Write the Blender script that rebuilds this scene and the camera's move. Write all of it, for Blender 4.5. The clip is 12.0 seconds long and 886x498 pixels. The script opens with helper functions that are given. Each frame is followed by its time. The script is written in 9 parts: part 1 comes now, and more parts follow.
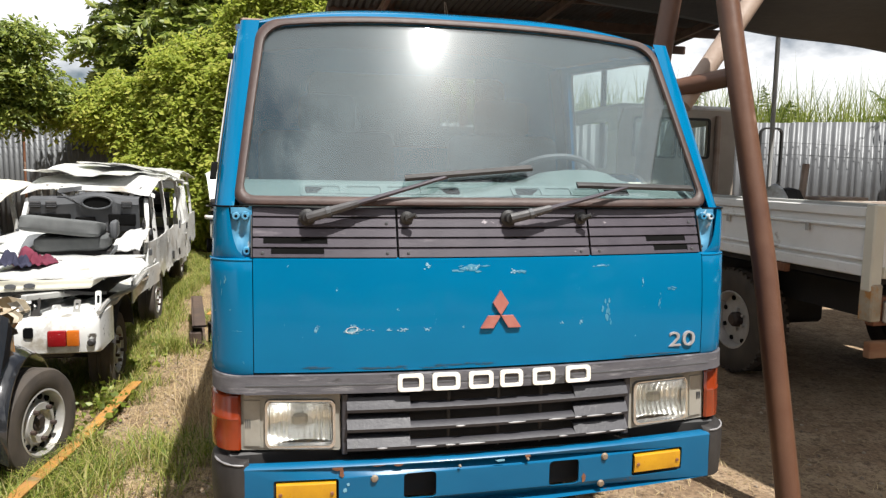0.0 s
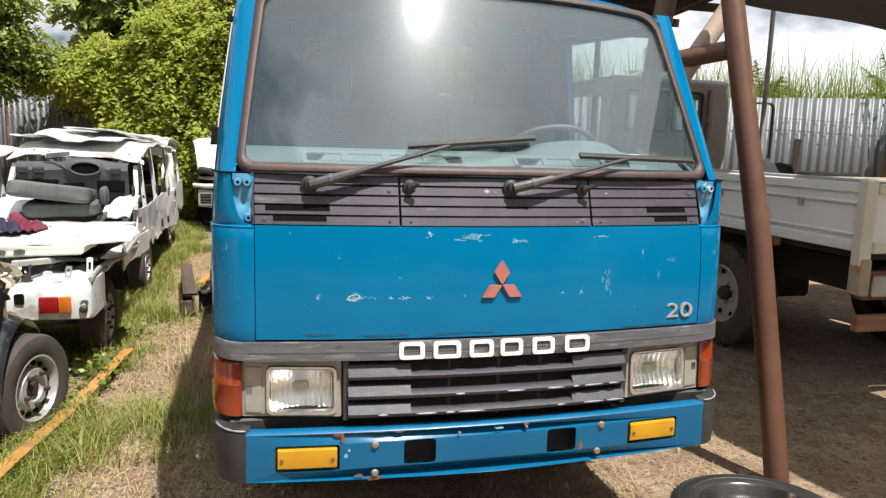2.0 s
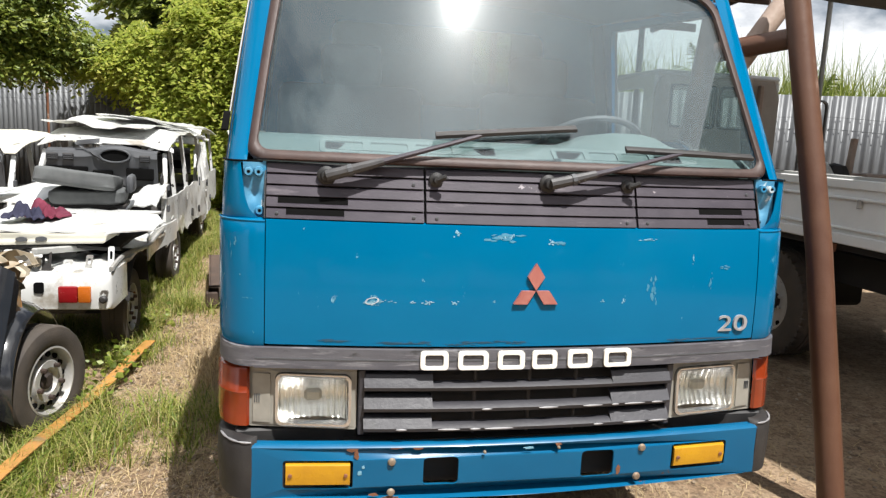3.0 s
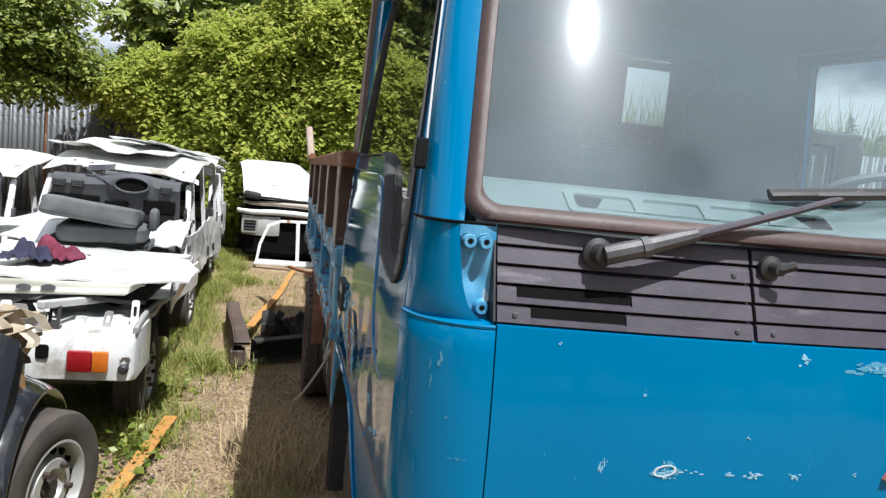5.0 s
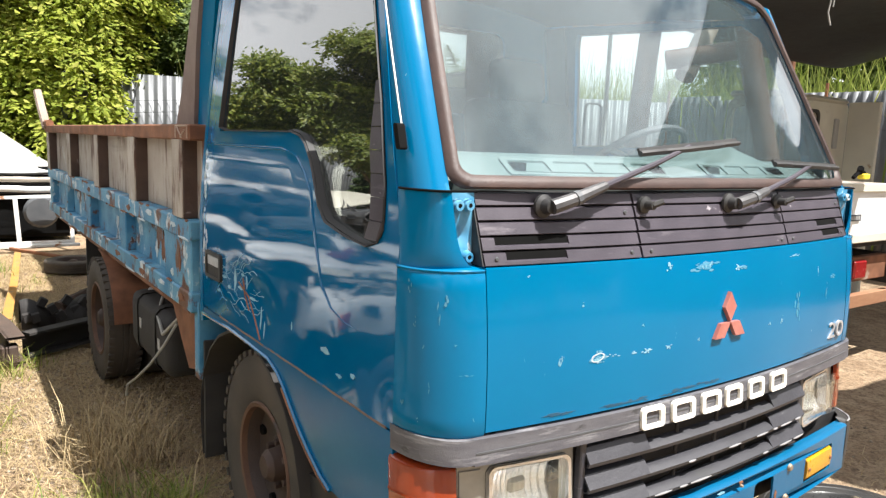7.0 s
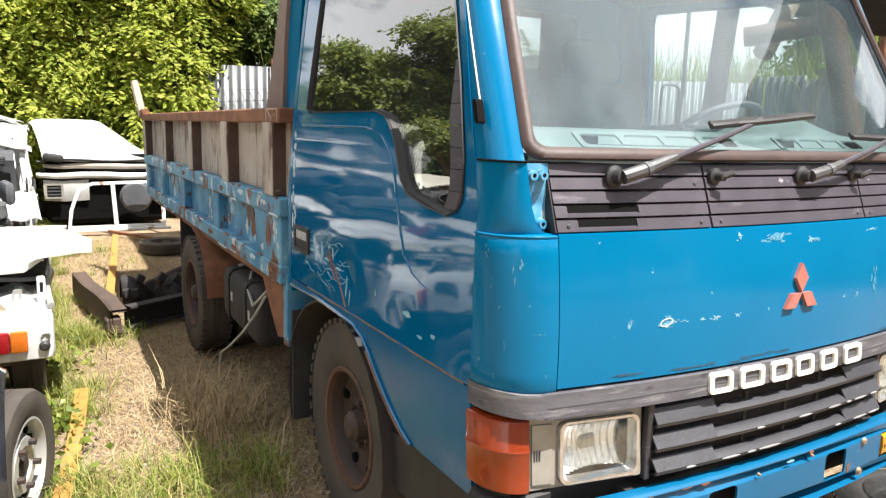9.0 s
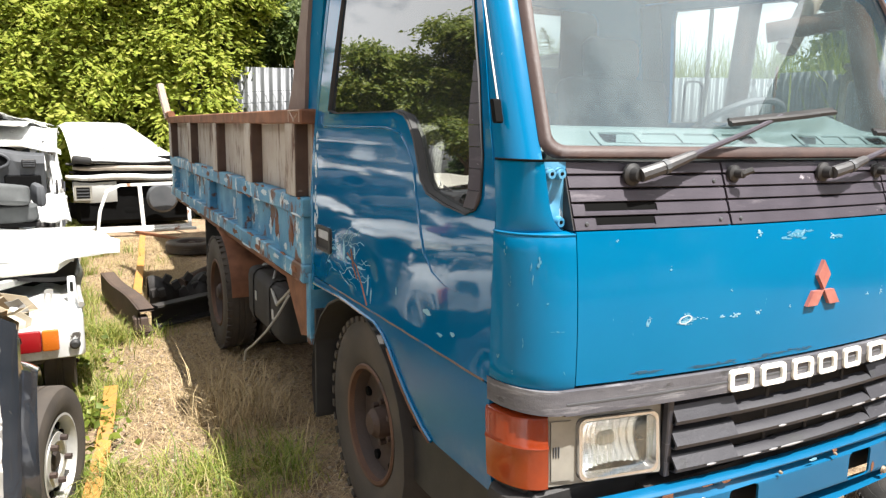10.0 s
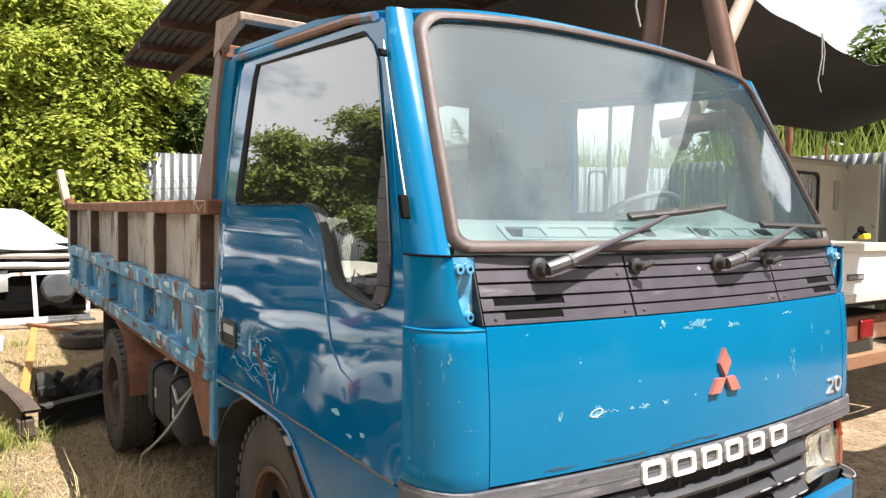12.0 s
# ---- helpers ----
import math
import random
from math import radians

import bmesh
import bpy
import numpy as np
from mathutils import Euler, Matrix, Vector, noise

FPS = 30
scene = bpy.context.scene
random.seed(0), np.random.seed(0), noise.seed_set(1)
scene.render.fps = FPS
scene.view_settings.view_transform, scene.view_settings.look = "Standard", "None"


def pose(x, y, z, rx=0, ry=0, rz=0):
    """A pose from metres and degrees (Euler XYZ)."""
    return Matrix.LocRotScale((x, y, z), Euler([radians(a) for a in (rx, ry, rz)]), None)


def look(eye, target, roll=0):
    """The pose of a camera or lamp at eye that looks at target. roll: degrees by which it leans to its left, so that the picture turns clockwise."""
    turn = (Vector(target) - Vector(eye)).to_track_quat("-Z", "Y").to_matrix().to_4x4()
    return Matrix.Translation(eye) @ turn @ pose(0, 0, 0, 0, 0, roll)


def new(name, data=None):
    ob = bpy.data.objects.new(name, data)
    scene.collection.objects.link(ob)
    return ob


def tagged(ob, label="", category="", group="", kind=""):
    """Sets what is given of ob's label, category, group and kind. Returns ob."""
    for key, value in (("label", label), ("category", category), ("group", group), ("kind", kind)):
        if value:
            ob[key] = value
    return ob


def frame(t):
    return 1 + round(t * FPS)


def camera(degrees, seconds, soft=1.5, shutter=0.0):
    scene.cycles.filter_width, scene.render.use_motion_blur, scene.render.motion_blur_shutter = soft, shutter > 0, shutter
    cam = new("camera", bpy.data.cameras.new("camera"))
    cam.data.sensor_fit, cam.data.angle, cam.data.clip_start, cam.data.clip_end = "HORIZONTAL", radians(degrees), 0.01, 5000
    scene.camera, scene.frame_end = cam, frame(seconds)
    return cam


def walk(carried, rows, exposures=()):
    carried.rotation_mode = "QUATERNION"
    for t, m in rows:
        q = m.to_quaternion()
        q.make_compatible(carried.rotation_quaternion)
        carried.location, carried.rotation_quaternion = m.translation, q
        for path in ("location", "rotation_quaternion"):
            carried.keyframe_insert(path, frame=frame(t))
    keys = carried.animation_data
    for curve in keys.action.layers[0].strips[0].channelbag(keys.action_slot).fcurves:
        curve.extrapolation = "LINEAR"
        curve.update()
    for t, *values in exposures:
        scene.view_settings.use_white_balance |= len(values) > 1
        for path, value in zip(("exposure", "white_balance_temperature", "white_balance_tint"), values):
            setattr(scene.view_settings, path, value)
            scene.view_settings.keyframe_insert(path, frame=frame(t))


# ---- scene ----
from mathutils.geometry import tessellate_polygon

cam = camera(64.2, 12.0, soft=1.3)
PATH = [
    (0, (-0.649, -2.069, 1.475), (-0.193, -0.134, 1.255), 0.9),
    (0.5, (-0.685, -2.065, 1.456), (-0.279, -0.144, 1.076), 0.9),
    (1, (-0.702, -2.064, 1.445), (-0.332, -0.144, 1.028), 0.9),
    (1.5, (-0.708, -2.064, 1.456), (-0.274, -0.141, 1.119), 1.1),
    (2, (-0.695, -2.057, 1.465), (-0.203, -0.142, 1.167), 1.7),
    (2.5, (-0.692, -2.014, 1.460), (-0.209, -0.101, 1.136), 2.3),
    (3, (-0.633, -1.869, 1.451), (-0.233, 0.065, 1.135), 2.7),
    (3.5, (-0.611, -1.697, 1.470), (-0.383, 0.276, 1.235), 4.2),
    (3.7, (-0.644, -1.628, 1.465), (-0.409, 0.347, 1.246), 4.0),
    (5.3, (-1.159, -0.892, 1.425), (-0.554, 1.006, 1.249), 6.9),
    (5.5, (-1.244, -0.874, 1.426), (-0.448, 0.954, 1.279), 6.4),
    (6, (-1.535, -0.97, 1.458), (-0.521, 0.743, 1.256), 2.6),
    (6.5, (-1.607, -1.017, 1.485), (-0.498, 0.646, 1.414), 3.0),
    (7, (-1.595, -1.028, 1.450), (-0.444, 0.582, 1.160), 2.2),
    (7.5, (-1.612, -1.043, 1.412), (-0.547, 0.595, 0.986), 2.8),
    (7.7, (-1.63, -1.056, 1.406), (-0.591, 0.606, 1.008), 3.0),
    (9.3, (-1.665, -1.124, 1.425), (-0.711, 0.601, 1.086), 0.8),
    (9.5, (-1.665, -1.128, 1.422), (-0.723, 0.595, 1.046), 0.5),
    (10, (-1.667, -1.138, 1.425), (-0.746, 0.605, 1.089), 1.0),
    (10.5, (-1.664, -1.129, 1.415), (-0.74, 0.613, 1.076), 1.9),
    (11, (-1.665, -1.117, 1.432), (-0.733, 0.632, 1.165), 1.5),
    (11.5, (-1.649, -1.117, 1.442), (-0.619, 0.587, 1.253), 1.2),
    (12, (-1.638, -1.122, 1.449), (-0.506, 0.524, 1.352), 1.0),
]
EXPOSURES = [(0.0, 0.14, 6450, 10), (3.0, 0.14, 6350, 10), (3.7, 0.13, 6250, 10), (5.3, 0.09, 5900, 10), (5.5, 0.09, 5900, 10), (6.0, 0.23, 6100, 10), (6.5, 0.40, 6400, 10), (7.0, 0.74, 6400, 10), (7.5, 0.80, 6450, 10), (9.3, 0.77, 6450, 10), (11.0, 0.79, 6450, 10), (12.0, 0.80, 6500, 10)]
walk(cam, [(t, look(eye, target, roll)) for t, eye, target, roll in PATH], EXPOSURES)

# ---- world and sun ----
SUN = Vector((0.185, -0.40, 0.89)).normalized()
world = bpy.data.worlds.new("sky")
scene.world = world
world.use_nodes = True
wn, wl = world.node_tree.nodes, world.node_tree.links
wn.clear()
w_out, w_bg = wn.new("ShaderNodeOutputWorld"), wn.new("ShaderNodeBackground")
w_sky = wn.new("ShaderNodeTexSky")
w_sky.sky_type, w_sky.sun_disc = "NISHITA", False
w_sky.sun_elevation = math.asin(SUN.z)
w_sky.sun_rotation = math.atan2(SUN.x, SUN.y)
w_sky.dust_density = 2.0
# broken cloud over the blue
w_co, w_map, w_noise = wn.new("ShaderNodeTexCoord"), wn.new("ShaderNodeMapping"), wn.new("ShaderNodeTexNoise")
w_map.inputs["Scale"].default_value = (1.0, 1.0, 1.9)
w_map.inputs["Location"].default_value = (0.35, 0.2, 0.1)
w_noise.inputs["Scale"].default_value, w_noise.inputs["Detail"].default_value, w_noise.inputs["Roughness"].default_value = 1.7, 9.0, 0.55
w_ramp = wn.new("ShaderNodeValToRGB")
w_ramp.color_ramp.elements[0].position, w_ramp.color_ramp.elements[1].position = 0.43, 0.495
w_mix = wn.new("ShaderNodeMix")
w_mix.data_type = "RGBA"
w_mix.inputs[7].default_value = (18.0, 18.1, 18.3, 1)
wl.new(w_co.outputs["Generated"], w_map.inputs["Vector"])
wl.new(w_map.outputs["Vector"], w_noise.inputs["Vector"])
# cloud banks close up towards the horizon
w_xyz, w_low, w_add = wn.new("ShaderNodeSeparateXYZ"), wn.new("ShaderNodeMapRange"), wn.new("ShaderNodeMath")
w_low.inputs["From Min"].default_value, w_low.inputs["From Max"].default_value = 0.02, 0.26
w_low.inputs["To Min"].default_value, w_low.inputs["To Max"].default_value = 0.08, 0.0
wl.new(w_co.outputs["Generated"], w_xyz.inputs[0])
wl.new(w_xyz.outputs["Z"], w_low.inputs["Value"])
wl.new(w_noise.outputs["Fac"], w_add.inputs[0])
wl.new(w_low.outputs["Result"], w_add.inputs[1])
wl.new(w_add.outputs[0], w_ramp.inputs["Fac"])
wl.new(w_ramp.outputs["Color"], w_mix.inputs[0])
wl.new(w_sky.outputs["Color"], w_mix.inputs[6])
wl.new(w_mix.outputs[2], w_bg.inputs["Color"])
w_bg.inputs["Strength"].default_value = 0.057
wl.new(w_bg.outputs["Background"], w_out.inputs["Surface"])

sun = new("sun", bpy.data.lights.new("sun", "SUN"))
sun.data.energy, sun.data.angle, sun.data.color = 7.4, radians(0.55), (1.0, 0.965, 0.905)
sun.matrix_basis = look(SUN * 30, (0, 0, 0))


# ---- materials ----
def nodes_of(name):
    m = bpy.data.materials.new(name)
    m.use_nodes = True
    return m, m.node_tree.nodes, m.node_tree.links, m.node_tree.nodes["Principled BSDF"]


def noise_node(n, l, scale, detail=6.0, rough=0.6, stretch=None):
    co = n.new("ShaderNodeTexCoord")
    tex = n.new("ShaderNodeTexNoise")
    tex.inputs["Scale"].default_value, tex.inputs["Detail"].default_value, tex.inputs["Roughness"].default_value = scale, detail, rough
    if stretch:
        mp = n.new("ShaderNodeMapping")
        mp.inputs["Scale"].default_value = stretch
        l.new(co.outputs["Object"], mp.inputs["Vector"])
        l.new(mp.outputs["Vector"], tex.inputs["Vector"])
    else:
        l.new(co.outputs["Object"], tex.inputs["Vector"])
    return tex.outputs["Fac"]


def ramp(n, l, fac, a, b):
    r = n.new("ShaderNodeMapRange")
    r.inputs["From Min"].default_value, r.inputs["From Max"].default_value = a, b
    l.new(fac, r.inputs["Value"])
    return r.outputs["Result"]


def blend(n, l, fac, a, b):
    m = n.new("ShaderNodeMix")
    m.data_type = "RGBA"
    l.new(fac, m.inputs[0])
    for slot, v in ((6, a), (7, b)):
        if isinstance(v, tuple):
            m.inputs[slot].default_value = (*v, 1)
        else:
            l.new(v, m.inputs[slot])
    return m.outputs[2]


def surf(name, c, c2=None, scale=3.0, rough=0.5, metal=0.0, bump=0.0, bscale=60.0, wear=None, wear2=None, coat=0.0, stretch=None, rvar=0.12, spec=0.5):
    """A worn surface: a broad mottling of c to c2, then patches of wear: (colour, scale, threshold, softness)."""
    m, n, l, p = nodes_of(name)
    c2 = c2 or tuple(v * 0.8 for v in c)
    big = noise_node(n, l, scale, 5, 0.6, stretch)
    col = blend(n, l, ramp(n, l, big, 0.3, 0.7), c, c2)
    rgh = n.new("ShaderNodeMapRange")
    rgh.inputs["To Min"].default_value, rgh.inputs["To Max"].default_value = max(0.02, rough - rvar), min(1, rough + rvar)
    l.new(noise_node(n, l, scale * 4, 6, 0.7), rgh.inputs["Value"])
    l.new(rgh.outputs["Result"], p.inputs["Roughness"])
    for w in (wear, wear2):
        if w:
            f = ramp(n, l, noise_node(n, l, w[1], 9, 0.65, w[4] if len(w) > 4 else None), w[2], w[2] + w[3])
            col = blend(n, l, f, col, w[0])
    l.new(col, p.inputs["Base Color"])
    p.inputs["Metallic"].default_value = metal
    p.inputs["Coat Weight"].default_value = coat
    p.inputs["Specular IOR Level"].default_value = spec
    p.inputs["Coat Roughness"].default_value = 0.06
    if bump:
        b = n.new("ShaderNodeBump")
        b.inputs["Strength"].default_value, b.inputs["Distance"].default_value = bump, 0.01
        l.new(noise_node(n, l, bscale, 8, 0.65), b.inputs["Height"])
        l.new(b.outputs["Normal"], p.inputs["Normal"])
    return m


def glass(name, tint, dust, ior=1.5, dust_col=(0.55, 0.58, 0.55), rough=0.0, haze=0.0):
    """A pane: clear with a tint, mirror-like by Fresnel, and a film of dust."""
    m, n, l, p = nodes_of(name)
    out = n["Material Output"]
    n.remove(p)
    tr, gl, df, lw = n.new("ShaderNodeBsdfTransparent"), n.new("ShaderNodeBsdfGlossy"), n.new("ShaderNodeBsdfDiffuse"), n.new("ShaderNodeLayerWeight")
    tr.inputs["Color"].default_value = (*tint, 1)
    gl.inputs["Roughness"].default_value = rough
    df.inputs["Color"].default_value = (*dust_col, 1)
    f0 = ((ior - 1) / (ior + 1)) ** 2
    pw, fr = n.new("ShaderNodeMath"), n.new("ShaderNodeMath")
    pw.operation, fr.operation = "POWER", "MULTIPLY_ADD"
    lw.inputs["Blend"].default_value, pw.inputs[1].default_value = 0.5, 4.0
    fr.inputs[1].default_value, fr.inputs[2].default_value = 1 - f0, f0
    l.new(lw.outputs["Facing"], pw.inputs[0])
    l.new(pw.outputs[0], fr.inputs[0])
    m1, m2 = n.new("ShaderNodeMixShader"), n.new("ShaderNodeMixShader")
    d = n.new("ShaderNodeMapRange")
    d.inputs["From Min"].default_value, d.inputs["From Max"].default_value = 0.35, 0.7
    d.inputs["To Min"].default_value, d.inputs["To Max"].default_value = dust * 0.7, dust * 1.35
    l.new(noise_node(n, l, 2.5, 6, 0.6), d.inputs["Value"])
    l.new(d.outputs["Result"], m1.inputs[0])
    l.new(tr.outputs[0], m1.inputs[1])
    l.new(df.outputs[0], m1.inputs[2])
    l.new(fr.outputs[0], m2.inputs[0])
    l.new(m1.outputs[0], m2.inputs[1])
    shine = gl.outputs[0]
    # dust spreads a part of the mirror image
    for r2, k in ((0.12, haze * 0.4), (0.28, haze)):
        if k:
            g2, mh = n.new("ShaderNodeBsdfGlossy"), n.new("ShaderNodeMixShader")
            g2.inputs["Roughness"].default_value, mh.inputs[0].default_value = r2, k
            l.new(shine, mh.inputs[1])
            l.new(g2.outputs[0], mh.inputs[2])
            shine = mh.outputs[0]
    l.new(shine, m2.inputs[2])
    l.new(m2.outputs[0], out.inputs["Surface"])
    return m


def island_mat(name, cols, rough=0.6, trans=0.0, grain=None):
    """Leaves and blades: each island takes its own colour between those given."""
    m, n, l, p = nodes_of(name)
    g = n.new("ShaderNodeNewGeometry")
    r = n.new("ShaderNodeValToRGB")
    while len(r.color_ramp.elements) < len(cols):
        r.color_ramp.elements.new(0.5)
    for i, c in enumerate(cols):
        r.color_ramp.elements[i].position = i / (len(cols) - 1)
        r.color_ramp.elements[i].color = (*c, 1)
    l.new(g.outputs["Random Per Island"], r.inputs["Fac"])
    l.new(r.outputs["Color"], p.inputs["Base Color"])
    p.inputs["Roughness"].default_value = rough
    if trans:
        out = n["Material Output"]
        t, mx = n.new("ShaderNodeBsdfTranslucent"), n.new("ShaderNodeMixShader")
        l.new(r.outputs["Color"], t.inputs["Color"])
        mx.inputs[0].default_value = trans
        l.new(p.outputs[0], mx.inputs[1])
        l.new(t.outputs[0], mx.inputs[2])
        l.new(mx.outputs[0], out.inputs["Surface"])
    return m


RUST = (0.16, 0.060, 0.028)
M_BLUE = surf("blue_paint", (0.0, 0.115, 0.250), (0.001, 0.131, 0.272), 2.0, 0.17, 0.0, 0.02, 9.0, ((0.05, 0.225, 0.355), 5.0, 0.63, 0.06), ((0.15, 0.33, 0.43), 30.0, 0.70, 0.02, (1, 1, 0.3)), 0.12, rvar=0.06, spec=0.16)
M_BLUE_DOOR = surf("blue_paint_dented", (0.0, 0.094, 0.225), (0.001, 0.108, 0.248), 2.0, 0.045, 0.0, 0.012, 5.0, ((0.10, 0.26, 0.36), 7.0, 0.71, 0.02), None, 0.30, rvar=0.03, spec=0.42)
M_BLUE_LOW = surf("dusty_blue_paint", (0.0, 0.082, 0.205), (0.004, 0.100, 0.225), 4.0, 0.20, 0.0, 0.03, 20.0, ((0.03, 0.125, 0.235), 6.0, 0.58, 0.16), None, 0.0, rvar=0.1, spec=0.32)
M_BLUE_OLD = surf("old_blue_paint", (0.015, 0.150, 0.300), (0.14, 0.34, 0.47), 5.0, 0.5, 0.0, 0.4, 40.0, ((0.55, 0.59, 0.59), 7.0, 0.56, 0.05, (1, 1, 0.8)), ((0.11, 0.042, 0.022), 6.0, 0.55, 0.04, (1, 1, 0.7)))
M_BLACK_PLASTIC = surf("weathered_black_plastic", (0.034, 0.028, 0.038), (0.058, 0.048, 0.062), 8.0, 0.5, 0.0, 0.1, 200.0, ((0.30, 0.27, 0.29), 24.0, 0.675, 0.03, (1, 1, 1.6)), ((0.115, 0.10, 0.115), 5.0, 0.60, 0.10, (1, 1, 5)))
M_SEAL = surf("brown_rubber", (0.034, 0.019, 0.016), (0.066, 0.038, 0.031), 12.0, 0.55, 0.0, 0.15, 90.0)
M_RUBBER = surf("black_rubber", (0.014, 0.014, 0.015), (0.03, 0.028, 0.027), 10.0, 0.6, 0.0, 0.1, 100.0)
M_TYRE = surf("dusty_tyre", (0.036, 0.030, 0.026), (0.080, 0.064, 0.050), 6.0, 0.8, 0.0, 0.25, 120.0)
M_GRILLE = surf("dark_grille_plastic", (0.043, 0.042, 0.049), (0.026, 0.025, 0.030), 6.0, 0.5, 0.0, 0.15, 90.0, ((0.20, 0.195, 0.20), 7.0, 0.63, 0.10, (1, 1, 7)), ((0.03, 0.03, 0.032), 8.0, 0.62, 0.05, (1, 1, 3)), stretch=(1, 1, 4))
M_GREY_PLASTIC = surf("faded_grey_plastic", (0.105, 0.103, 0.113), (0.060, 0.058, 0.068), 7.0, 0.55, 0.0, 0.15, 90.0, ((0.24, 0.235, 0.245), 6.0, 0.55, 0.14, (1, 1, 9)), ((0.04, 0.04, 0.042), 9.0, 0.60, 0.05, (1, 1, 2.5)), stretch=(1, 1, 5))
M_DARK = surf("dark_underside", (0.018, 0.017, 0.017), (0.035, 0.03, 0.027), 6.0, 0.8, 0.0, 0.2, 50.0)
M_STEEL_RUST = surf("rusty_steel", (0.12, 0.048, 0.024), (0.27, 0.115, 0.058), 9.0, 0.75, 0.1, 0.3, 70.0, ((0.33, 0.27, 0.22), 5.0, 0.62, 0.08))
M_POLE = surf("brown_oxide_pipe", (0.082, 0.034, 0.019), (0.120, 0.058, 0.033), 5.0, 0.42, 0.0, 0.15, 60.0, ((0.26, 0.17, 0.13), 7.0, 0.66, 0.07, (1, 1, 0.3)))
M_POLE_PALE = surf("pale_rusted_pipe", (0.42, 0.33, 0.27), (0.30, 0.21, 0.16), 6.0, 0.6, 0.0, 0.2, 60.0)
# rust colour darkened to carry the shade on post sides and under the roof
M_POST = surf("shade_dark_rust", (0.050, 0.028, 0.020), (0.10, 0.062, 0.046), 7.0, 0.85, 0.0, 0.35, 70.0, ((0.24, 0.20, 0.17), 8.0, 0.64, 0.06))
M_PANEL_RUST = surf("weathered_bed_panel", (0.30, 0.245, 0.20), (0.42, 0.37, 0.315), 4.0, 0.7, 0.0, 0.35, 60.0, ((0.42, 0.40, 0.37), 5.0, 0.60, 0.06), ((0.10, 0.045, 0.028), 13.0, 0.525, 0.10, (1, 1, 0.22)))
M_WHITE = surf("dirty_white_paint", (0.72, 0.73, 0.72), (0.56, 0.56, 0.54), 3.0, 0.3, 0.0, 0.06, 20.0, ((0.38, 0.35, 0.30), 3.5, 0.565, 0.10), ((0.09, 0.08, 0.07), 11.0, 0.64, 0.03), 0.3)
M_CREAM = surf("cream_paint", (0.64, 0.62, 0.52), (0.55, 0.53, 0.45), 3.0, 0.4, 0.0, 0.08, 20.0, ((0.35, 0.25, 0.16), 5.0, 0.66, 0.06))
M_DASH = surf("grey_dash_plastic", (0.062, 0.066, 0.072), (0.09, 0.092, 0.098), 6.0, 0.6, 0.0, 0.15, 150.0)
M_SEAT = surf("grey_seat_cloth", (0.062, 0.066, 0.067), (0.115, 0.12, 0.12), 7.0, 0.85, 0.0, 0.25, 220.0)
M_TEAL_DASH = surf("teal_grey_dash", (0.10, 0.145, 0.14), (0.14, 0.185, 0.175), 5.0, 0.6, 0.0, 0.1, 150.0)
M_INTERIOR = surf("dark_cab_lining", (0.035, 0.040, 0.042), (0.055, 0.06, 0.06), 5.0, 0.8)
M_EMBLEM = surf("faded_red_emblem", (0.31, 0.090, 0.072), (0.38, 0.155, 0.125), 20.0, 0.4, 0.0, 0.1, 150.0)
M_BADGE = surf("white_badge", (0.80, 0.78, 0.70), (0.72, 0.68, 0.60), 20.0, 0.35)
M_SILVER = surf("dull_silver", (0.45, 0.45, 0.46), (0.32, 0.32, 0.33), 25.0, 0.4, 0.3)
M_CHROME = surf("worn_chrome", (0.75, 0.75, 0.76), (0.55, 0.55, 0.55), 20.0, 0.22, 0.9)
M_BEZEL = surf("dusty_lamp_bezel", (0.34, 0.325, 0.285), (0.24, 0.23, 0.20), 10.0, 0.4, 0.2)
M_REFLECT = surf("lamp_reflector", (0.98, 0.98, 0.97), (0.94, 0.94, 0.93), 30.0, 0.20, 0.9, 0.3, 60.0)
M_ORANGE = surf("orange_lens", (0.26, 0.034, 0.006), (0.17, 0.022, 0.005), 7.0, 0.22, 0.0, 0.1, 40.0, None, None, 0.5)
M_AMBER = surf("amber_lens", (0.52, 0.27, 0.008), (0.42, 0.20, 0.008), 12.0, 0.3, 0.0, 0.15, 60.0, None, None, 0.4)
M_HOLE = surf("black_opening", (0.003, 0.003, 0.003), (0.005, 0.005, 0.005), 9.0, 0.9, spec=0.1)
M_TAIL = surf("orange_tail_lens", (0.50, 0.13, 0.012), (0.42, 0.10, 0.01), 9.0, 0.25, 0.0, 0.1, 60.0)
M_RED = surf("red_lens", (0.24, 0.008, 0.010), (0.19, 0.006, 0.008), 9.0, 0.25, 0.0, 0.1, 60.0)
M_RIM = surf("painted_steel_rim", (0.50, 0.50, 0.49), (0.36, 0.34, 0.31), 9.0, 0.45, 0.4, 0.1, 60.0, (RUST, 8.0, 0.66, 0.06))
M_RIM_DARK = surf("rusty_dark_rim", (0.035, 0.027, 0.024), (0.075, 0.045, 0.034), 7.0, 0.7, 0.2, 0.25, 60.0)
M_WOOD = surf("old_timber", (0.24, 0.11, 0.055), (0.30, 0.16, 0.085), 5.0, 0.75, 0.0, 0.2, 40.0, stretch=(1, 1, 6))
M_TARP = surf("black_tarpaulin", (0.020, 0.022, 0.022), (0.035, 0.035, 0.034), 2.0, 0.55, 0.0, 0.3, 18.0)
# tin and rafter colours are lowered to hold the deep shade under the roof
M_ROOF_TIN = surf("shade_dark_roof_tin", (0.045, 0.043, 0.042), (0.030, 0.025, 0.022), 2.0, 0.7, 0.0, 0.1, 30.0, ((0.055, 0.026, 0.016), 2.2, 0.56, 0.08), spec=0.2)
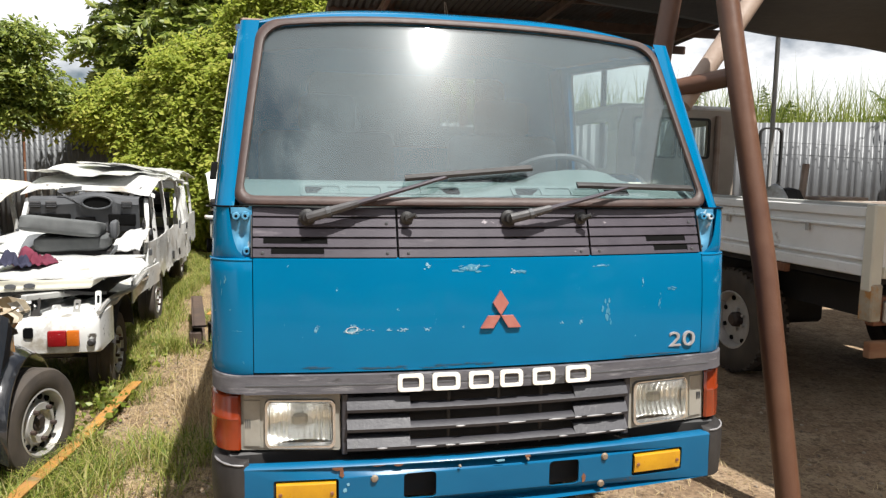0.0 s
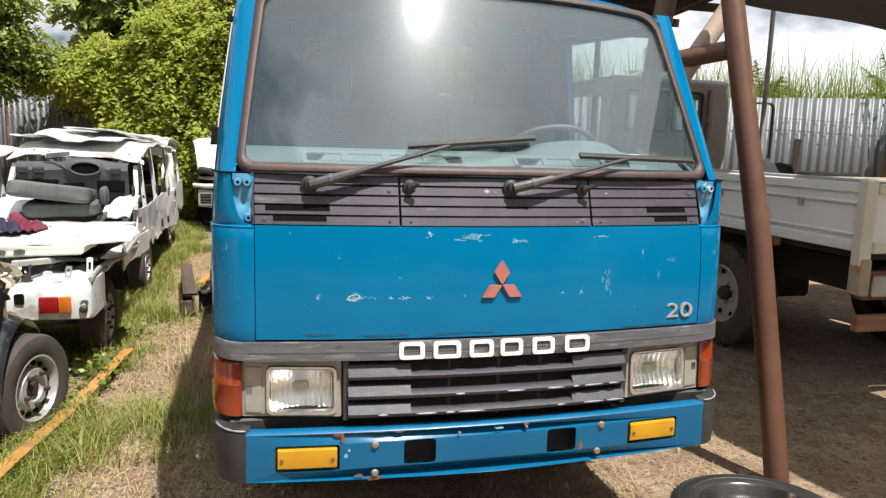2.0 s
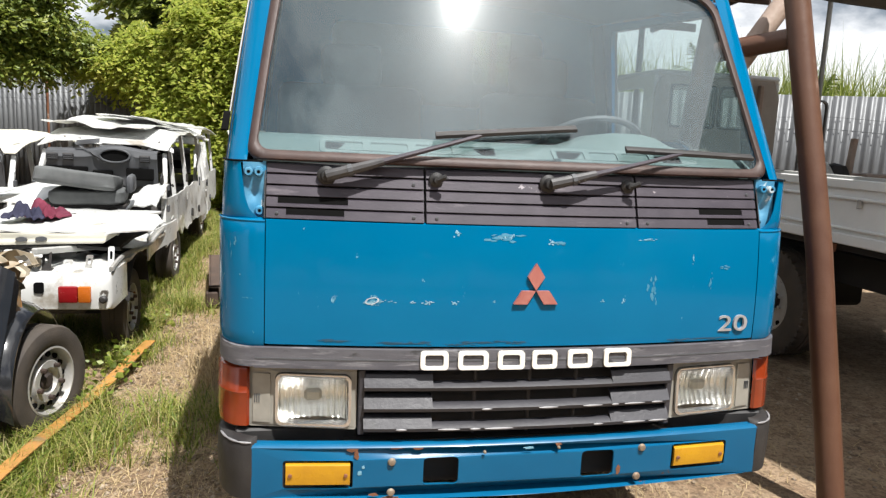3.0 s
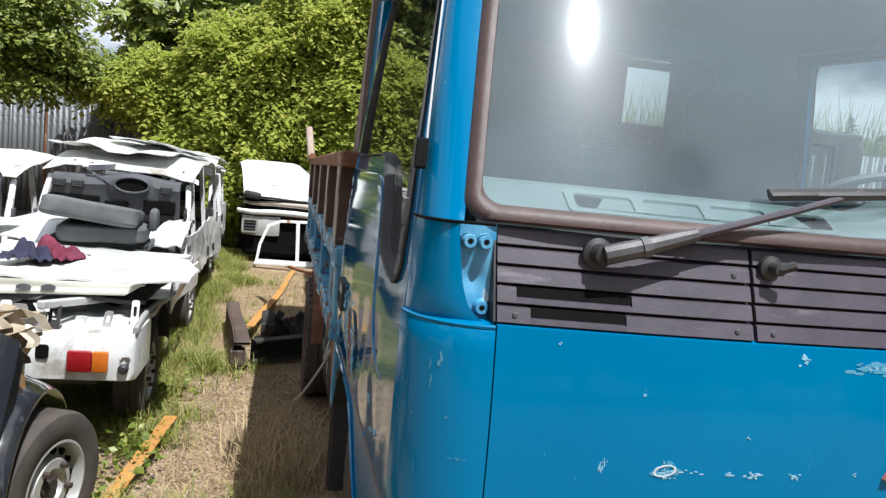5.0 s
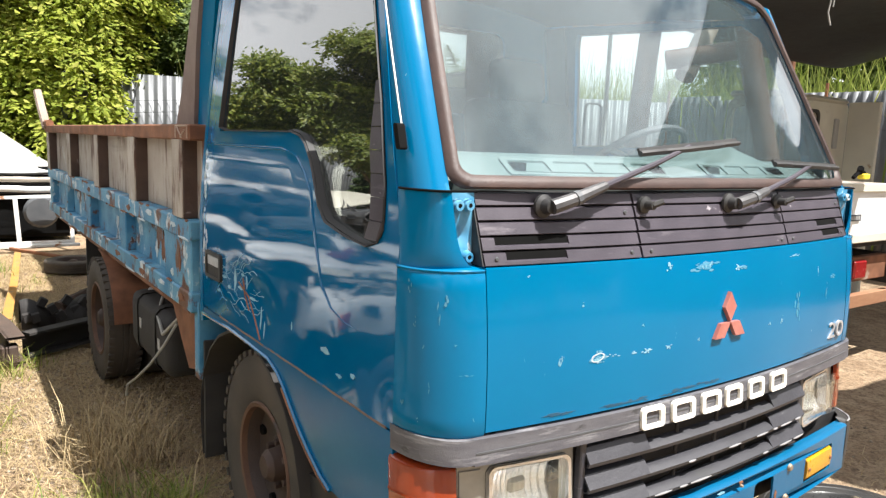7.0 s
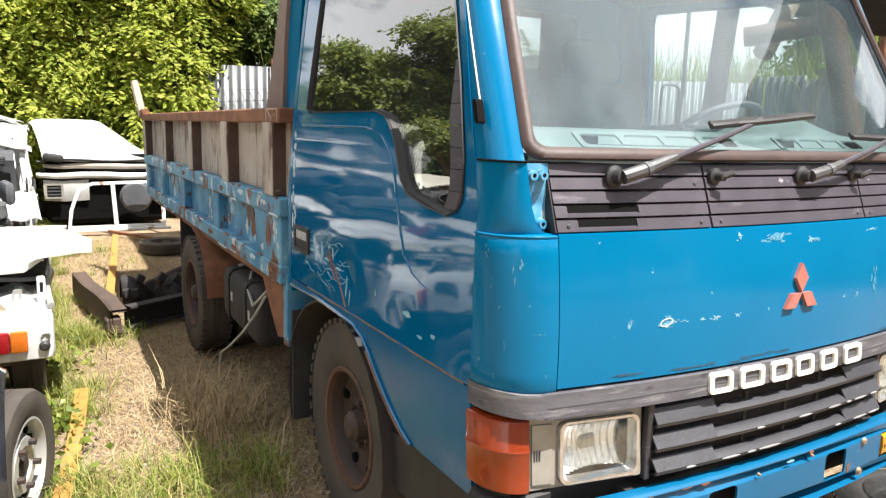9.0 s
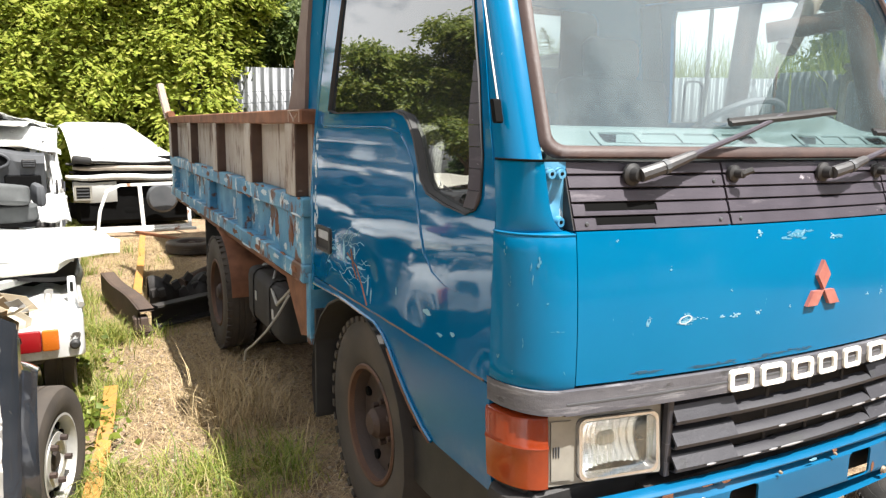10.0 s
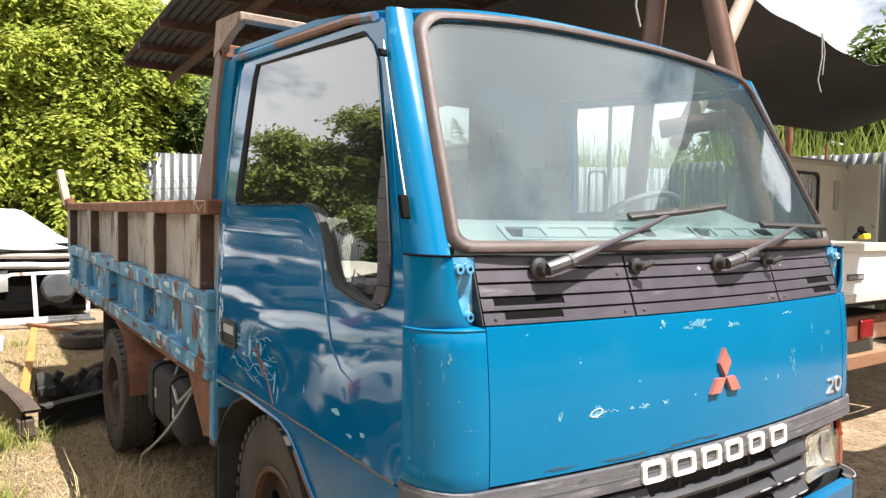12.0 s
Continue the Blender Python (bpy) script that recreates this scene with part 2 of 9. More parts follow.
M_RAFTER = surf("shade_dark_rafter", (0.105, 0.045, 0.026), (0.065, 0.030, 0.020), 4.0, 0.8, 0.0, 0.2, 50.0)
M_FENCE = surf("galvanised_fence", (0.158, 0.164, 0.171), (0.098, 0.102, 0.108), 1.5, 0.5, 0.3, 0.08, 25.0, ((0.20, 0.15, 0.12), 2.0, 0.66, 0.10, (1, 1, 0.3)))
M_STRAP = surf("orange_strap", (0.46, 0.22, 0.040), (0.36, 0.18, 0.05), 5.0, 0.8, 0.0, 0.4, 150.0, ((0.24, 0.17, 0.08), 7.0, 0.56, 0.06))
M_PURPLE = surf("maroon_cloth", (0.17, 0.020, 0.045), (0.09, 0.012, 0.03), 12.0, 0.85, 0.0, 0.3, 90.0)
M_NAVY = surf("navy_cloth", (0.015, 0.016, 0.04), (0.03, 0.03, 0.06), 12.0, 0.85, 0.0, 0.3, 90.0)
M_WIRE = surf("pale_wire", (0.36, 0.35, 0.32), (0.26, 0.25, 0.23), 12.0, 0.6)
M_YELLOW = surf("yellow_mark", (0.75, 0.62, 0.03), (0.68, 0.52, 0.03), 20.0, 0.6)
M_TAUPE = surf("taupe_cab_paint", (0.44, 0.38, 0.32), (0.35, 0.30, 0.25), 3.0, 0.55, 0.0, 0.1, 25.0, ((0.14, 0.08, 0.05), 4.0, 0.66, 0.06))
M_BARK = surf("bark", (0.13, 0.095, 0.065), (0.19, 0.15, 0.11), 9.0, 0.9, 0.0, 0.6, 25.0)
M_DARK_PAINT = surf("black_car_paint", (0.010, 0.011, 0.013), (0.022, 0.022, 0.024), 4.0, 0.15, 0.0, 0.06, 12.0, ((0.35, 0.30, 0.22), 5.0, 0.70, 0.03), None, 0.7)
M_CUT = surf("torn_rusty_edge", (0.40, 0.36, 0.28), (0.27, 0.20, 0.12), 7.0, 0.6, 0.0, 0.3, 40.0, ((0.40, 0.19, 0.05), 6.0, 0.55, 0.08))
M_GREY_METAL = surf("light_grey_paint", (0.42, 0.42, 0.40), (0.34, 0.34, 0.33), 3.0, 0.5, 0.0, 0.1, 20.0, ((0.22, 0.17, 0.13), 4.0, 0.64, 0.08))
G_CLEAR = glass("clear_side_glass", (0.92, 0.95, 0.93), 0.02)
G_SHIELD = glass("windscreen_glass", (0.86, 0.91, 0.92), 0.050, 1.85, (0.42, 0.56, 0.61), haze=0.030)
G_SIDE = glass("side_glass", (0.48, 0.50, 0.49), 0.02, 3.1)
G_LAMP = glass("lamp_glass", (0.98, 0.98, 0.96), 0.02, 1.5, (0.7, 0.7, 0.62))
G_PLAIN = glass("dusty_glass", (0.75, 0.80, 0.78), 0.12)


# ---- shape helpers ----
def thing(name, at, label, category, group="", kind=""):
    ob = new(name)
    ob.empty_display_size = 0.1
    ob.location = at
    return tagged(ob, label, category, group, kind)


def link(name, me, parent=None, label=""):
    ob = new(name, me)
    if parent is not None:
        ob.parent = parent
        ob.matrix_parent_inverse = parent.matrix_basis.inverted()
    return tagged(ob, label)


def part(name, bm, material, parent=None, label="", angle=35):
    me = bpy.data.meshes.new(name)
    bmesh.ops.recalc_face_normals(bm, faces=bm.faces)
    bm.to_mesh(me)
    bm.free()
    me.materials.append(material)
    me.polygons.foreach_set("use_smooth", [True] * len(me.polygons))
    me.set_sharp_from_angle(angle=radians(angle))
    return link(name, me, parent, label)


def BM():
    return bmesh.new()


def box(bm, c, s, bev=0.0, m=None, seg=1):
    r = bmesh.ops.create_cube(bm, size=1.0)
    vs = r["verts"]
    for v in vs:
        v.co = Vector((v.co.x * s[0], v.co.y * s[1], v.co.z * s[2]))
    if bev:
        es = list({e for v in vs for e in v.link_edges})
        o = bmesh.ops.bevel(bm, geom=es, offset=bev, segments=seg, affect="EDGES", profile=0.5)
        vs = list({v for f in o["faces"] for v in f.verts} | {v for v in vs if v.is_valid})
    t = Matrix.Translation(c) @ (m or Matrix())
    for v in vs:
        v.co = t @ v.co
    return bm


def tube(bm, pts, r, seg=10, caps=True):
    pts = [Vector(p) for p in pts]
    rs = r if isinstance(r, (list, tuple)) else [r] * len(pts)
    rings, up = [], None
    for i, p in enumerate(pts):
        d = (pts[min(i + 1, len(pts) - 1)] - pts[max(i - 1, 0)]).normalized()
        if up is None:
            up = d.orthogonal().normalized()
        up = (up - d * up.dot(d)).normalized()
        side = d.cross(up)
        rings.append([bm.verts.new(p + (up * math.cos(a) + side * math.sin(a)) * rs[i]) for a in (2 * math.pi * k / seg for k in range(seg))])
    for a, b in zip(rings, rings[1:]):
        for k in range(seg):
            bm.faces.new((a[k], a[(k + 1) % seg], b[(k + 1) % seg], b[k]))
    if caps:
        bm.faces.new(rings[0][::-1])
        bm.faces.new(rings[-1])
    return bm


def lathe(bm, prof, m, seg=36, closed=False):
    """Turns (radius, height) points about the local z axis, then places them by m."""
    rings = []
    for r, h in prof:
        if r < 1e-5:
            rings.append([bm.verts.new(m @ Vector((0, 0, h)))])
        else:
            rings.append([bm.verts.new(m @ Vector((r * math.cos(a), r * math.sin(a), h))) for a in (2 * math.pi * k / seg for k in range(seg))])
    pairs = list(zip(rings, rings[1:])) + ([(rings[-1], rings[0])] if closed else [])
    for a, b in pairs:
        for k in range(seg):
            q = (k + 1) % seg
            if len(a) == 1 and len(b) == 1:
                continue
            if len(a) == 1:
                bm.faces.new((a[0], b[q], b[k]))
            elif len(b) == 1:
                bm.faces.new((a[k], a[q], b[0]))
            else:
                bm.faces.new((a[k], a[q], b[q], b[k]))
    return bm


def sheet(bm, rows, thick=0.0, away=None):
    """Quads over rows of points (equal lengths). With thick, a second layer moved by the vector away * thick, and rims."""
    def layer(off):
        return [[bm.verts.new(Vector(p) + off) for p in r] for r in rows]
    a = layer(Vector())
    nr, nc = len(rows), len(rows[0])
    for i in range(nr - 1):
        for j in range(nc - 1):
            bm.faces.new((a[i][j], a[i][j + 1], a[i + 1][j + 1], a[i + 1][j]))
    if thick:
        b = layer(Vector(away).normalized() * thick)
        for i in range(nr - 1):
            for j in range(nc - 1):
                bm.faces.new((b[i][j], b[i + 1][j], b[i + 1][j + 1], b[i][j + 1]))
        for j in range(nc - 1):
            bm.faces.new((a[0][j], b[0][j], b[0][j + 1], a[0][j + 1]))
            bm.faces.new((a[-1][j], a[-1][j + 1], b[-1][j + 1], b[-1][j]))
        for i in range(nr - 1):
            bm.faces.new((a[i][0], a[i + 1][0], b[i + 1][0], b[i][0]))
            bm.faces.new((a[i][-1], b[i][-1], b[i + 1][-1], a[i + 1][-1]))
    return bm


def prism(bm, poly, put, depth):
    """A flat outline of (u, v) points: put(u, v, w) places it, w runs from 0 to depth."""
    a = [bm.verts.new(put(u, v, 0)) for u, v in poly]
    b = [bm.verts.new(put(u, v, depth)) for u, v in poly]
    bm.faces.new(a)
    bm.faces.new(b[::-1])
    for i in range(len(poly)):
        j = (i + 1) % len(poly)
        bm.faces.new((a[i], b[i], b[j], a[j]))
    return bm


def plate(bm, outer, holes, put, depth):
    """As prism, with holes through it."""
    loops = [outer] + list(holes)
    flat = [p for lp in loops for p in lp]
    tris = tessellate_polygon([[Vector((u, v, 0)) for u, v in lp] for lp in loops])
    a = [bm.verts.new(put(u, v, 0)) for u, v in flat]
    b = [bm.verts.new(put(u, v, depth)) for u, v in flat]
    for t in tris:
        bm.faces.new([a[i] for i in t])
        bm.faces.new([b[i] for i in reversed(t)])
    k = 0
    for lp in loops:
        for i in range(len(lp)):
            p, q = k + i, k + (i + 1) % len(lp)
            bm.faces.new((a[p], b[p], b[q], a[q]))
        k += len(lp)
    return bm


def rounded(x0, y0, x1, y1, r, seg=5):
    out = []
    for cx, cy, a0 in ((x1 - r, y1 - r, 0), (x0 + r, y1 - r, 90), (x0 + r, y0 + r, 180), (x1 - r, y0 + r, 270)):
        for k in range(seg + 1):
            a = radians(a0 + 90 * k / seg)
            out.append((cx + r * math.cos(a), cy + r * math.sin(a)))
    return out


def lerp(a, b, t):
    return a + (b - a) * t


def along(pts, t):
    """Value at t of a polyline of (t, value) points."""
    for (t0, v0), (t1, v1) in zip(pts, pts[1:]):
        if t <= t1:
            return lerp(v0, v1, 0 if t1 == t0 else max(0, (t - t0) / (t1 - t0)))
    return pts[-1][1]


def steps(a, b, n):
    return [lerp(a, b, i / n) for i in range(n + 1)]


# ---- ground ----
def ground_z(x, y):
    d = math.hypot(x, y)
    z = 0.022 * noise.noise(Vector((x * 0.9, y * 0.9, 1.7))) + 0.010 * noise.noise(Vector((x * 4.1, y * 4.1, 3.1)))
    return z - 0.01


def build_ground():
    edges = [-400, -150, -60, -30, -20, -14, -10, -8, -6.5, -5.5, -4.8] + [round(-4.2 + 0.1 * i, 3) for i in range(93)] + [5.4, 6, 7, 8, 10, 14, 20, 30, 60, 150, 400]
    ey = [-400, -150, -60, -30, -16, -10, -7, -5, -4, -3.2] + [round(-2.6 + 0.1 * i, 3) for i in range(125)] + [10.2, 10.8, 11.6, 12.6, 14, 17, 22, 32, 60, 150, 400]
    bm = BM()
    sheet(bm, [[(x, y, ground_z(x, y)) for x in edges] for y in ey])
    m, n, l, p = nodes_of("dry_soil")
    big = noise_node(n, l, 0.9, 6, 0.6)
    mid = noise_node(n, l, 5.0, 8, 0.7)
    fine = noise_node(n, l, 45.0, 8, 0.75)
    clod = noise_node(n, l, 14.0, 8, 0.7)
    straw = noise_node(n, l, 60.0, 4, 0.8, (1.0, 0.18, 1.0))
    col = blend(n, l, ramp(n, l, big, 0.35, 0.65), (0.375, 0.262, 0.162), (0.235, 0.152, 0.090))
    col = blend(n, l, ramp(n, l, mid, 0.45, 0.7), col, (0.50, 0.375, 0.245))
    col = blend(n, l, ramp(n, l, clod, 0.53, 0.70), col, (0.125, 0.080, 0.046))
    col = blend(n, l, ramp(n, l, fine, 0.46, 0.70), col, (0.070, 0.045, 0.027))
    col = blend(n, l, ramp(n, l, straw, 0.57, 0.66), col, (0.44, 0.345, 0.21))
    l.new(col, p.inputs["Base Color"])
    p.inputs["Roughness"].default_value = 0.95
    b = n.new("ShaderNodeBump")
    b.inputs["Strength"].default_value, b.inputs["Distance"].default_value = 0.9, 0.04
    l.new(blend(n, l, fine, (0, 0, 0), clod), b.inputs["Height"])
    l.new(b.outputs["Normal"], p.inputs["Normal"])
    ob = part("ground", bm, m, None)
    tagged(ob, "bare dry brown soil scattered with straw", "ground", kind="structure")


build_ground()

# ---- the blue dump truck ----
def fy(x, z):
    """The front skin's depth."""
    return -0.03 + 0.055 * (x / 0.72) ** 2 + 0.08 * (z - 0.93) + 0.26 * max(0.0, z - 1.141) + 0.24 * (min(1.141, max(0.80, z)) - 1.0) ** 2


def wy(x, z):
    """The windscreen's depth."""
    return 0.03 + 0.055 * abs(x / 0.72) ** 3 + 0.52 * (z - 1.30)


def side_x(z):
    return 0.848 - (0.088 * ((z - 1.08) / 0.84) ** 1.35 if z > 1.08 else 0.0) - (0.02 * ((0.75 - z) / 0.28) ** 2 if z < 0.75 else 0.0)


def door_y0(z):
    return 0.175 if z < 1.2 else 0.175 + 0.36 * (z - 1.2)


truck = thing("dump_truck", (0, 2.5, 0), "blue cab-over dump truck with scratched paint and a rusty tipper bed", "truck")


def front_skin(x0, x1, z0, z1, name, mat, off=0.0, thick=0.02, nx=24, nz=6, parent=truck, label="", lip=0.012):
    bm = BM()
    rows = []
    zs = steps(z0, z1, nz)
    for z in zs:
        r = []
        for x in steps(x0, x1, nx):
            r.append((x, fy(x, z) + off, z))
        rows.append(r)
    # turned-in edges
    rows.insert(0, [(x, y + lip, z - lip * 0.3) for x, y, z in rows[0]])
    rows.append([(x, y + lip, z + lip * 0.3) for x, y, z in rows[-1]])
    sheet(bm, rows, thick, (0, 1, 0))
    return part(name, bm, mat, parent, label, 50)


front_panel = front_skin(-0.7195, 0.7195, 0.806, 1.1405, "front_panel", M_BLUE, 0, 0.02, 30, 8, truck, "blue front panel with chipped and scratched paint")

# scratches and filler spots on the front panel
M_CHIP = surf("bare_primer_chip", (0.28, 0.45, 0.53), (0.12, 0.31, 0.42), 45.0, 0.6)
M_FLAKE = surf("bare_white_filler", (0.55, 0.60, 0.62), (0.38, 0.46, 0.50), 30.0, 0.6)
M_CHIP_GREY = surf("grey_filler_spot", (0.09, 0.25, 0.34), (0.03, 0.19, 0.31), 50.0, 0.5)
M_GRIME = surf("dull_grime", (0.012, 0.060, 0.105), (0.02, 0.08, 0.14), 40.0, 0.7)
rng = random.Random(5)


def flake(bm, x, z, w, h, where, lift=0.0012, n=7):
    pts = [(x + w * rng.uniform(0.35, 1.0) * math.cos(2 * math.pi * k / n), z + h * rng.uniform(0.35, 1.0) * math.sin(2 * math.pi * k / n)) for k in range(n)]
    prism(bm, pts, lambda u, v, d: Vector((u, where(u, v) - lift + d, v)), 0.002)


def chip(x, z, w, h, tail=0.0, mat=M_CHIP, where=fy, parent=front_panel, name="paint_chip"):
    """A scuff: ragged flakes gathered round a spot, with a broken scratch trailing off."""
    bm = BM()
    for q in range(5 + int(700 * (w + h) / 2)):
        k = rng.uniform(0.12, 0.5)
        flake(bm, x + rng.gauss(0, 0.55) * w, z + rng.gauss(0, 0.55) * h, max(0.0012, w * k), max(0.0012, h * k), where, 0.0012 - 0.00004 * q)
    u = x + w * 0.6
    while u < x + w * 0.6 + tail:
        flake(bm, u, z + rng.uniform(-0.004, 0.004), rng.uniform(0.003, 0.008), rng.uniform(0.0008, 0.002), where, 0.0010)
        u += rng.uniform(0.004, 0.011)
    tagged(part(name, bm, mat, parent), kind="stuff")


for cx, cz, w, h, tl in ((-0.437, 0.932, 0.012, 0.011, 0.06), (-0.54, 0.937, 0.006, 0.017, 0), (-0.285, 0.93, 0.011, 0.006, 0.01), (-0.215, 0.93, 0.009, 0.007, 0.012),
                         (-0.21, 1.118, 0.013, 0.008, 0), (0.06, 1.10, 0.011, 0.008, 0.008), (0.285, 0.935, 0.007, 0.009, 0), (0.22, 0.935, 0.005, 0.005, 0),
                         (-0.48, 1.05, 0.004, 0.004, 0), (-0.62, 1.12, 0.003, 0.003, 0), (0.35, 1.112, 0.02, 0.0018, 0.02), (0.50, 1.06, 0.0018, 0.012, 0),
                         (-0.33, 0.93, 0.005, 0.004, 0.01), (-0.10, 0.935, 0.004, 0.004, 0), (-0.3, 0.99, 0.003, 0.003, 0)):
    chip(cx, cz, w, h, tl)
for cx, cz, w, h in ((-0.075, 1.113, 0.042, 0.010), (0.375, 0.965, 0.012, 0.03), (-0.43, 0.931, 0.02, 0.012), (0.075, 1.10, 0.02, 0.006), (0.60, 1.03, 0.02, 0.005), (0.56, 0.985, 0.004, 0.02)):
    chip(cx, cz, w, h, 0, M_CHIP_GREY)
# a looped scratch, and grime along the panel's foot
bm = BM()
for k in range(26):
    a = 2 * math.pi * k / 26
    flake(bm, -0.437 + 0.017 * math.cos(a), 0.932 + 0.0085 * math.sin(a) + 0.003 * math.cos(a), 0.0035, 0.0016, fy, 0.0014)
tagged(part("looped_scratch", bm, M_FLAKE, front_panel), kind="stuff")
for k in range(9):
    chip(rng.uniform(-0.6, 0.62), 0.812 + 0.008 * rng.random(), rng.uniform(0.02, 0.06), 0.003, 0, M_GRIME, name="grime")
for cx, cz in ((-0.09, 1.113), (-0.075, 1.115), (-0.06, 1.112), (-0.05, 1.118)):
    chip(cx, cz, 0.006, 0.007, 0)


M_POCKET = surf("scuffed_pale_blue", (0.03, 0.20, 0.37), (0.13, 0.33, 0.48), 20.0, 0.35, 0.0, 0.1, 40.0, ((0.50, 0.58, 0.62), 18.0, 0.60, 0.05))


def corner(s):
    """The wrap-round corner below the waist, with its ledge, and the column above it."""
    bm = BM()
    rows = []
    for z in [0.79, 0.797] + steps(0.806, 1.128, 10) + [1.137, 1.141]:
        inset = 0.012 if z in (0.79, 1.141) else (0.004 if z in (0.797, 1.137) else 0)
        r = []
        for a in [radians(d) for d in range(0, 91, 9)]:
            r.append((s * (0.722 + (0.128 - inset) * math.sin(a) ** 1.0), fy(0.72, z) + inset + (0.172 - fy(0.72, z)) * (1 - math.cos(a)), z))
        rows.append(r)
    # ledge on top
    rows.append([(x * 0.955, y + 0.03, 1.143) for x, y, z in rows[-1]])
    sheet(bm, rows)
    cp = part("corner_panel", bm, M_BLUE, truck, "scuffed blue corner panel")
    if s < 0:
        def on_corner(a, z):
            a = radians(a)
            return Vector((s * (0.7225 + 0.1285 * math.sin(a)), fy(0.72, z) - 0.0006 + (0.172 - fy(0.72, z)) * (1 - math.cos(a)), z))
        for a, z, wa, h in ((38, 1.075, 2.5, 0.014), (44, 1.05, 1.2, 0.02), (72, 1.10, 2.0, 0.012), (66, 1.03, 1.0, 0.008), (52, 0.90, 0.9, 0.01), (58, 0.985, 1.2, 0.006), (30, 0.995, 1.6, 0.004), (20, 0.93, 6.0, 0.0016), (78, 0.86, 1.4, 0.012), (62, 0.83, 1.2, 0.005), (12, 0.842, 1.0, 0.004)):
            bm = BM()
            for q in range(4):
                oa, oz = rng.gauss(0, 0.6) * wa, rng.gauss(0, 0.6) * h
                bm.faces.new([bm.verts.new(on_corner(a + oa + 0.5 * wa * rng.uniform(0.4, 1) * math.cos(k * 0.9), z + oz + 0.5 * h * rng.uniform(0.4, 1) * math.sin(k * 0.9))) for k in range(7)])
            tagged(part("paint_chip", bm, M_CHIP_GREY, cp), kind="stuff")
    # crease along the top
    bm = BM()
    tube(bm, [(s * (0.722 + 0.126 * math.sin(radians(d))), fy(0.72, 1.14) + 0.002 + (0.172 - fy(0.72, 1.14)) * (1 - math.cos(radians(d))), 1.136) for d in range(0, 91, 10)], 0.0035, 6)
    part("ledge", bm, M_BLUE, cp)
    # column above the ledge
    bm = BM()
    rows = []
    for z in [1.1385, 1.143, 1.148, 1.155, 1.165, 1.18, 1.20, 1.23, 1.26, 1.295]:
        t = (z - 1.138) / 0.157
        r = []
        for a in [radians(d) for d in range(0, 91, 10)]:
            xi = along([(0.0, 0.734), (0.06, 0.748), (0.16, 0.763), (0.35, 0.774), (0.6, 0.780), (1.0, 0.788)], t)
            r.append((s * (xi + (lerp(0.844, 0.838, t) - xi) * math.sin(a)), lerp(0.066, 0.080, t) + lerp(0.104, 0.112, t) * (1 - math.cos(a)), z))
        rows.append(r)
    sheet(bm, rows, 0.004, (0, 1, 0))
    cc = part("corner_column", bm, M_BLUE, truck)
    # dark seam where the windscreen pillar begins
    bm = BM()
    tube(bm, [(s * (0.730 + 0.056 * q), 0.074 + 0.006 * q, 1.2925) for q in steps(0, 1, 4)] + [(s * (0.788 + 0.052 * math.sin(radians(d))), 0.078 + 0.112 * (1 - math.cos(radians(d))), 1.2925) for d in range(8, 91, 9)], 0.0028, 6)
    part("seam", bm, M_HOLE, cc)
    # bare bracket pocket where a side lamp is missing
    bm = BM()
    rows = []
    for z in steps(1.135, 1.292, 10):
        r = []
        for x in steps(0.722, 0.782, 8):
            d = 0.088 + 0.016 * math.exp(-((x - 0.752) / 0.016) ** 2 - ((z - 1.205) / 0.018) ** 2) + 0.10 * (z - 1.135) * 0.3
            r.append((s * x, d, z))
        rows.append(r)
    sheet(bm, rows, 0.01, (0, 1, 0))
    pk = part("lamp_bracket", bm, M_POCKET, truck, "bare blue bracket of a missing corner lamp")
    for x, z in ((0.741, 1.264), (0.767, 1.264), (0.738, 1.160)):
        bm = BM()
        m = Matrix.Translation((s * x, 0.090, z)) @ Matrix.Rotation(radians(90), 4, "X")
        lathe(bm, [(0, 0.008), (0.004, 0.008), (0.005, 0.013), (0.010, 0.013), (0.014, 0.0)], m, 14)
        part("boss", bm, M_POCKET, pk)
        bm = BM()
        lathe(bm, [(0, 0.0128), (0.004, 0.0128), (0.004, 0.0)], m, 10)
        part("screw_hole", bm, M_HOLE, pk)
    bm = BM()
    sheet(bm, [[(s * 0.7225, fy(0.722, z) + 0.002, z), (s * 0.7225, max(0.112, fy(0.722, z) + 0.02), z)] for z in steps(1.145, 1.290, 4)], 0.003, (s, 0, 0))
    part("pocket_wall", bm, M_RUBBER, pk)


corner(-1)
corner(1)
# the missing side lamp's place is closed behind by the firewall
bm = BM()
box(bm, (0, 0.20, 1.0), (1.60, 0.05, 0.62), 0.01)
part("firewall", bm, M_DARK, truck)


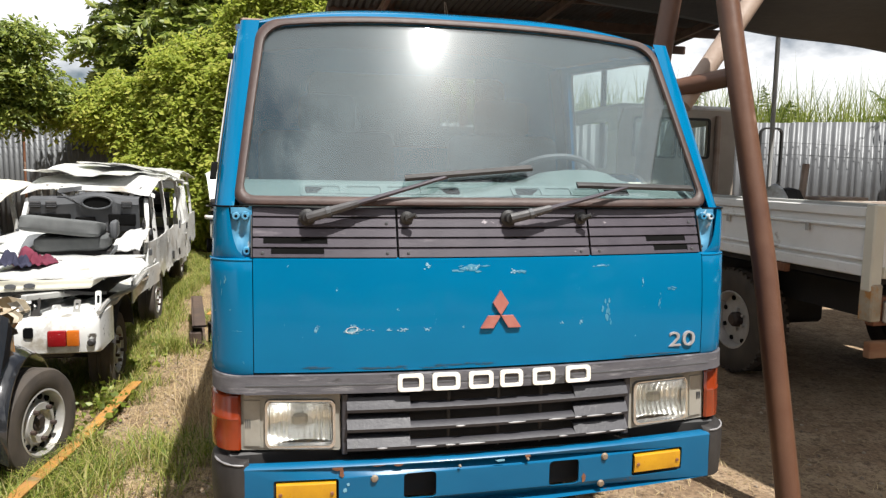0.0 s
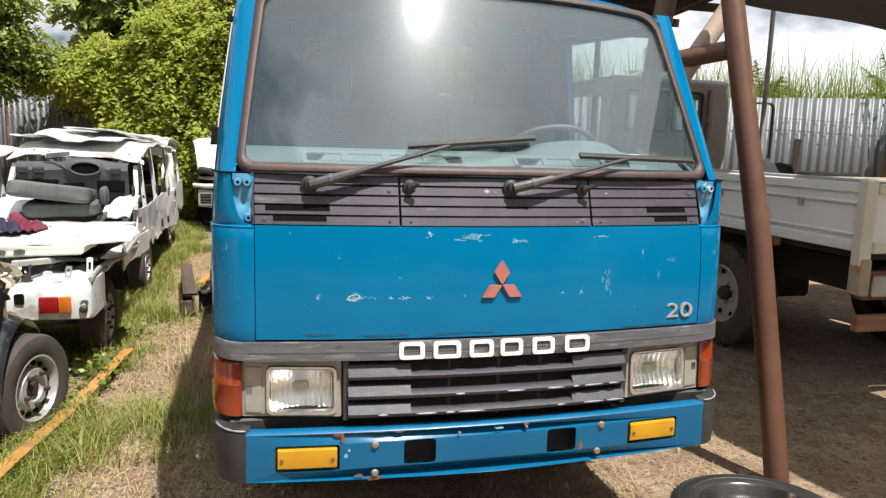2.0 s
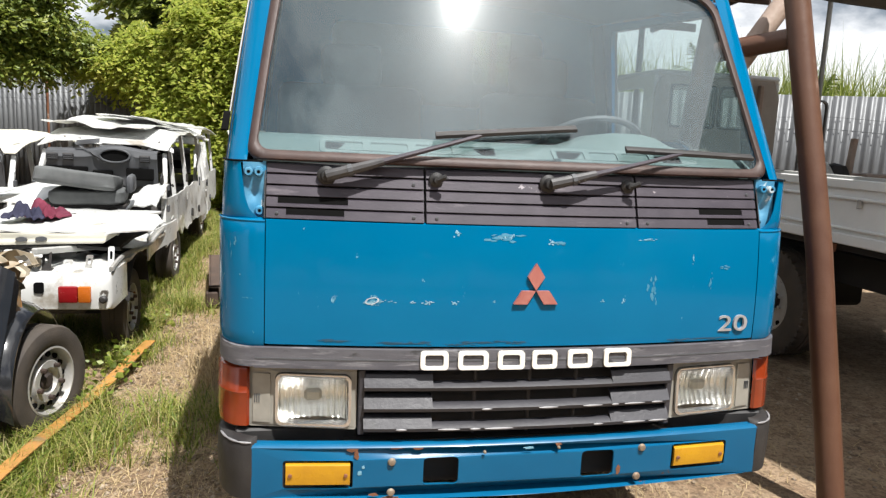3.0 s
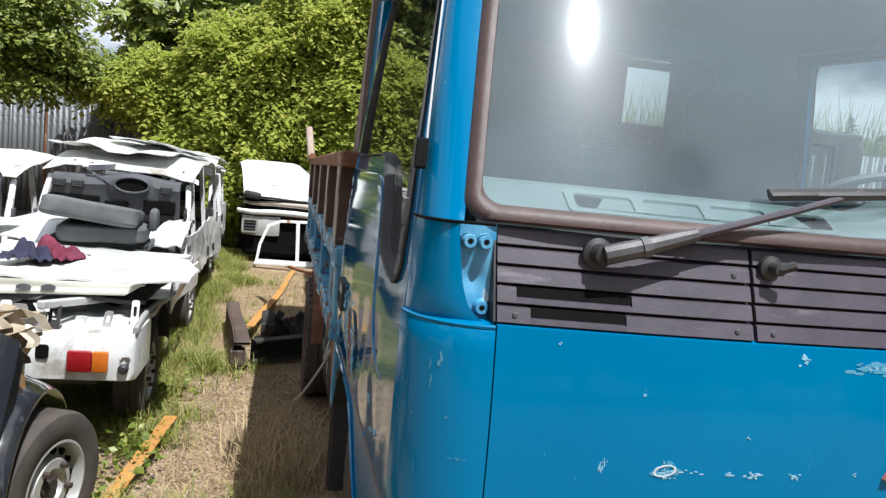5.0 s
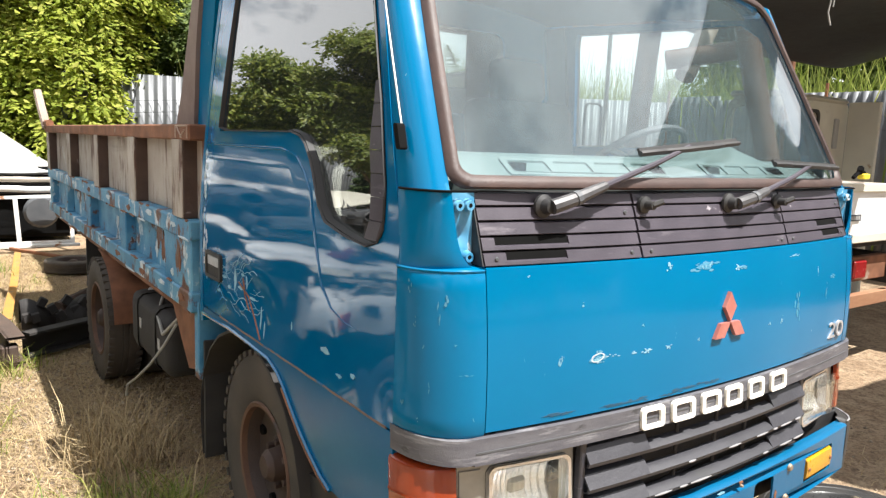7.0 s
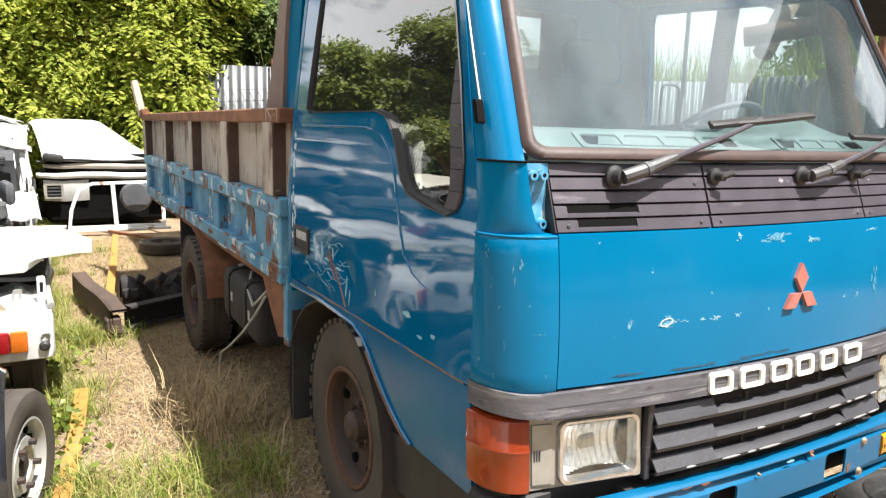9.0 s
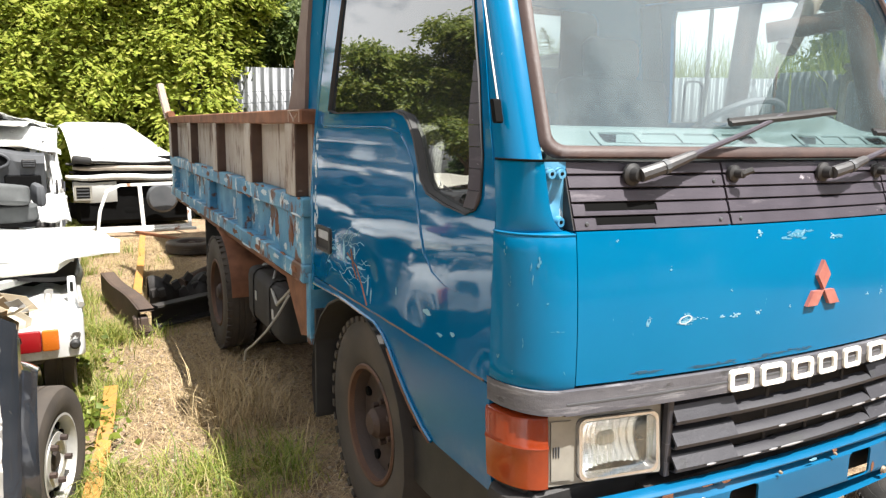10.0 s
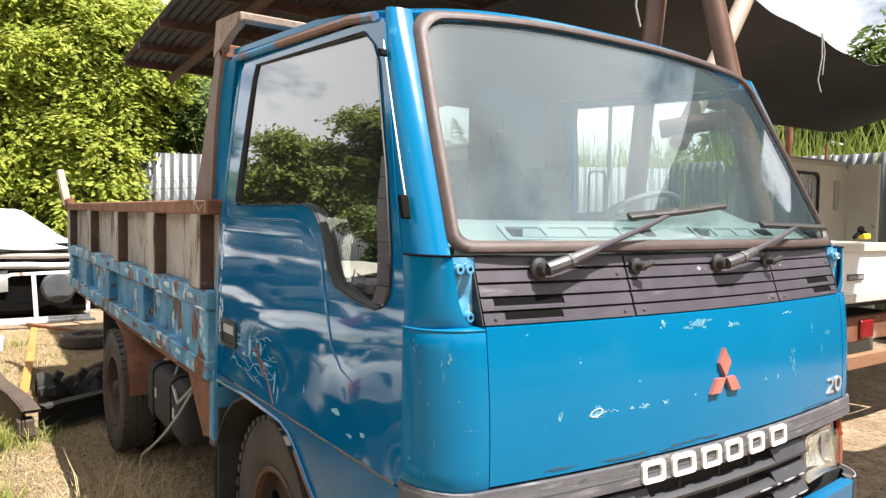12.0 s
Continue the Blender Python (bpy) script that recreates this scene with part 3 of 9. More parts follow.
# black slatted cowl under the windscreen: three pieces of five slats each
def cowl(x0, x1, slots):
    base = BM()
    rows = [[(x, fy(x, z) + 0.014, z) for x in steps(x0, x1, 10)] for z in steps(1.143, 1.292, 5)]
    sheet(base, rows, 0.01, (0, 1, 0))
    cw = part("cowl_panel", base, M_RUBBER, truck, "weathered black slatted cowl panel")
    for i in range(5):
        za, zb = 1.144 + 0.0296 * i, 1.144 + 0.0296 * (i + 1) - 0.0035
        spans = [(x0 + 0.002, x1 - 0.002)]
        for sx0, sx1, row in slots:
            if row == i:
                # an opening along the slat's upper part
                bm = BM()
                rows = [[(x, fy(x, z) + 0.004, z) for x in steps(sx0, sx1, 8)] for z in (zb - 0.015, zb + 0.001)]
                sheet(bm, rows, 0.012, (0, 1, 0))
                part("air_slot", bm, M_HOLE, cw)
                spans = [(x0 + 0.002, sx0), (sx1, x1 - 0.002)]
                bm = BM()
                rows = [[(x, fy(x, z) + d, z) for x in steps(sx0, sx1, 8)] for z, d in ((za, 0.004), (za + 0.002, 0.0), (zb - 0.018, 0.0), (zb - 0.015, 0.005))]
                sheet(bm, rows, 0.008, (0, 1, 0))
                part("slat", bm, M_BLACK_PLASTIC, cw)
        for a, b in spans:
            bm = BM()
            rows = [[(x, fy(x, z) + d, z) for x in steps(a, b, 8)] for z, d in ((za, 0.004), (za + 0.002, 0.0), (zb - 0.002, 0.001), (zb, 0.005))]
            sheet(bm, rows, 0.008, (0, 1, 0))
            part("slat", bm, M_BLACK_PLASTIC, cw)
    for x, z in ((x0 + 0.03, 1.158), (x1 - 0.03, 1.158), (x1 - 0.03, 1.245)):
        bm = BM()
        lathe(bm, [(0, 0.004), (0.004, 0.003), (0.005, 0)], Matrix.Translation((x, fy(x, z), z)) @ Matrix.Rotation(radians(90), 4, "X"), 10)
        part("screw", bm, M_DASH, cw)


cowl(-0.722, -0.299, ((-0.69, -0.505, 1), (-0.668, -0.515, 0)))
cowl(-0.296, 0.318, ())
cowl(0.321, 0.716, ((0.52, 0.665, 1), (0.545, 0.67, 0)))


# windscreen, its seal and the wipers
def shield_xy(u, v, grow=0.0):
    """u, v in -1..1: a point of the windscreen's plane, with rounded corners taken care of by the caller."""
    z = lerp(1.318 - grow, 1.902 + grow * 0.9, (v + 1) / 2)
    z += -0.035 * max(0, v) * (abs(u) ** 2.5) + 0.0
    half = lerp(0.748, 0.678, (v + 1) / 2) + grow
    x = u * half - 0.006
    return x, z


def shield_outline(grow, n=14, r=0.065):
    """Outline of the pane, counter-clockwise seen from the front."""
    out = []
    for cu, cv, a0 in ((1, 1, 0), (-1, 1, 90), (-1, -1, 180), (1, -1, 270)):
        ru, rv = (r / 0.70, r / 0.29) if cv > 0 else (0.034 / 0.74, 0.034 / 0.29)
        for k in range(7):
            a = radians(a0 + 15 * k)
            out.append(shield_xy(cu * (1 - ru) + ru * math.cos(a), cv * (1 - rv) + rv * math.sin(a), grow))
        # straight runs, subdivided
        nxt = {(1, 1): (-1, 1), (-1, 1): (-1, -1), (-1, -1): (1, -1), (1, -1): (1, 1)}[(cu, cv)]
        nru, nrv = (r / 0.70, r / 0.29) if nxt[1] > 0 else (0.034 / 0.74, 0.034 / 0.29)
        if cv == nxt[1]:
            ua, ub = cu * (1 - ru), nxt[0] * (1 - nru)
            out += [shield_xy(lerp(ua, ub, k / n), cv, grow) for k in range(1, n)]
        else:
            va, vb = cv * (1 - rv), nxt[1] * (1 - nrv)
            out += [shield_xy(cu, lerp(va, vb, k / 6), grow) for k in range(1, 6)]
    return out


def build_shield():
    bm = BM()
    rows = []
    for v in steps(-1, 1, 16):
        r = []
        for u in steps(-1, 1, 26):
            # square grid squeezed so that its corners follow the rounded outline
            k = max(0.0, abs(u) - 0.8) / 0.2 * max(0.0, abs(v) - 0.7) / 0.3
            x, z = shield_xy(u * (1 - 0.02 * k), v * (1 - 0.055 * k), 0.008)
            r.append((x, wy(x, z) + 0.010, z))
        rows.append(r)
    sheet(bm, rows, 0.006, (0, 1, -0.5))
    ob = part("windscreen", bm, G_SHIELD, truck, "dusty curved windscreen glass")
    ob.visible_shadow = False
    bm = BM()
    prof = [(-0.006, 0.006), (-0.002, -0.004), (0.008, -0.007), (0.017, -0.003), (0.022, 0.010)]
    rings = []
    for g, d in prof:
        rings.append([(x, wy(x, z) + d, z) for x, z in shield_outline(g)])
    vs = [[bm.verts.new(p) for p in r] for r in rings]
    n = len(vs[0])
    for a, b in zip(vs, vs[1:]):
        for k in range(n):
            bm.faces.new((a[k], a[(k + 1) % n], b[(k + 1) % n], b[k]))
    part("windscreen_seal", bm, M_SEAL, truck, "thick brownish rubber windscreen seal", 60)


build_shield()


M_ARM = surf("worn_wiper_metal", (0.085, 0.082, 0.083), (0.040, 0.038, 0.040), 14.0, 0.5, 0.1, 0.1, 60.0, ((0.28, 0.28, 0.28), 20.0, 0.62, 0.05))


M_GUARD = surf("rust_stained_guard", (0.20, 0.13, 0.095), (0.30, 0.22, 0.17), 6.0, 0.75, 0.0, 0.3, 60.0, ((0.42, 0.36, 0.30), 7.0, 0.60, 0.06), ((0.11, 0.05, 0.03), 9.0, 0.58, 0.05))


def wiper(px, tip, blade_a, blade_b):
    base = Vector((px, fy(px, 1.262) - 0.004, 1.262))
    tip = Vector((tip[0], wy(tip[0], tip[1]) - 0.035, tip[1]))
    bm = BM()
    lathe(bm, [(0.025, 0.0), (0.025, 0.007), (0.017, 0.012), (0.014, 0.030), (0, 0.034)], Matrix.Translation(base) @ Matrix.Rotation(radians(90), 4, "X"), 20)
    pv = part("wiper", bm, M_RUBBER, truck, "black windscreen wiper")
    bm = BM()
    d = (tip - base).normalized()
    b0 = base + Vector((0, -0.030, 0))
    tube(bm, [b0, b0 + d * 0.06 + Vector((0, -0.008, 0)), b0.lerp(tip, 0.32) + Vector((0, -0.012, 0))], [0.016, 0.015, 0.011], 10)
    part("wiper_head", bm, M_ARM, pv, "worn grey wiper arm head")
    bm = BM()
    tube(bm, [b0 + d * 0.058 + Vector((0, -0.008, 0)), b0 + d * 0.070 + Vector((0, -0.009, 0))], 0.0168, 10)
    part("clip", bm, M_DASH, pv)
    bm = BM()
    tube(bm, [b0.lerp(tip, 0.30) + Vector((0, -0.012, 0)), b0.lerp(tip, 0.7) + Vector((0, -0.014, 0)), tip], [0.008, 0.0065, 0.006], 8)
    part("wiper_arm", bm, M_BLACK_PLASTIC, pv)
    a = Vector((blade_a[0], wy(*blade_a) - 0.012, blade_a[1]))
    b = Vector((blade_b[0], wy(*blade_b) - 0.012, blade_b[1]))
    bm = BM()
    up = Vector((0, 0.46, 0.88))
    sheet(bm, [[a, a.lerp(b, 0.5), b], [a + up * 0.016, a.lerp(b, 0.5) + up * 0.016, b + up * 0.016]], 0.007, (0, -1, 0.4))
    part("wiper_blade", bm, M_RUBBER, pv)
    bm = BM()
    for t0, t1, h in ((0.12, 0.88, 0.028), (0.0, 0.28, 0.014), (0.72, 1.0, 0.014)):
        p, q = a.lerp(b, t0), a.lerp(b, t1)
        o = Vector((0, -h, 0.004))
        tube(bm, [p + Vector((0, -0.006, 0.003)), p.lerp(q, 0.3) + o, p.lerp(q, 0.7) + o, q + Vector((0, -0.006, 0.003))], 0.0075, 6)
    part("blade_frame", bm, M_RUBBER, pv)


wiper(-0.563, (-0.10, 1.40), (-0.27, 1.375), (0.14, 1.412))
wiper(0.052, (0.452, 1.362), (0.285, 1.36), (0.70, 1.352))
for x in (-0.267, 0.294):
    bm = BM()
    m = Matrix.Translation((x, fy(x, 1.262), 1.262)) @ Matrix.Rotation(radians(90), 4, "X")
    lathe(bm, [(0.020, 0), (0.020, 0.010), (0.011, 0.014), (0.010, 0.034), (0, 0.036)], m, 16)
    nz = part("washer_nozzle", bm, M_RUBBER, truck, "black washer nozzle")
    bm = BM()
    tube(bm, [(x, fy(x, 1.262) - 0.030, 1.262), (x + 0.020, fy(x, 1.262) - 0.042, 1.272)], 0.008, 8)
    part("jet", bm, M_RUBBER, nz)


# pillars, roof and cab back
def pillar(s):
    bm = BM()
    rows = []
    for z in steps(1.288, 1.888, 12):
        t = (z - 1.288) / 0.60
        xa = lerp(0.774, 0.700, t)
        ya = wy(xa, z) + 0.012
        xb, yb = side_x(z) - 0.004, door_y0(z)
        r = []
        for k in range(7):
            q = k / 6
            cx, cy = xb + 0.004, ya + 0.004
            r.append((s * ((1 - q) ** 2 * xa + 2 * q * (1 - q) * cx + q * q * xb), (1 - q) ** 2 * ya + 2 * q * (1 - q) * cy + q * q * max(yb, ya + 0.01), z))
        rows.append(r)
    sheet(bm, rows)
    pl = part("windscreen_pillar", bm, M_BLUE, truck)
    # bright drip strip and its black peg
    bm = BM()
    tube(bm, [(s * (side_x(z) + 0.004), wy(0.77, z) + 0.035 + 0.03 * (1.9 - z), z) for z in steps(1.40, 1.80, 6)], 0.0022, 8)
    part("aerial_rod", bm, M_RIM, pl, "thin grey rod") if s < 0 else bm.free()
    for z in (1.395, 1.765):
        bm = BM()
        h = 0.042 if z < 1.5 else 0.016
        prism(bm, [(a, b * 0.9) for a, b in rounded(-0.008, -h * 0.7, 0.008, h * 0.7, 0.007)], lambda u, v, w: Vector((s * (side_x(z + v) + 0.002 + w), wy(0.77, z) + 0.035 + 0.03 * (1.9 - z) + u + 0.45 * v, z + v)), 0.018)
        part("rod_mount", bm, M_HOLE, pl) if s < 0 else bm.free()


pillar(-1)
pillar(1)


def roof_pt(u, v):
    w = lerp(0.712, 0.768, min(1, v * 6) ** 0.6)
    x = u * w
    y0 = wy(abs(u) * 0.70, 1.93 - 0.03 * abs(u) ** 2.5) + 0.006 + 0.03 * abs(u) ** 6
    y = lerp(y0, 1.56, v)
    edge = 1.915 + 0.075 * v - 0.03 * abs(u) ** 2.5 * (1 - min(1, v * 3))
    crown = 0.055 * (1 - abs(u) ** 3.2) * min(1, v * 6) ** 0.5
    return (x, y, edge + crown)


bm = BM()
sheet(bm, [[roof_pt(u, v) for u in steps(-1, 1, 28)] for v in [0, 0.015, 0.04, 0.08, 0.14, 0.22, 0.35, 0.5, 0.65, 0.8, 0.92, 1.0]], 0.02, (0, 0.2, -1))
part("cab_roof", bm, M_BLUE, truck, "blue cab roof", 50)
for s in (-1, 1):
    bm = BM()
    tube(bm, [(s * (side_x(1.9) + 0.006), y, 1.880 + 0.062 * (y - 0.4) - (0.012 if y < 0.5 else 0)) for y in steps(0.46, 1.54, 8)], 0.013, 8)
    part("rain_gutter", bm, surf("rusty_blue_gutter", (0.02, 0.16, 0.33), (0.05, 0.2, 0.36), 4.0, 0.5, 0.0, 0.2, 40.0, ((0.16, 0.075, 0.045), 2.3, 0.47, 0.06)), truck, "rain gutter with rust along it")
bm = BM()
back = [(side_x(z) - 0.003, z) for z in (0.72, 1.1, 1.3, 1.5, 1.65, 1.8, 1.9, 1.96)] + [(0.75 * u, 1.972 + 0.05 * (1 - u ** 3.2)) for u in (0.99, 0.9, 0.7, 0.4, 0.0)]
plate(bm, [(-x, z) for x, z in back[:-1]][::-1][len(back):] + [(x, z) for x, z in back] + [(-x, z) for x, z in back[:-1]][::-1], [rounded(-0.50, 1.52, 0.50, 1.88, 0.05)], lambda u, v, w: Vector((u, 1.50 + w, v)), 0.03)
part("cab_back", bm, M_BLUE, truck)
bm = BM()
prism(bm, rounded(-0.505, 1.515, 0.505, 1.885, 0.05), lambda u, v, w: Vector((u, 1.512 + w, v)), 0.004)
ob = part("rear_window", bm, G_PLAIN, truck)
ob.visible_shadow = False
bm = BM()
sheet(bm, [[tuple(Vector(roof_pt(u * 0.97, v)) - Vector((0, 0, 0.035))) for u in steps(-1, 1, 16)] for v in (0.05, 0.14, 0.35, 0.65, 0.955)], 0.008, (0, 0, -1))
part("roof_lining", bm, M_INTERIOR, truck, "dark roof lining")
for s in (-1, 1):
    bm = BM()
    sheet(bm, [[(s * (side_x(z) - 0.032), y, z) for y in (1.375, 1.44, 1.505)] for z in (0.85, 1.1, 1.4, 1.6, 1.8, 1.93)], 0.008, (-s, 0, 0))
    part("pillar_lining", bm, M_INTERIOR, truck)
bm = BM()
box(bm, (0, 0.86, 0.80), (1.58, 1.26, 0.05))
part("cab_floor", bm, M_INTERIOR, truck)


# doors
def win_front(z):
    return along([(1.150, 0.32), (1.17, 0.258), (1.20, 0.238), (1.29, 0.245), (1.47, 0.300), (1.75, 0.410), (1.80, 0.445), (1.842, 0.51)], z)


def win_rear(z):
    return along([(1.155, 0.32), (1.163, 0.40), (1.175, 0.48), (1.190, 0.530), (1.22, 0.557), (1.30, 0.605), (1.33, 0.627), (1.37, 0.668), (1.388, 0.700), (1.40, 0.765)], z) if z <= 1.40 else along([(1.40, 1.358), (1.80, 1.328), (1.85, 1.31)], z)


def door(s):
    def put(y, z, off=0.0):
        # the window's upper edge climbs towards the rear
        up = 0.052 * max(0.0, (y - 0.45) / 0.875) * max(0.0, (z - 1.40) / 0.442)
        return (s * (side_x(z + up) + off), y, z + up)
    rear = 1.482
    zs_low = [0.782, 0.79] + steps(0.82, 1.13, 8) + [1.155]
    zs_dip = [1.155, 1.165, 1.185, 1.22, 1.26, 1.30, 1.33, 1.37, 1.388, 1.40]
    zs_up = [1.4001, 1.47, 1.58, 1.65, 1.75, 1.80, 1.842]

    def dent(y, z):
        d = 0.0
        for cy, cz, ry, rz, h in ((1.05, 0.93, 0.13, 0.04, -0.006), (1.2, 0.87, 0.10, 0.03, 0.004), (0.9, 0.88, 0.08, 0.05, -0.005), (0.55, 0.86, 0.10, 0.03, -0.003), (0.35, 0.84, 0.05, 0.02, 0.003)):
            d += h * math.exp(-((y - cy) / ry) ** 2 - ((z - cz) / rz) ** 2)
        # pressed waist lines
        d += 0.004 * math.exp(-((z - 1.325) / 0.012) ** 2) * (1 if y > 0.75 else 0)
        d += 0.0009 * math.sin(y * 11.0 + 3 * z) * math.exp(-((z - 1.0) / 0.12) ** 2) + 0.0006 * math.sin(y * 29 + 9 * z) * math.exp(-((z - 0.92) / 0.10) ** 2)
        return d if s < 0 else 0.3 * d
    bm = BM()
    sheet(bm, [[put(y, z, dent(y, z)) for y in steps(door_y0(z), rear, 56)] for z in zs_low], 0.02, (-s, 0, 0))
    sheet(bm, [[put(y, z, dent(y, z)) for y in steps(door_y0(z), win_front(z), 4)] for z in zs_dip], 0.02, (-s, 0, 0))
    sheet(bm, [[put(y, z, dent(y, z)) for y in steps(win_rear(z), rear, 34)] for z in zs_dip], 0.02, (-s, 0, 0))
    sheet(bm, [[put(y, z) for y in steps(door_y0(z), win_front(z), 4)] for z in zs_up], 0.02, (-s, 0, 0))
    sheet(bm, [[put(y, z) for y in steps(win_rear(z), rear, 6)] for z in zs_up], 0.02, (-s, 0, 0))
    sheet(bm, [[put(y, z + (0.012 * (y - 0.4) if i else 0.0)) for y in steps(door_y0(1.842) + 0.02 * i, rear, 24)] for i, z in enumerate((1.842, 1.862))], 0.02, (-s, 0, 0))
    bmesh.ops.remove_doubles(bm, verts=bm.verts, dist=0.0004)
    dr = part("door", bm, M_BLUE_DOOR, truck, "dented blue cab door with filler and scratches", 40)
    # pressed panel line
    bm = BM()
    tube(bm, [put(y, z, 0.001) for y, z in ((1.44, 1.392), (1.43, 1.365), (1.40, 1.357), (0.82, 1.354), (0.72, 1.34), (0.66, 1.30), (0.61, 1.25), (0.56, 1.13), (0.52, 1.03), (0.47, 0.985), (0.40, 0.965), (0.34, 0.962))], [0.0036] * 9 + [0.003, 0.0015, 0.0008], 6)
    part("pressed_line", bm, M_BLUE_DOOR, dr)
    # window rubber; the glass stands a little steeper than the skin
    def pane_off(z, y=0.9):
        return lerp(-0.010, -0.002, (z - 1.155) / 0.687) - 0.010 * (1.36 - y) / 1.1
    loop = [(win_front(z), z) for z in (1.155, 1.17, 1.20, 1.29, 1.38, 1.47, 1.6, 1.75, 1.80, 1.842)] + [(y, 1.842) for y in steps(0.58, 1.26, 7)]
    loop += [(win_rear(z), z) for z in (1.842, 1.80, 1.65, 1.5, 1.41)] + [(y, 1.4002) for y in steps(1.29, 0.81, 6)] + [(win_rear(z), z) for z in (1.40, 1.388, 1.37, 1.33, 1.30, 1.22, 1.185, 1.165)]
    bm = BM()
    n = len(loop)
    rings = []
    for k, off in ((-0.002, 0.003), (0.006, 0.007), (0.013, 0.005), (0.014, 0.001), (0.022, 0.002), (0.028, -0.038)):
        ring = []
        for i, (y, z) in enumerate(loop):
            p, q = loop[i - 1], loop[(i + 1) % n]
            ty, tz = q[0] - p[0], q[1] - p[1]
            ln = math.hypot(ty, tz) or 1
            ny, nz2 = tz / ln, -ty / ln
            wd = 0.15 if z > 1.401 or y > 0.78 or y < win_front(z) + 0.03 else 0.3 if y > 0.71 else 0.35 if y > 0.66 or z < 1.17 else 0.4
            ring.append(bm.verts.new(put(y + ny * k * wd, z + nz2 * k * wd, off if k < 0.028 else pane_off(z, y) - 0.002)))
        rings.append(ring)
    for a, b in zip(rings, rings[1:]):
        for i in range(n):
            bm.faces.new((a[i], a[(i + 1) % n], b[(i + 1) % n], b[i]))
    part("window_rubber", bm, M_RUBBER, dr, "black rubber window surround", 60)
    # grey quarter-glass bar and the pane
    zs = [1.172, 1.215, 1.265, 1.315, 1.365, 1.415, 1.465, 1.515]
    for za, zb in zip(zs, zs[1:]):
        bm = BM()
        sheet(bm, [[put(win_front(z) + 0.004, z, 0.000), put(win_front(z) + 0.010, z, 0.004), put(win_front(z) + lerp(0.066, 0.022, max(0, z - 1.38) / 0.14) - 0.004, z, 0.003), put(win_front(z) + lerp(0.066, 0.022, max(0, z - 1.38) / 0.14), z, -0.004)] for z in (za + 0.001, zb - 0.001)], 0.010, (-s, 0, 0))
        part("corner_guard", bm, M_BLACK_PLASTIC, dr, "dark segmented strip in the window's corner")
    bm = BM()
    sheet(bm, [[put(win_rear(z) - 0.010, z, pane_off(z) - 0.006), put(win_rear(z) - 0.016, z, pane_off(z) - 0.035), put(win_rear(z) - 0.020, z, pane_off(z) - 0.065)] for z in steps(1.37, 1.20, 9)], 0.006, (0, 1, -0.5))
    part("inner_trim", bm, M_CREAM, dr, "pale inner trim strip")
    bm = BM()
    sheet(bm, [[put(y, z, pane_off(z, y)) for y in (win_front(z) - 0.004, win_rear(z) + 0.004)] for z in zs_dip], 0.004, (-s, 0, 0))
    sheet(bm, [[put(y, z, pane_off(z, y)) for y in (win_front(z) - 0.004, win_rear(z) + 0.004)] for z in zs_up], 0.004, (-s, 0, 0))
    pane = part("window_pane", bm, G_SIDE if s < 0 else G_CLEAR, dr)
    pane.visible_shadow = False
    # handle
    bm = BM()
    plate(bm, rounded(1.268, 0.900, 1.428, 0.992, 0.012), [rounded(1.283, 0.912, 1.413, 0.980, 0.008)], lambda u, v, w: Vector((s * (side_x(v) + 0.010 - w), u, v)), 0.02)
    hd = part("door_handle", bm, M_RUBBER, dr, "recessed black door handle")
    bm = BM()
    box(bm, (s * 0.8505, 1.348, 0.962), (0.010, 0.118, 0.036), 0.004)
    part("pull", bm, M_SILVER, hd, "worn silver-grey pull flap")
    bm = BM()
    box(bm, (s * 0.8495, 1.348, 0.945), (0.006, 0.132, 0.074))
    part("recess", bm, M_DARK, hd)
    if s < 0:
        # bare filler and scratches across the dents
        for cyy, cz, w, h in ((1.15, 0.935, 0.012, 0.05), (1.10, 0.915, 0.03, 0.008), (1.05, 0.94, 0.008, 0.03), (1.0, 0.90, 0.03, 0.006), (1.20, 0.90, 0.02, 0.007), (0.93, 0.855, 0.006, 0.04), (0.90, 0.825, 0.005, 0.03),
                              (1.25, 0.925, 0.025, 0.006), (0.70, 0.885, 0.005, 0.016), (0.50, 0.87, 0.03, 0.012), (0.42, 0.83, 0.02, 0.006), (0.35, 0.85, 0.012, 0.008), (1.30, 0.87, 0.02, 0.005), (1.08, 0.96, 0.02, 0.006), (1.45, 1.20, 0.008, 0.03), (1.46, 1.10, 0.007, 0.025)):
            pts = [(cyy + w * rng.uniform(0.5, 1) * math.cos(2 * math.pi * k / 11), cz + h * rng.uniform(0.5, 1) * math.sin(2 * math.pi * k / 11)) for k in range(11)]
            bm = BM()
            prism(bm, pts, lambda u, v, d: Vector((-(side_x(v) + dent(u, v) + 0.0012 - d), u, v)), 0.002)
            part("paint_scrape", bm, M_CHIP if rng.random() < 0.75 else M_CHIP_GREY, dr)
        # paint flaked off along the rear edge
        for k in range(22):
            z0 = 0.90 + 0.46 * rng.random() ** 1.2
            pts = []
            w, h = rng.uniform(0.004, 0.014), rng.uniform(0.008, 0.03)
            y0 = 1.482 - rng.uniform(0.004, 0.03) - (0.03 * rng.random() if z0 < 1.12 else 0)
            for j in range(8):
                a = 2 * math.pi * j / 8
                r = rng.uniform(0.4, 1.0)
                pts.append((min(1.481, y0 + w * r * math.cos(a)), z0 + h * r * math.sin(a)))
            bm = BM()
            prism(bm, pts, lambda u, v, d: Vector((-(side_x(v) + dent(u, v) + 0.0012 - d), u, v)), 0.002)
            part("paint_flake", bm, M_FLAKE, dr)
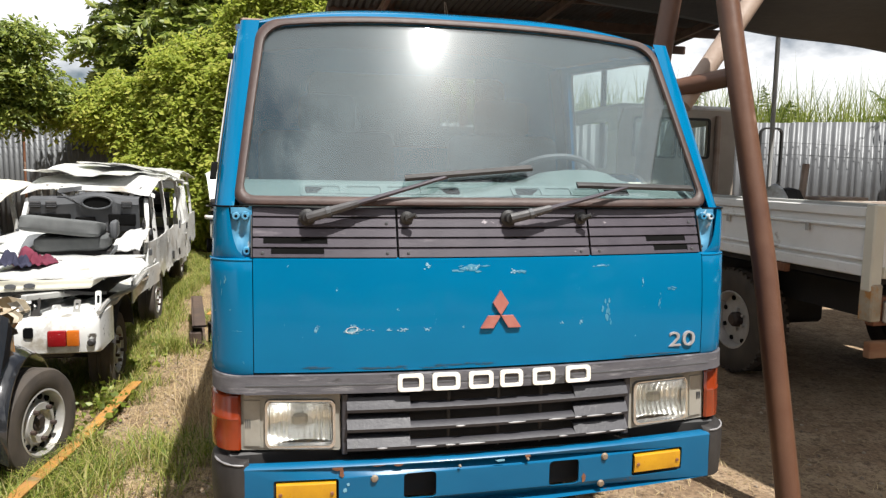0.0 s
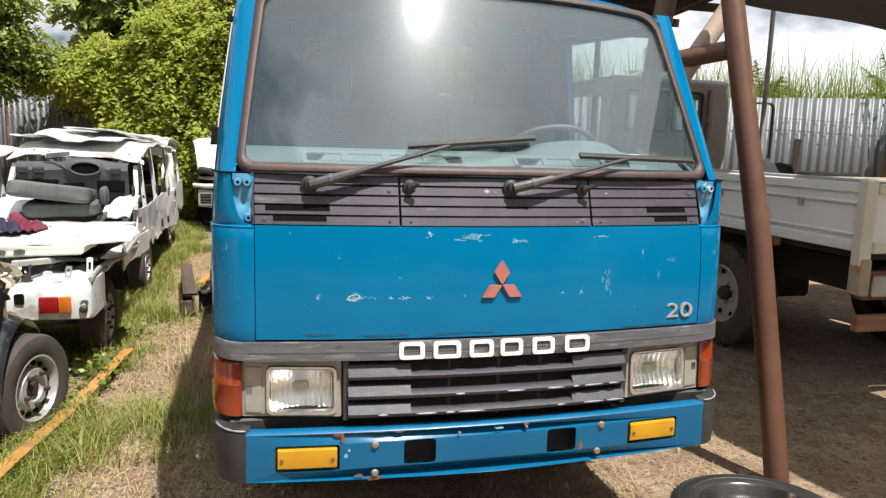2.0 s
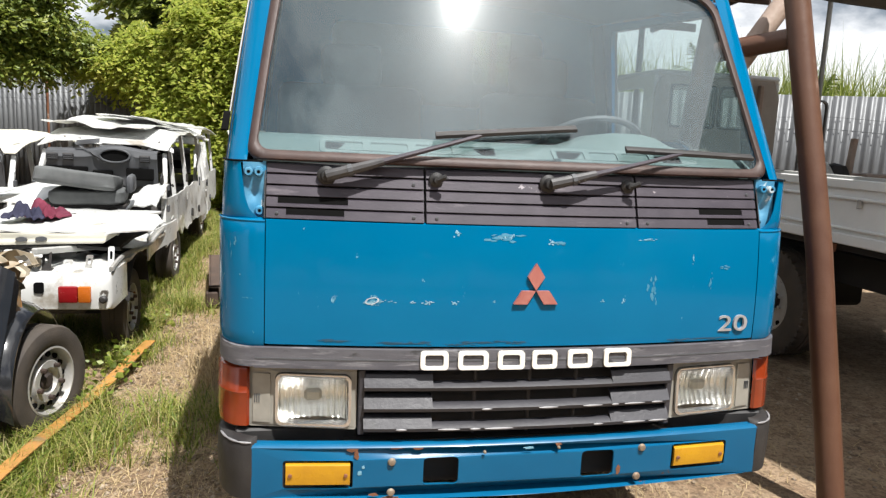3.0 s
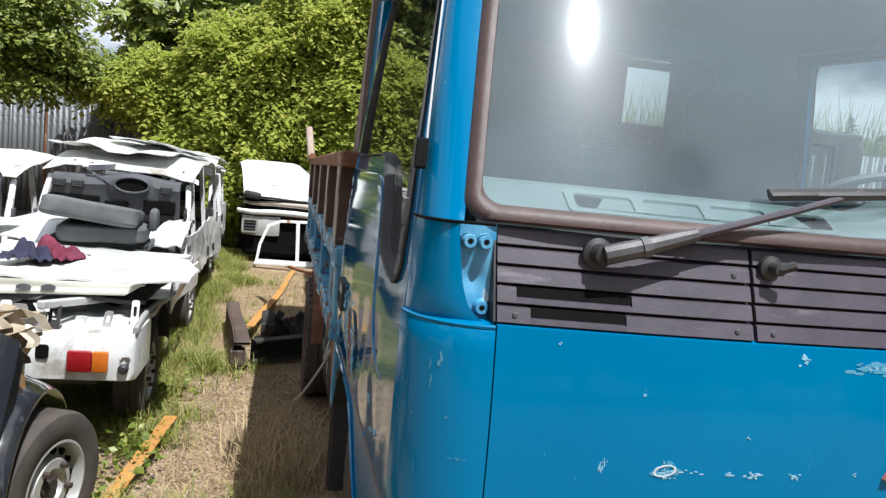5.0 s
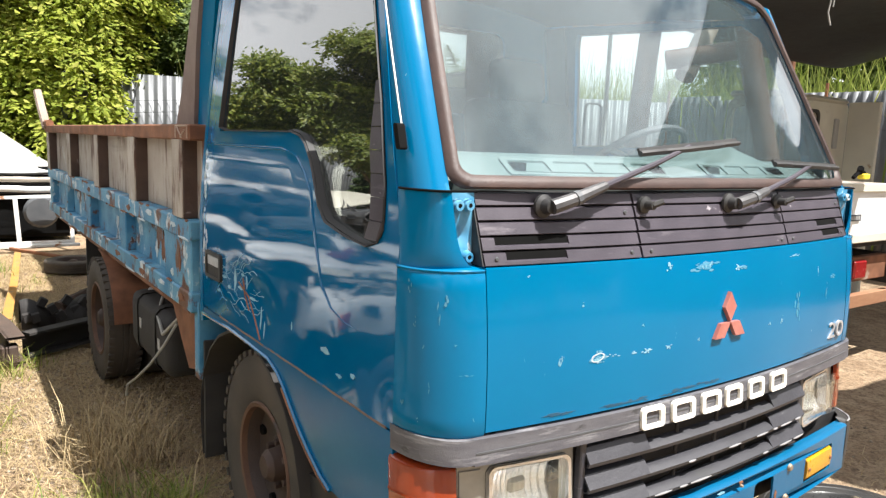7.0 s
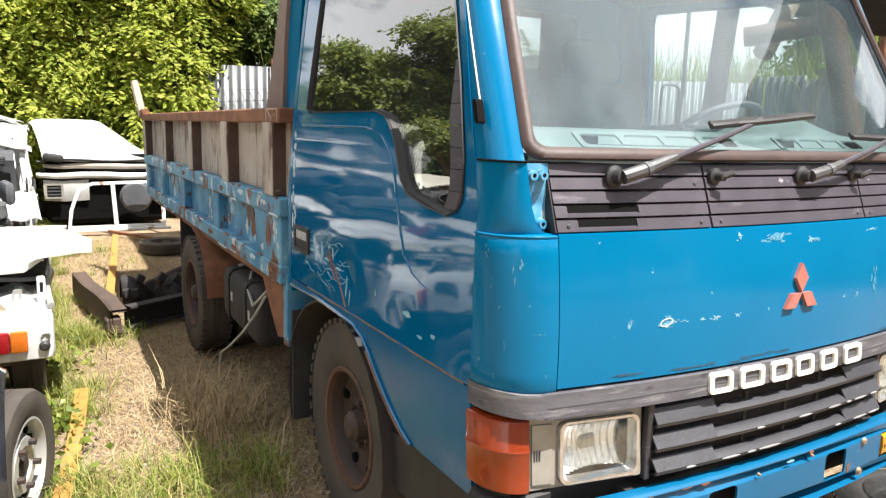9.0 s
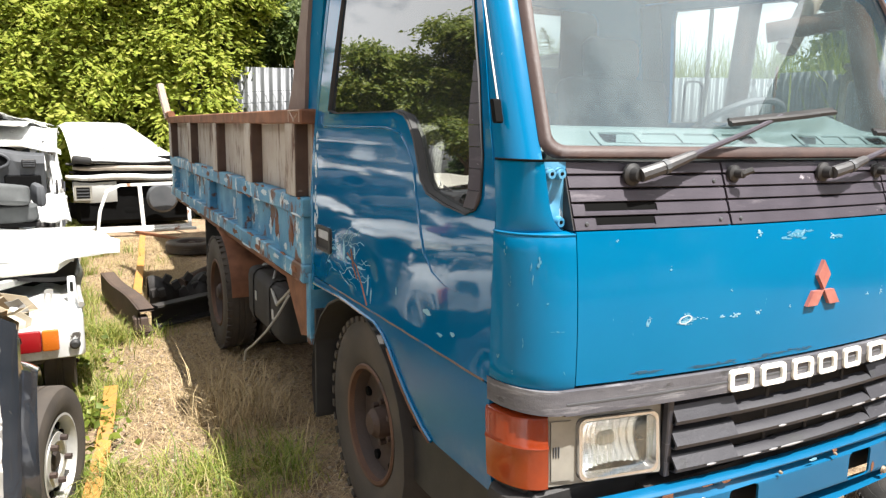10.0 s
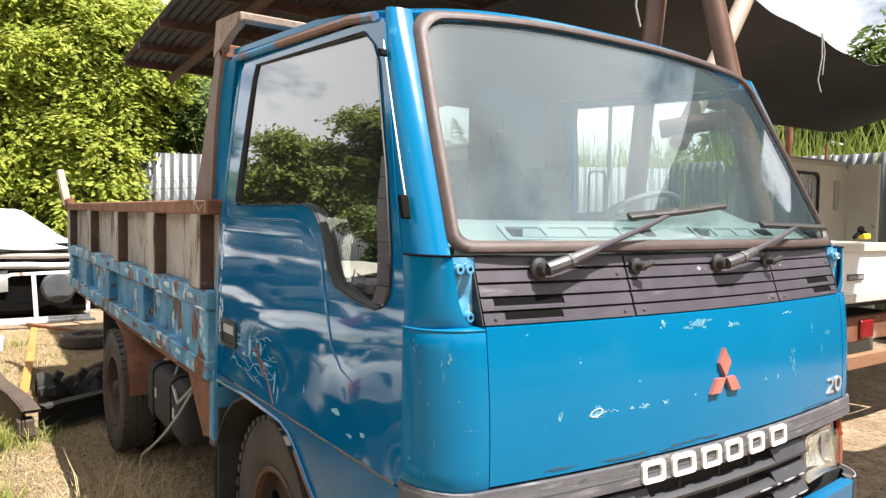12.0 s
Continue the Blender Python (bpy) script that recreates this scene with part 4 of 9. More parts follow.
        # crinkled scratches round the worst dent
        for k in range(44):
            y0, z0 = rng.uniform(0.96, 1.38), rng.uniform(0.835, 0.985)
            if z0 < 0.80 + 0.09 * (y0 - 0.9):
                continue
            a0 = rng.uniform(0, 6.28)
            sl = rng.uniform(-0.005, 0.007)
            pts = [(y0 - 0.010 * j + 0.002 * math.sin(a0 + 1.1 * j), z0 + sl * j + 0.0045 * math.sin(a0 + 0.8 * j)) for j in range(9)]
            bm = BM()
            tube(bm, [(-(side_x(z) + dent(y, z) - 0.0004), y, z) for y, z in pts], 0.0014, 5)
            part("crinkle", bm, M_CHIP if k % 2 else M_CHIP_GREY, dr)
        for pts in (((1.12, 0.93), (1.03, 0.90), (0.98, 0.85), (0.93, 0.79)), ((1.08, 0.95), (1.06, 0.90), (1.02, 0.86))):
            bm = BM()
            tube(bm, [(-(side_x(z) + dent(y, z) + 0.0005), y, z) for y, z in pts], 0.003, 5)
            part("rust_scratch", bm, M_STEEL_RUST, dr)


door(-1)
door(1)


# lower side below the door, wheel arches
M_SEAM = surf("rusty_seam", (0.10, 0.07, 0.055), (0.18, 0.11, 0.07), 12.0, 0.8, 0.0, 0.2, 60.0, ((0.02, 0.09, 0.18), 8.0, 0.56, 0.05))


def lower_side(s):
    arch = [(0.508, 0.485), (0.53, 0.535), (0.57, 0.595), (0.605, 0.640), (0.65, 0.690), (0.70, 0.745), (0.73, 0.790), (0.752, 0.860)]
    bm = BM()
    rows = []
    for z in [0.508, 0.53, 0.57, 0.605, 0.65, 0.70, 0.73, 0.752]:
        rows.append([(s * side_x(z), y, z) for y in steps(0.172, along(arch, z), 8)])
    sheet(bm, rows, 0.012, (-s, 0, 0))
    sheet(bm, [[(s * side_x(z), y, z) for y in steps(0.172, 1.482, 24)] for z in (0.752, 0.765, 0.777)], 0.012, (-s, 0, 0))
    bmesh.ops.remove_doubles(bm, verts=bm.verts, dist=0.0005)
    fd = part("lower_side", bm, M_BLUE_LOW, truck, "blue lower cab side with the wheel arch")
    bm = BM()
    pts = [(s * (side_x(z) + 0.003), y, z) for z, y in arch] + [(s * 0.85, 1.02, 0.757), (s * 0.85, 1.2, 0.762), (s * 0.85, 1.482, 0.752)]
    tube(bm, pts, 0.006, 6)
    part("arch_lip", bm, M_BLUE_DOOR, fd)
    bm = BM()
    tube(bm, [(s * (side_x(z) - 0.004), y + 0.018, z - 0.006) for z, y in arch[:6]], 0.011, 6)
    part("rust_edge", bm, M_STEEL_RUST, fd)
    bm = BM()
    tube(bm, [(s * (side_x(0.779) - 0.0005), y, 0.7795 + 0.0008 * math.sin(y * 40)) for y in steps(0.20, 1.30, 22)], 0.0032, 6)
    part("rust_seam", bm, M_SEAM, fd, "brown rust along the door's lower seam")
    # inner arch
    bm = BM()
    rows = []
    for a in steps(200, -20, 14):
        y, z = 1.12 + 0.46 * math.cos(radians(a)), 0.33 + 0.42 * math.sin(radians(a))
        rows.append([(s * 0.835, y, z), (s * 0.45, y, z)])
    sheet(bm, rows, 0.01, (0, 0, 1))
    part("inner_arch", bm, M_DARK, fd)
    bm = BM()
    box(bm, (s * 0.70, 1.545, 0.40), (0.26, 0.012, 0.46), 0.003)
    part("mud_flap", bm, M_RUBBER, truck, "black rubber mud flap")
    bm = BM()
    prism(bm, [(0.30, 0.30), (0.66, 0.30), (0.70, 0.46), (0.58, 0.475), (0.20, 0.475)], lambda u, v, w: Vector((s * (0.80 - w), u, v)), 0.16)
    st = part("step_box", bm, M_RUBBER, truck, "black step behind the bumper")
    bm = BM()
    for i in range(7):
        for j in range(4):
            box(bm, (s * (0.80 - 0.03 - j * 0.035), 0.34 + i * 0.045, 0.478), (0.012, 0.02, 0.006))
    part("step_tread", bm, M_DASH, st)


lower_side(-1)
lower_side(1)

# grey band, grille and lamps
front_skin(-0.748, 0.748, 0.742, 0.797, "front_band", M_GREY_PLASTIC, -0.006, 0.03, 30, 3, truck, "weathered grey plastic band under the front panel", 0.006)
for s in (-1, 1):
    bm = BM()
    rows = []
    for z in steps(0.745, 0.798, 3):
        rows.append([(s * (0.748 + 0.102 * math.sin(radians(d))), fy(0.748, z) - 0.006 + 0.16 * (1 - math.cos(radians(d))), z) for d in range(0, 91, 10)])
    sheet(bm, rows, 0.012, (-s, 1, 0))
    part("band_corner", bm, M_GREY_PLASTIC, truck)
bm = BM()
sheet(bm, [[(x, fy(x, 0.77) - 0.0075, z) for x in steps(-0.745, 0.745, 20)] for z in (0.766, 0.770)], 0.004, (0, 1, 0))
part("band_groove", bm, M_DASH, truck)

M_WORN = surf("pale_worn_plastic", (0.27, 0.265, 0.27), (0.19, 0.185, 0.19), 30.0, 0.5)
grille = BM()
box(grille, (0, 0.045, 0.645), (0.93, 0.012, 0.185))
grille = part("grille", grille, M_DARK, truck, "weathered grey slatted grille")
for i, (z0, z1) in enumerate(((0.677, 0.727), (0.618, 0.664), (0.562, 0.606))):
    for a, b in ((-0.452, -0.262), (0.268, 0.452)):
        bm = BM()
        rows = [[(x, fy(x, z) + d, z) for x in steps(a, b, 5)] for z, d in ((z0, 0.018), (z0 + 0.004, 0.0), (z0 + 0.014, -0.004), (z1 - 0.004, 0.014), (z1, 0.028))]
        sheet(bm, rows, 0.006, (0, 1, 0))
        part("slat", bm, M_GRILLE, grille)
    bm = BM()
    rows = [[(x, fy(x, z) + d, z) for x in steps(-0.262, 0.268, 10)] for z, d in ((z0, 0.018), (z0 + 0.004, 0.0), (z0 + 0.014, -0.004), (z0 + 0.022, 0.006), (z0 + 0.026, 0.02))]
    sheet(bm, rows, 0.006, (0, 1, 0))
    part("slat", bm, M_GRILLE, grille)
# edges of the slats worn pale in places
wr = random.Random(12)
for z0 in (0.562, 0.618, 0.677):
    x = -0.445
    while x < 0.44:
        ln = wr.uniform(0.02, 0.09)
        if wr.random() < (0.6 if z0 < 0.6 else 0.45 if z0 < 0.65 else 0.15):
            bm = BM()
            tube(bm, [(q, fy(q, z0) - 0.0035, z0 + 0.011) for q in steps(x, min(0.445, x + ln), 3)], [0.0014, 0.0034, 0.0030, 0.0012], 6)
            part("worn_edge", bm, M_WORN, grille)
        x += ln + wr.uniform(0.006, 0.04)
for x in (-0.457, 0.457, -0.14, 0.02, 0.16):
    bm = BM()
    box(bm, (x, fy(x, 0.645) + 0.024, 0.643), (0.018 if abs(x) > 0.4 else 0.01, 0.02 if abs(x) > 0.4 else 0.01, 0.19), 0.003)
    part("upright", bm, M_GRILLE if abs(x) > 0.4 else M_DARK, grille)
bm = BM()
tube(bm, [(x, 0.05 + 0.02 * math.sin(x * 5), 0.548 - 0.008 * math.cos(x * 6)) for x in steps(-0.35, 0.40, 14)], 0.004, 6)
part("loose_strip", bm, M_GRILLE, grille)


def headlamp(s):
    def put(u, v, w):
        return Vector((s * u, fy(u, v) + 0.030 + w + 0.10 * max(0, u - 0.60), v))
    bm = BM()
    plate(bm, rounded(0.470, 0.561, 0.764, 0.733, 0.006, 2), [rounded(0.484, 0.570, 0.692, 0.717, 0.02)], put, 0.03)
    hl = part("headlamp", bm, M_BEZEL, truck, "square headlamp in a dusty grey bezel")
    bm = BM()
    plate(bm, rounded(0.485, 0.571, 0.691, 0.716, 0.02), [rounded(0.4925, 0.5785, 0.6835, 0.7085, 0.018)], lambda u, v, w: put(u, v, w - 0.012), 0.03)
    part("lamp_rim", bm, M_CHROME, hl)
    bm = BM()
    rows = []
    for v in steps(-1, 1, 8):
        rows.append([Vector((s * (0.588 + 0.095 * u), fy(0.588, 0.643) + 0.016 - 0.012 * (1 - u ** 4) * (1 - v ** 4), 0.643 + 0.064 * v)) for u in steps(-1, 1, 10)])
    sheet(bm, rows, 0.005, (0, 1, 0))
    ob = part("lens", bm, G_LAMP, hl, "clear fluted glass lens")
    ob.visible_shadow = False
    for k in range(13):
        x = 0.505 + k * 0.0138
        if abs(x - 0.588) > 0.028:
            bm = BM()
            tube(bm, [(s * x, fy(0.588, 0.643) + 0.010, z) for z in steps(0.60, 0.69, 3)], 0.0045, 6)
            ob = part("flute", bm, G_LAMP, hl)
            ob.visible_shadow = False
    bm = BM()
    rows = []
    for v in steps(-1, 1, 8):
        rows.append([Vector((s * (0.588 + 0.096 * u), fy(0.588, 0.643) + 0.045 + 0.060 * (1 - 0.5 * (u * u + v * v)) + 0.004 * math.cos(u * 38), 0.643 + 0.065 * v)) for u in steps(-1, 1, 60)])
    sheet(bm, rows)
    part("reflector", bm, M_REFLECT, hl)
    bm = BM()
    box(bm, (s * 0.588, fy(0.588, 0.64) + 0.075, 0.643), (0.05, 0.02, 0.034), 0.008)
    part("bulb_shield", bm, M_BEZEL, hl)
    bm = BM()
    sheet(bm, [[put(u, v, -0.004) for u in (0.705, 0.752)] for v in (0.575, 0.712)], 0.006, (0, 1, 0))
    part("side_pane", bm, M_BEZEL, hl)
    for u in (0.735, 0.741, 0.747):
        bm = BM()
        box(bm, put(u, 0.642, -0.005), (0.002, 0.004, 0.025))
        part("moulded_mark", bm, M_DASH, hl)
    # wrap-round indicator
    bm = BM()
    rows = []
    for z, k in ((0.560, 0.012), (0.566, 0.002), (0.60, 0), (0.652, 0), (0.660, -0.003), (0.668, 0), (0.722, 0), (0.728, 0.002), (0.734, 0.012)):
        rows.append([(s * (0.768 + (0.086 - k) * math.sin(radians(d))), fy(0.768, z) + 0.028 + k + (0.125 - k) * (1 - math.cos(radians(d))), z) for d in range(0, 91, 9)])
    sheet(bm, rows, 0.01, (-s, 1, 0))
    part("indicator", bm, M_ORANGE, truck, "orange wrap-round indicator lens")
    # added black pieces stand in for the shaded gap between lamps and bumper
    bm = BM()
    box(bm, (s * 0.63, 0.11, 0.515), (0.34, 0.12, 0.075), 0.006)
    part("lamp_gap_block", bm, M_RUBBER, truck, "black block standing in for the dark gap under the headlamp")
    bm = BM()
    sheet(bm, [[(s * (0.768 + 0.062 * math.sin(radians(d))), fy(0.768, 0.55) + 0.055 + 0.10 * (1 - math.cos(radians(d))), z) for d in range(0, 91, 9)] for z in (0.47, 0.52, 0.565)], 0.01, (-s, 1, 0))
    part("corner_gap_block", bm, M_RUBBER, truck)


headlamp(-1)
headlamp(1)
bm = BM()
box(bm, (0, 0.12, 0.50), (0.96, 0.12, 0.10), 0.006)
part("valance", bm, M_DARK, truck)


# bumper
def bumper():
    def put(u, v, w):
        return Vector((u, -0.055 + 0.045 * (u / 0.75) ** 2 + w, v))
    holes = [rounded(-0.283, 0.412, -0.183, 0.492, 0.012, 3), rounded(0.183, 0.412, 0.283, 0.492, 0.012, 3), rounded(-0.668, 0.405, -0.478, 0.488, 0.008, 2), rounded(0.468, 0.412, 0.648, 0.494, 0.008, 2)]
    bm = BM()
    outer = [(x, 0.368 + 0.012 * abs(x)) for x in steps(-0.752, 0.752, 20)] + [(x, 0.524) for x in steps(0.752, -0.752, 20)]
    plate(bm, outer, holes, put, 0.006)
    sheet(bm, [[put(x, 0.524 + d, w) for x in steps(-0.752, 0.752, 20)] for d, w in ((0.0, 0.0), (0.006, 0.006), (0.008, 0.014), (0.007, 0.034))], 0.004, (0, 0.3, -1))
    bp = part("bumper", bm, M_BLUE_B, truck, "blue steel bumper with rust spots", 50)
    for s, hs in ((-1, holes[2]), (1, holes[3])):
        bm = BM()
        (x0, x1), (z0, z1) = (min(p[0] for p in hs), max(p[0] for p in hs)), (min(p[1] for p in hs), max(p[1] for p in hs))
        rows = [[put(x, z, d) for x in steps(x0 + 0.008, x1 - 0.008, 6)] for z, d in ((z0 + 0.008, 0.006), (z0 + 0.014, -0.003), ((z0 + z1) / 2, -0.006), (z1 - 0.014, -0.003), (z1 - 0.008, 0.006))]
        sheet(bm, rows, 0.01, (0, 1, 0))
        lp = part("bumper_lamp", bm, M_AMBER, bp, "amber bumper lamp")
        for x in (x0 + 0.02, x1 - 0.02):
            bm = BM()
            lathe(bm, [(0, 0.006), (0.005, 0.005), (0.006, 0)], Matrix.Translation(put(x, (z0 + z1) / 2, -0.004)) @ Matrix.Rotation(radians(90), 4, "X"), 10)
            part("screw", bm, M_STEEL_RUST, lp)
        bm = BM()
        box(bm, put((x0 + x1) / 2, (z0 + z1) / 2, 0.035), (0.23, 0.04, 0.10))
        part("lamp_box", bm, M_DARK, bp)
        # end cap
        bm = BM()
        rows = []
        for z, k in ((0.365, 0.02), (0.375, 0.004), (0.45, 0), (0.518, 0.0), (0.536, 0.006), (0.545, 0.02)):
            rows.append([(s * (0.752 + (0.103 - k) * math.sin(radians(d))), -0.012 + k + (0.17 - k) * (1 - math.cos(radians(d))), z) for d in range(0, 91, 9)])
        sheet(bm, rows, 0.02, (-s, 1, 0))
        cap = part("bumper_end", bm, M_CAP, bp, "scuffed black plastic bumper end")
        bm = BM()
        tube(bm, [(s * (0.752 + 0.098 * math.sin(radians(d))), -0.008 + 0.165 * (1 - math.cos(radians(d))), 0.538) for d in range(0, 70, 7)], [0.0035 if k % 3 else 0.002 for k in range(10)], 6)
        part("worn_edge", bm, M_WORN, cap, "rim worn to pale grey")
    for x, z in ((-0.372, 0.482), (-0.372, 0.392), (0.37, 0.492), (0.36, 0.402), (-0.11, 0.505), (0.11, 0.51)):
        bm = BM()
        r = 0.012 if abs(x) > 0.2 else 0.005
        lathe(bm, [(0, 0.009), (r * 0.7, 0.007), (r, 0)], Matrix.Translation(put(x, z, 0)) @ Matrix.Rotation(radians(90), 4, "X"), 12)
        part("bolt", bm, M_BOLT, bp)
    bm = BM()
    box(bm, (0, 0.04, 0.455), (1.0, 0.05, 0.13))
    part("bumper_beam", bm, M_DARK, bp)
    for x, z, w, h in ((-0.48, 0.535, 0.022, 0.010), (-0.47, 0.518, 0.010, 0.016), (-0.375, 0.388, 0.03, 0.008), (-0.36, 0.538, 0.03, 0.006), (-0.30, 0.536, 0.02, 0.006), (0.11, 0.535, 0.012, 0.01), (0.30, 0.44, 0.008, 0.02), (-0.42, 0.40, 0.02, 0.006)):
        pts = [(x + w * rng.uniform(0.5, 1) * math.cos(2 * math.pi * k / 11), min(0.522, z - 0.014 + h * rng.uniform(0.5, 1) * math.sin(2 * math.pi * k / 11))) for k in range(11)]
        b2 = BM()
        prism(b2, pts, lambda u, v, d: put(u, v, -0.0012 + d), 0.002)
        part("rust_spot", b2, M_STEEL_RUST, bp)
    for x, z, w, h in ((-0.46, 0.45, 0.010, 0.008), (-0.45, 0.468, 0.006, 0.006), (0.02, 0.512, 0.02, 0.004)):
        b2 = BM()
        prism(b2, [(x + w * rng.uniform(0.5, 1) * math.cos(2 * math.pi * k / 9), z + h * rng.uniform(0.5, 1) * math.sin(2 * math.pi * k / 9)) for k in range(9)], lambda u, v, d: put(u, v, -0.0012 + d), 0.002)
        part("paint_chip", b2, M_CHIP, bp)


M_BLUE_B = surf("blue_bumper_paint", (0.002, 0.086, 0.190), (0.004, 0.102, 0.212), 3.0, 0.32, 0.0, 0.05, 10.0, ((0.12, 0.30, 0.42), 8.0, 0.70, 0.02), (RUST, 6.0, 0.66, 0.03), 0.15, spec=0.3)
M_CAP = surf("scuffed_cap_plastic", (0.022, 0.020, 0.020), (0.042, 0.039, 0.037), 7.0, 0.5, 0.0, 0.15, 60.0, ((0.34, 0.32, 0.30), 6.0, 0.69, 0.06), spec=0.2)
M_BOLT = surf("dusty_bolt", (0.30, 0.26, 0.20), (0.22, 0.15, 0.10), 30.0, 0.6, 0.4)
bumper()


# emblem of three plain lozenges, six plain badge blocks, and the figure badge
def lozenge(pts):
    bm = BM()
    prism(bm, pts, lambda u, v, w: Vector((u, fy(u, v) - 0.010 + w, v)), 0.010)
    return bm


em = part("emblem", lozenge([(0.0165, 1.043), (0.041, 1.005), (0.0165, 0.968), (-0.008, 1.005)]), M_EMBLEM, truck, "faded red emblem of three lozenges")
part("lozenge", lozenge([(0.0155, 0.966), (-0.0075, 0.929), (-0.0465, 0.929), (-0.0235, 0.966)]), M_EMBLEM, em)
part("lozenge", lozenge([(0.0175, 0.966), (0.0565, 0.966), (0.0815, 0.929), (0.041, 0.929)]), M_EMBLEM, em)
for x0, x1 in ((-0.302, -0.224), (-0.197, -0.111), (-0.084, -0.006), (0.016, 0.090), (0.122, 0.196), (0.232, 0.316)):
    bm = BM()
    plate(bm, rounded(x0, 0.744, x1, 0.796, 0.010, 3), [rounded(x0 + 0.0135, 0.7535, x1 - 0.0135, 0.7855, 0.006, 2)], lambda u, v, w: Vector((u, fy(u, v) - 0.013 + w, v)), 0.008)
    part("badge_block", bm, M_BADGE, truck, "plain white badge block")


def write(text, size, m, mat, name, parent, depth=0.003, label=""):
    cu = bpy.data.curves.new(name, "FONT")
    cu.body, cu.size, cu.extrude, cu.align_x, cu.align_y = text, size, depth, "CENTER", "CENTER"
    tmp = bpy.data.objects.new(name, cu)
    me = bpy.data.meshes.new_from_object(tmp)
    bpy.data.objects.remove(tmp)
    me.transform(m)
    me.materials.append(mat)
    return link(name, me, parent, label)


write("20", 0.074, Matrix.Translation((0.645, fy(0.645, 0.855) - 0.002, 0.855)) @ Matrix.Rotation(radians(4), 4, "Z") @ Matrix.Rotation(radians(90), 4, "X") @ Matrix.Diagonal((1.35, 0.95, 1, 1)), M_SILVER, "figure_badge", truck, 0.004, "silver figure badge reading 20")


# wheels
M_LIP = surf("rusty_rim_lip", (0.075, 0.036, 0.022), (0.13, 0.066, 0.040), 9.0, 0.7, 0.1, 0.3, 60.0, ((0.04, 0.03, 0.025), 7.0, 0.58, 0.08))


def wheel(c, s, r, w, rim_r, rim_mat, parent, tread=True, dish=0.03, name="wheel", holes=8, tilt=None):
    """A wheel whose axle lies along x; s: the side its face looks to."""
    m = Matrix.Translation(c) @ (tilt or Matrix()) @ Matrix.Rotation(radians(90 * s), 4, "Y")
    bm = BM()
    hw = w / 2
    prof = [(rim_r, -hw * 0.85), (rim_r + 0.02, -hw * 0.98), (r * 0.88, -hw), (r * 0.965, -hw * 0.9), (r, -hw * 0.7), (r, -hw * 0.22), (r * 0.985, -hw * 0.2), (r * 0.985, -hw * 0.12), (r, -hw * 0.1), (r, hw * 0.1), (r * 0.985, hw * 0.12), (r * 0.985, hw * 0.2), (r, hw * 0.22), (r, hw * 0.7), (r * 0.965, hw * 0.9), (r * 0.88, hw), (r * 0.80, hw * 1.01), (rim_r + 0.025, hw * 0.98), (rim_r, hw * 0.85)]
    lathe(bm, prof, m, 48)
    if tread:
        for k in range(44):
            a = 2 * math.pi * k / 44
            for q in (-1, 1):
                mm = m @ Matrix.Rotation(a, 4, "Z") @ Matrix.Translation((r * 0.985, 0, q * hw * 0.80))
                box(bm, (0, 0, 0), (0.018, r * 0.075, hw * 0.34), 0, mm)
    wh = part(name, bm, M_TYRE, parent, "dusty worn tyre")
    bm = BM()
    deep = 0.30 * hw
    if dish > 0:
        lathe(bm, [(rim_r + 0.004, hw * 0.9), (rim_r * 0.97, hw * 0.92), (rim_r * 0.93, hw * 0.75), (rim_r * 0.91, deep + 0.002), (rim_r * 0.87, deep - 0.004), (rim_r * 0.66, deep + dish * 0.35), (rim_r * 0.60, deep + dish), (rim_r * 0.40, deep + dish), (rim_r * 0.33, deep + dish * 0.4), (0, deep + dish * 0.4)], m, 44)
    else:
        lathe(bm, [(rim_r + 0.004, hw * 0.9), (rim_r * 0.97, hw * 0.92), (rim_r * 0.92, hw * 0.75), (rim_r * 0.88, hw * 0.25), (rim_r * 0.80, hw * 0.25 - dish * 0.2), (rim_r * 0.70, hw * 0.25 + dish), (rim_r * 0.45, hw * 0.25 + dish * 1.2), (rim_r * 0.42, hw * 0.25 + dish * 0.3), (0, hw * 0.25 + dish * 0.3)], m, 40)
    part("rim", bm, rim_mat, wh)
    if rim_mat is M_RIM_DARK and tilt is None:
        bm = BM()
        lathe(bm, [(rim_r + 0.003, hw * 0.90), (rim_r * 0.985, hw * 0.96), (rim_r * 0.93, hw * 0.93), (rim_r * 0.915, hw * 0.72)], m, 44)
        part("rim_lip", bm, M_LIP, wh, "rusty brown rim lip")
    bm = BM()
    hh = 0.035 if r < 0.33 else 0.06
    lathe(bm, [(rim_r * 0.27, hw * 0.2), (rim_r * 0.25, hw * 0.25 + hh * 0.7), (rim_r * 0.17, hw * 0.25 + hh), (0, hw * 0.25 + hh)], m, 20)
    part("hub", bm, M_RIM_DARK, wh)
    for k in range(5 if r < 0.33 else 6):
        a = 2 * math.pi * k / (5 if r < 0.33 else 6)
        bm = BM()
        lathe(bm, [(0.012, 0), (0.012, 0.022), (0, 0.026)], m @ Matrix.Translation((rim_r * (0.49 if dish > 0 else 0.36) * math.cos(a), rim_r * (0.49 if dish > 0 else 0.36) * math.sin(a), deep + dish if dish > 0 else hw * 0.25 + dish * 0.3)), 6)
        part("wheel_nut", bm, M_RIM_DARK if dish > 0 else rim_mat, wh)
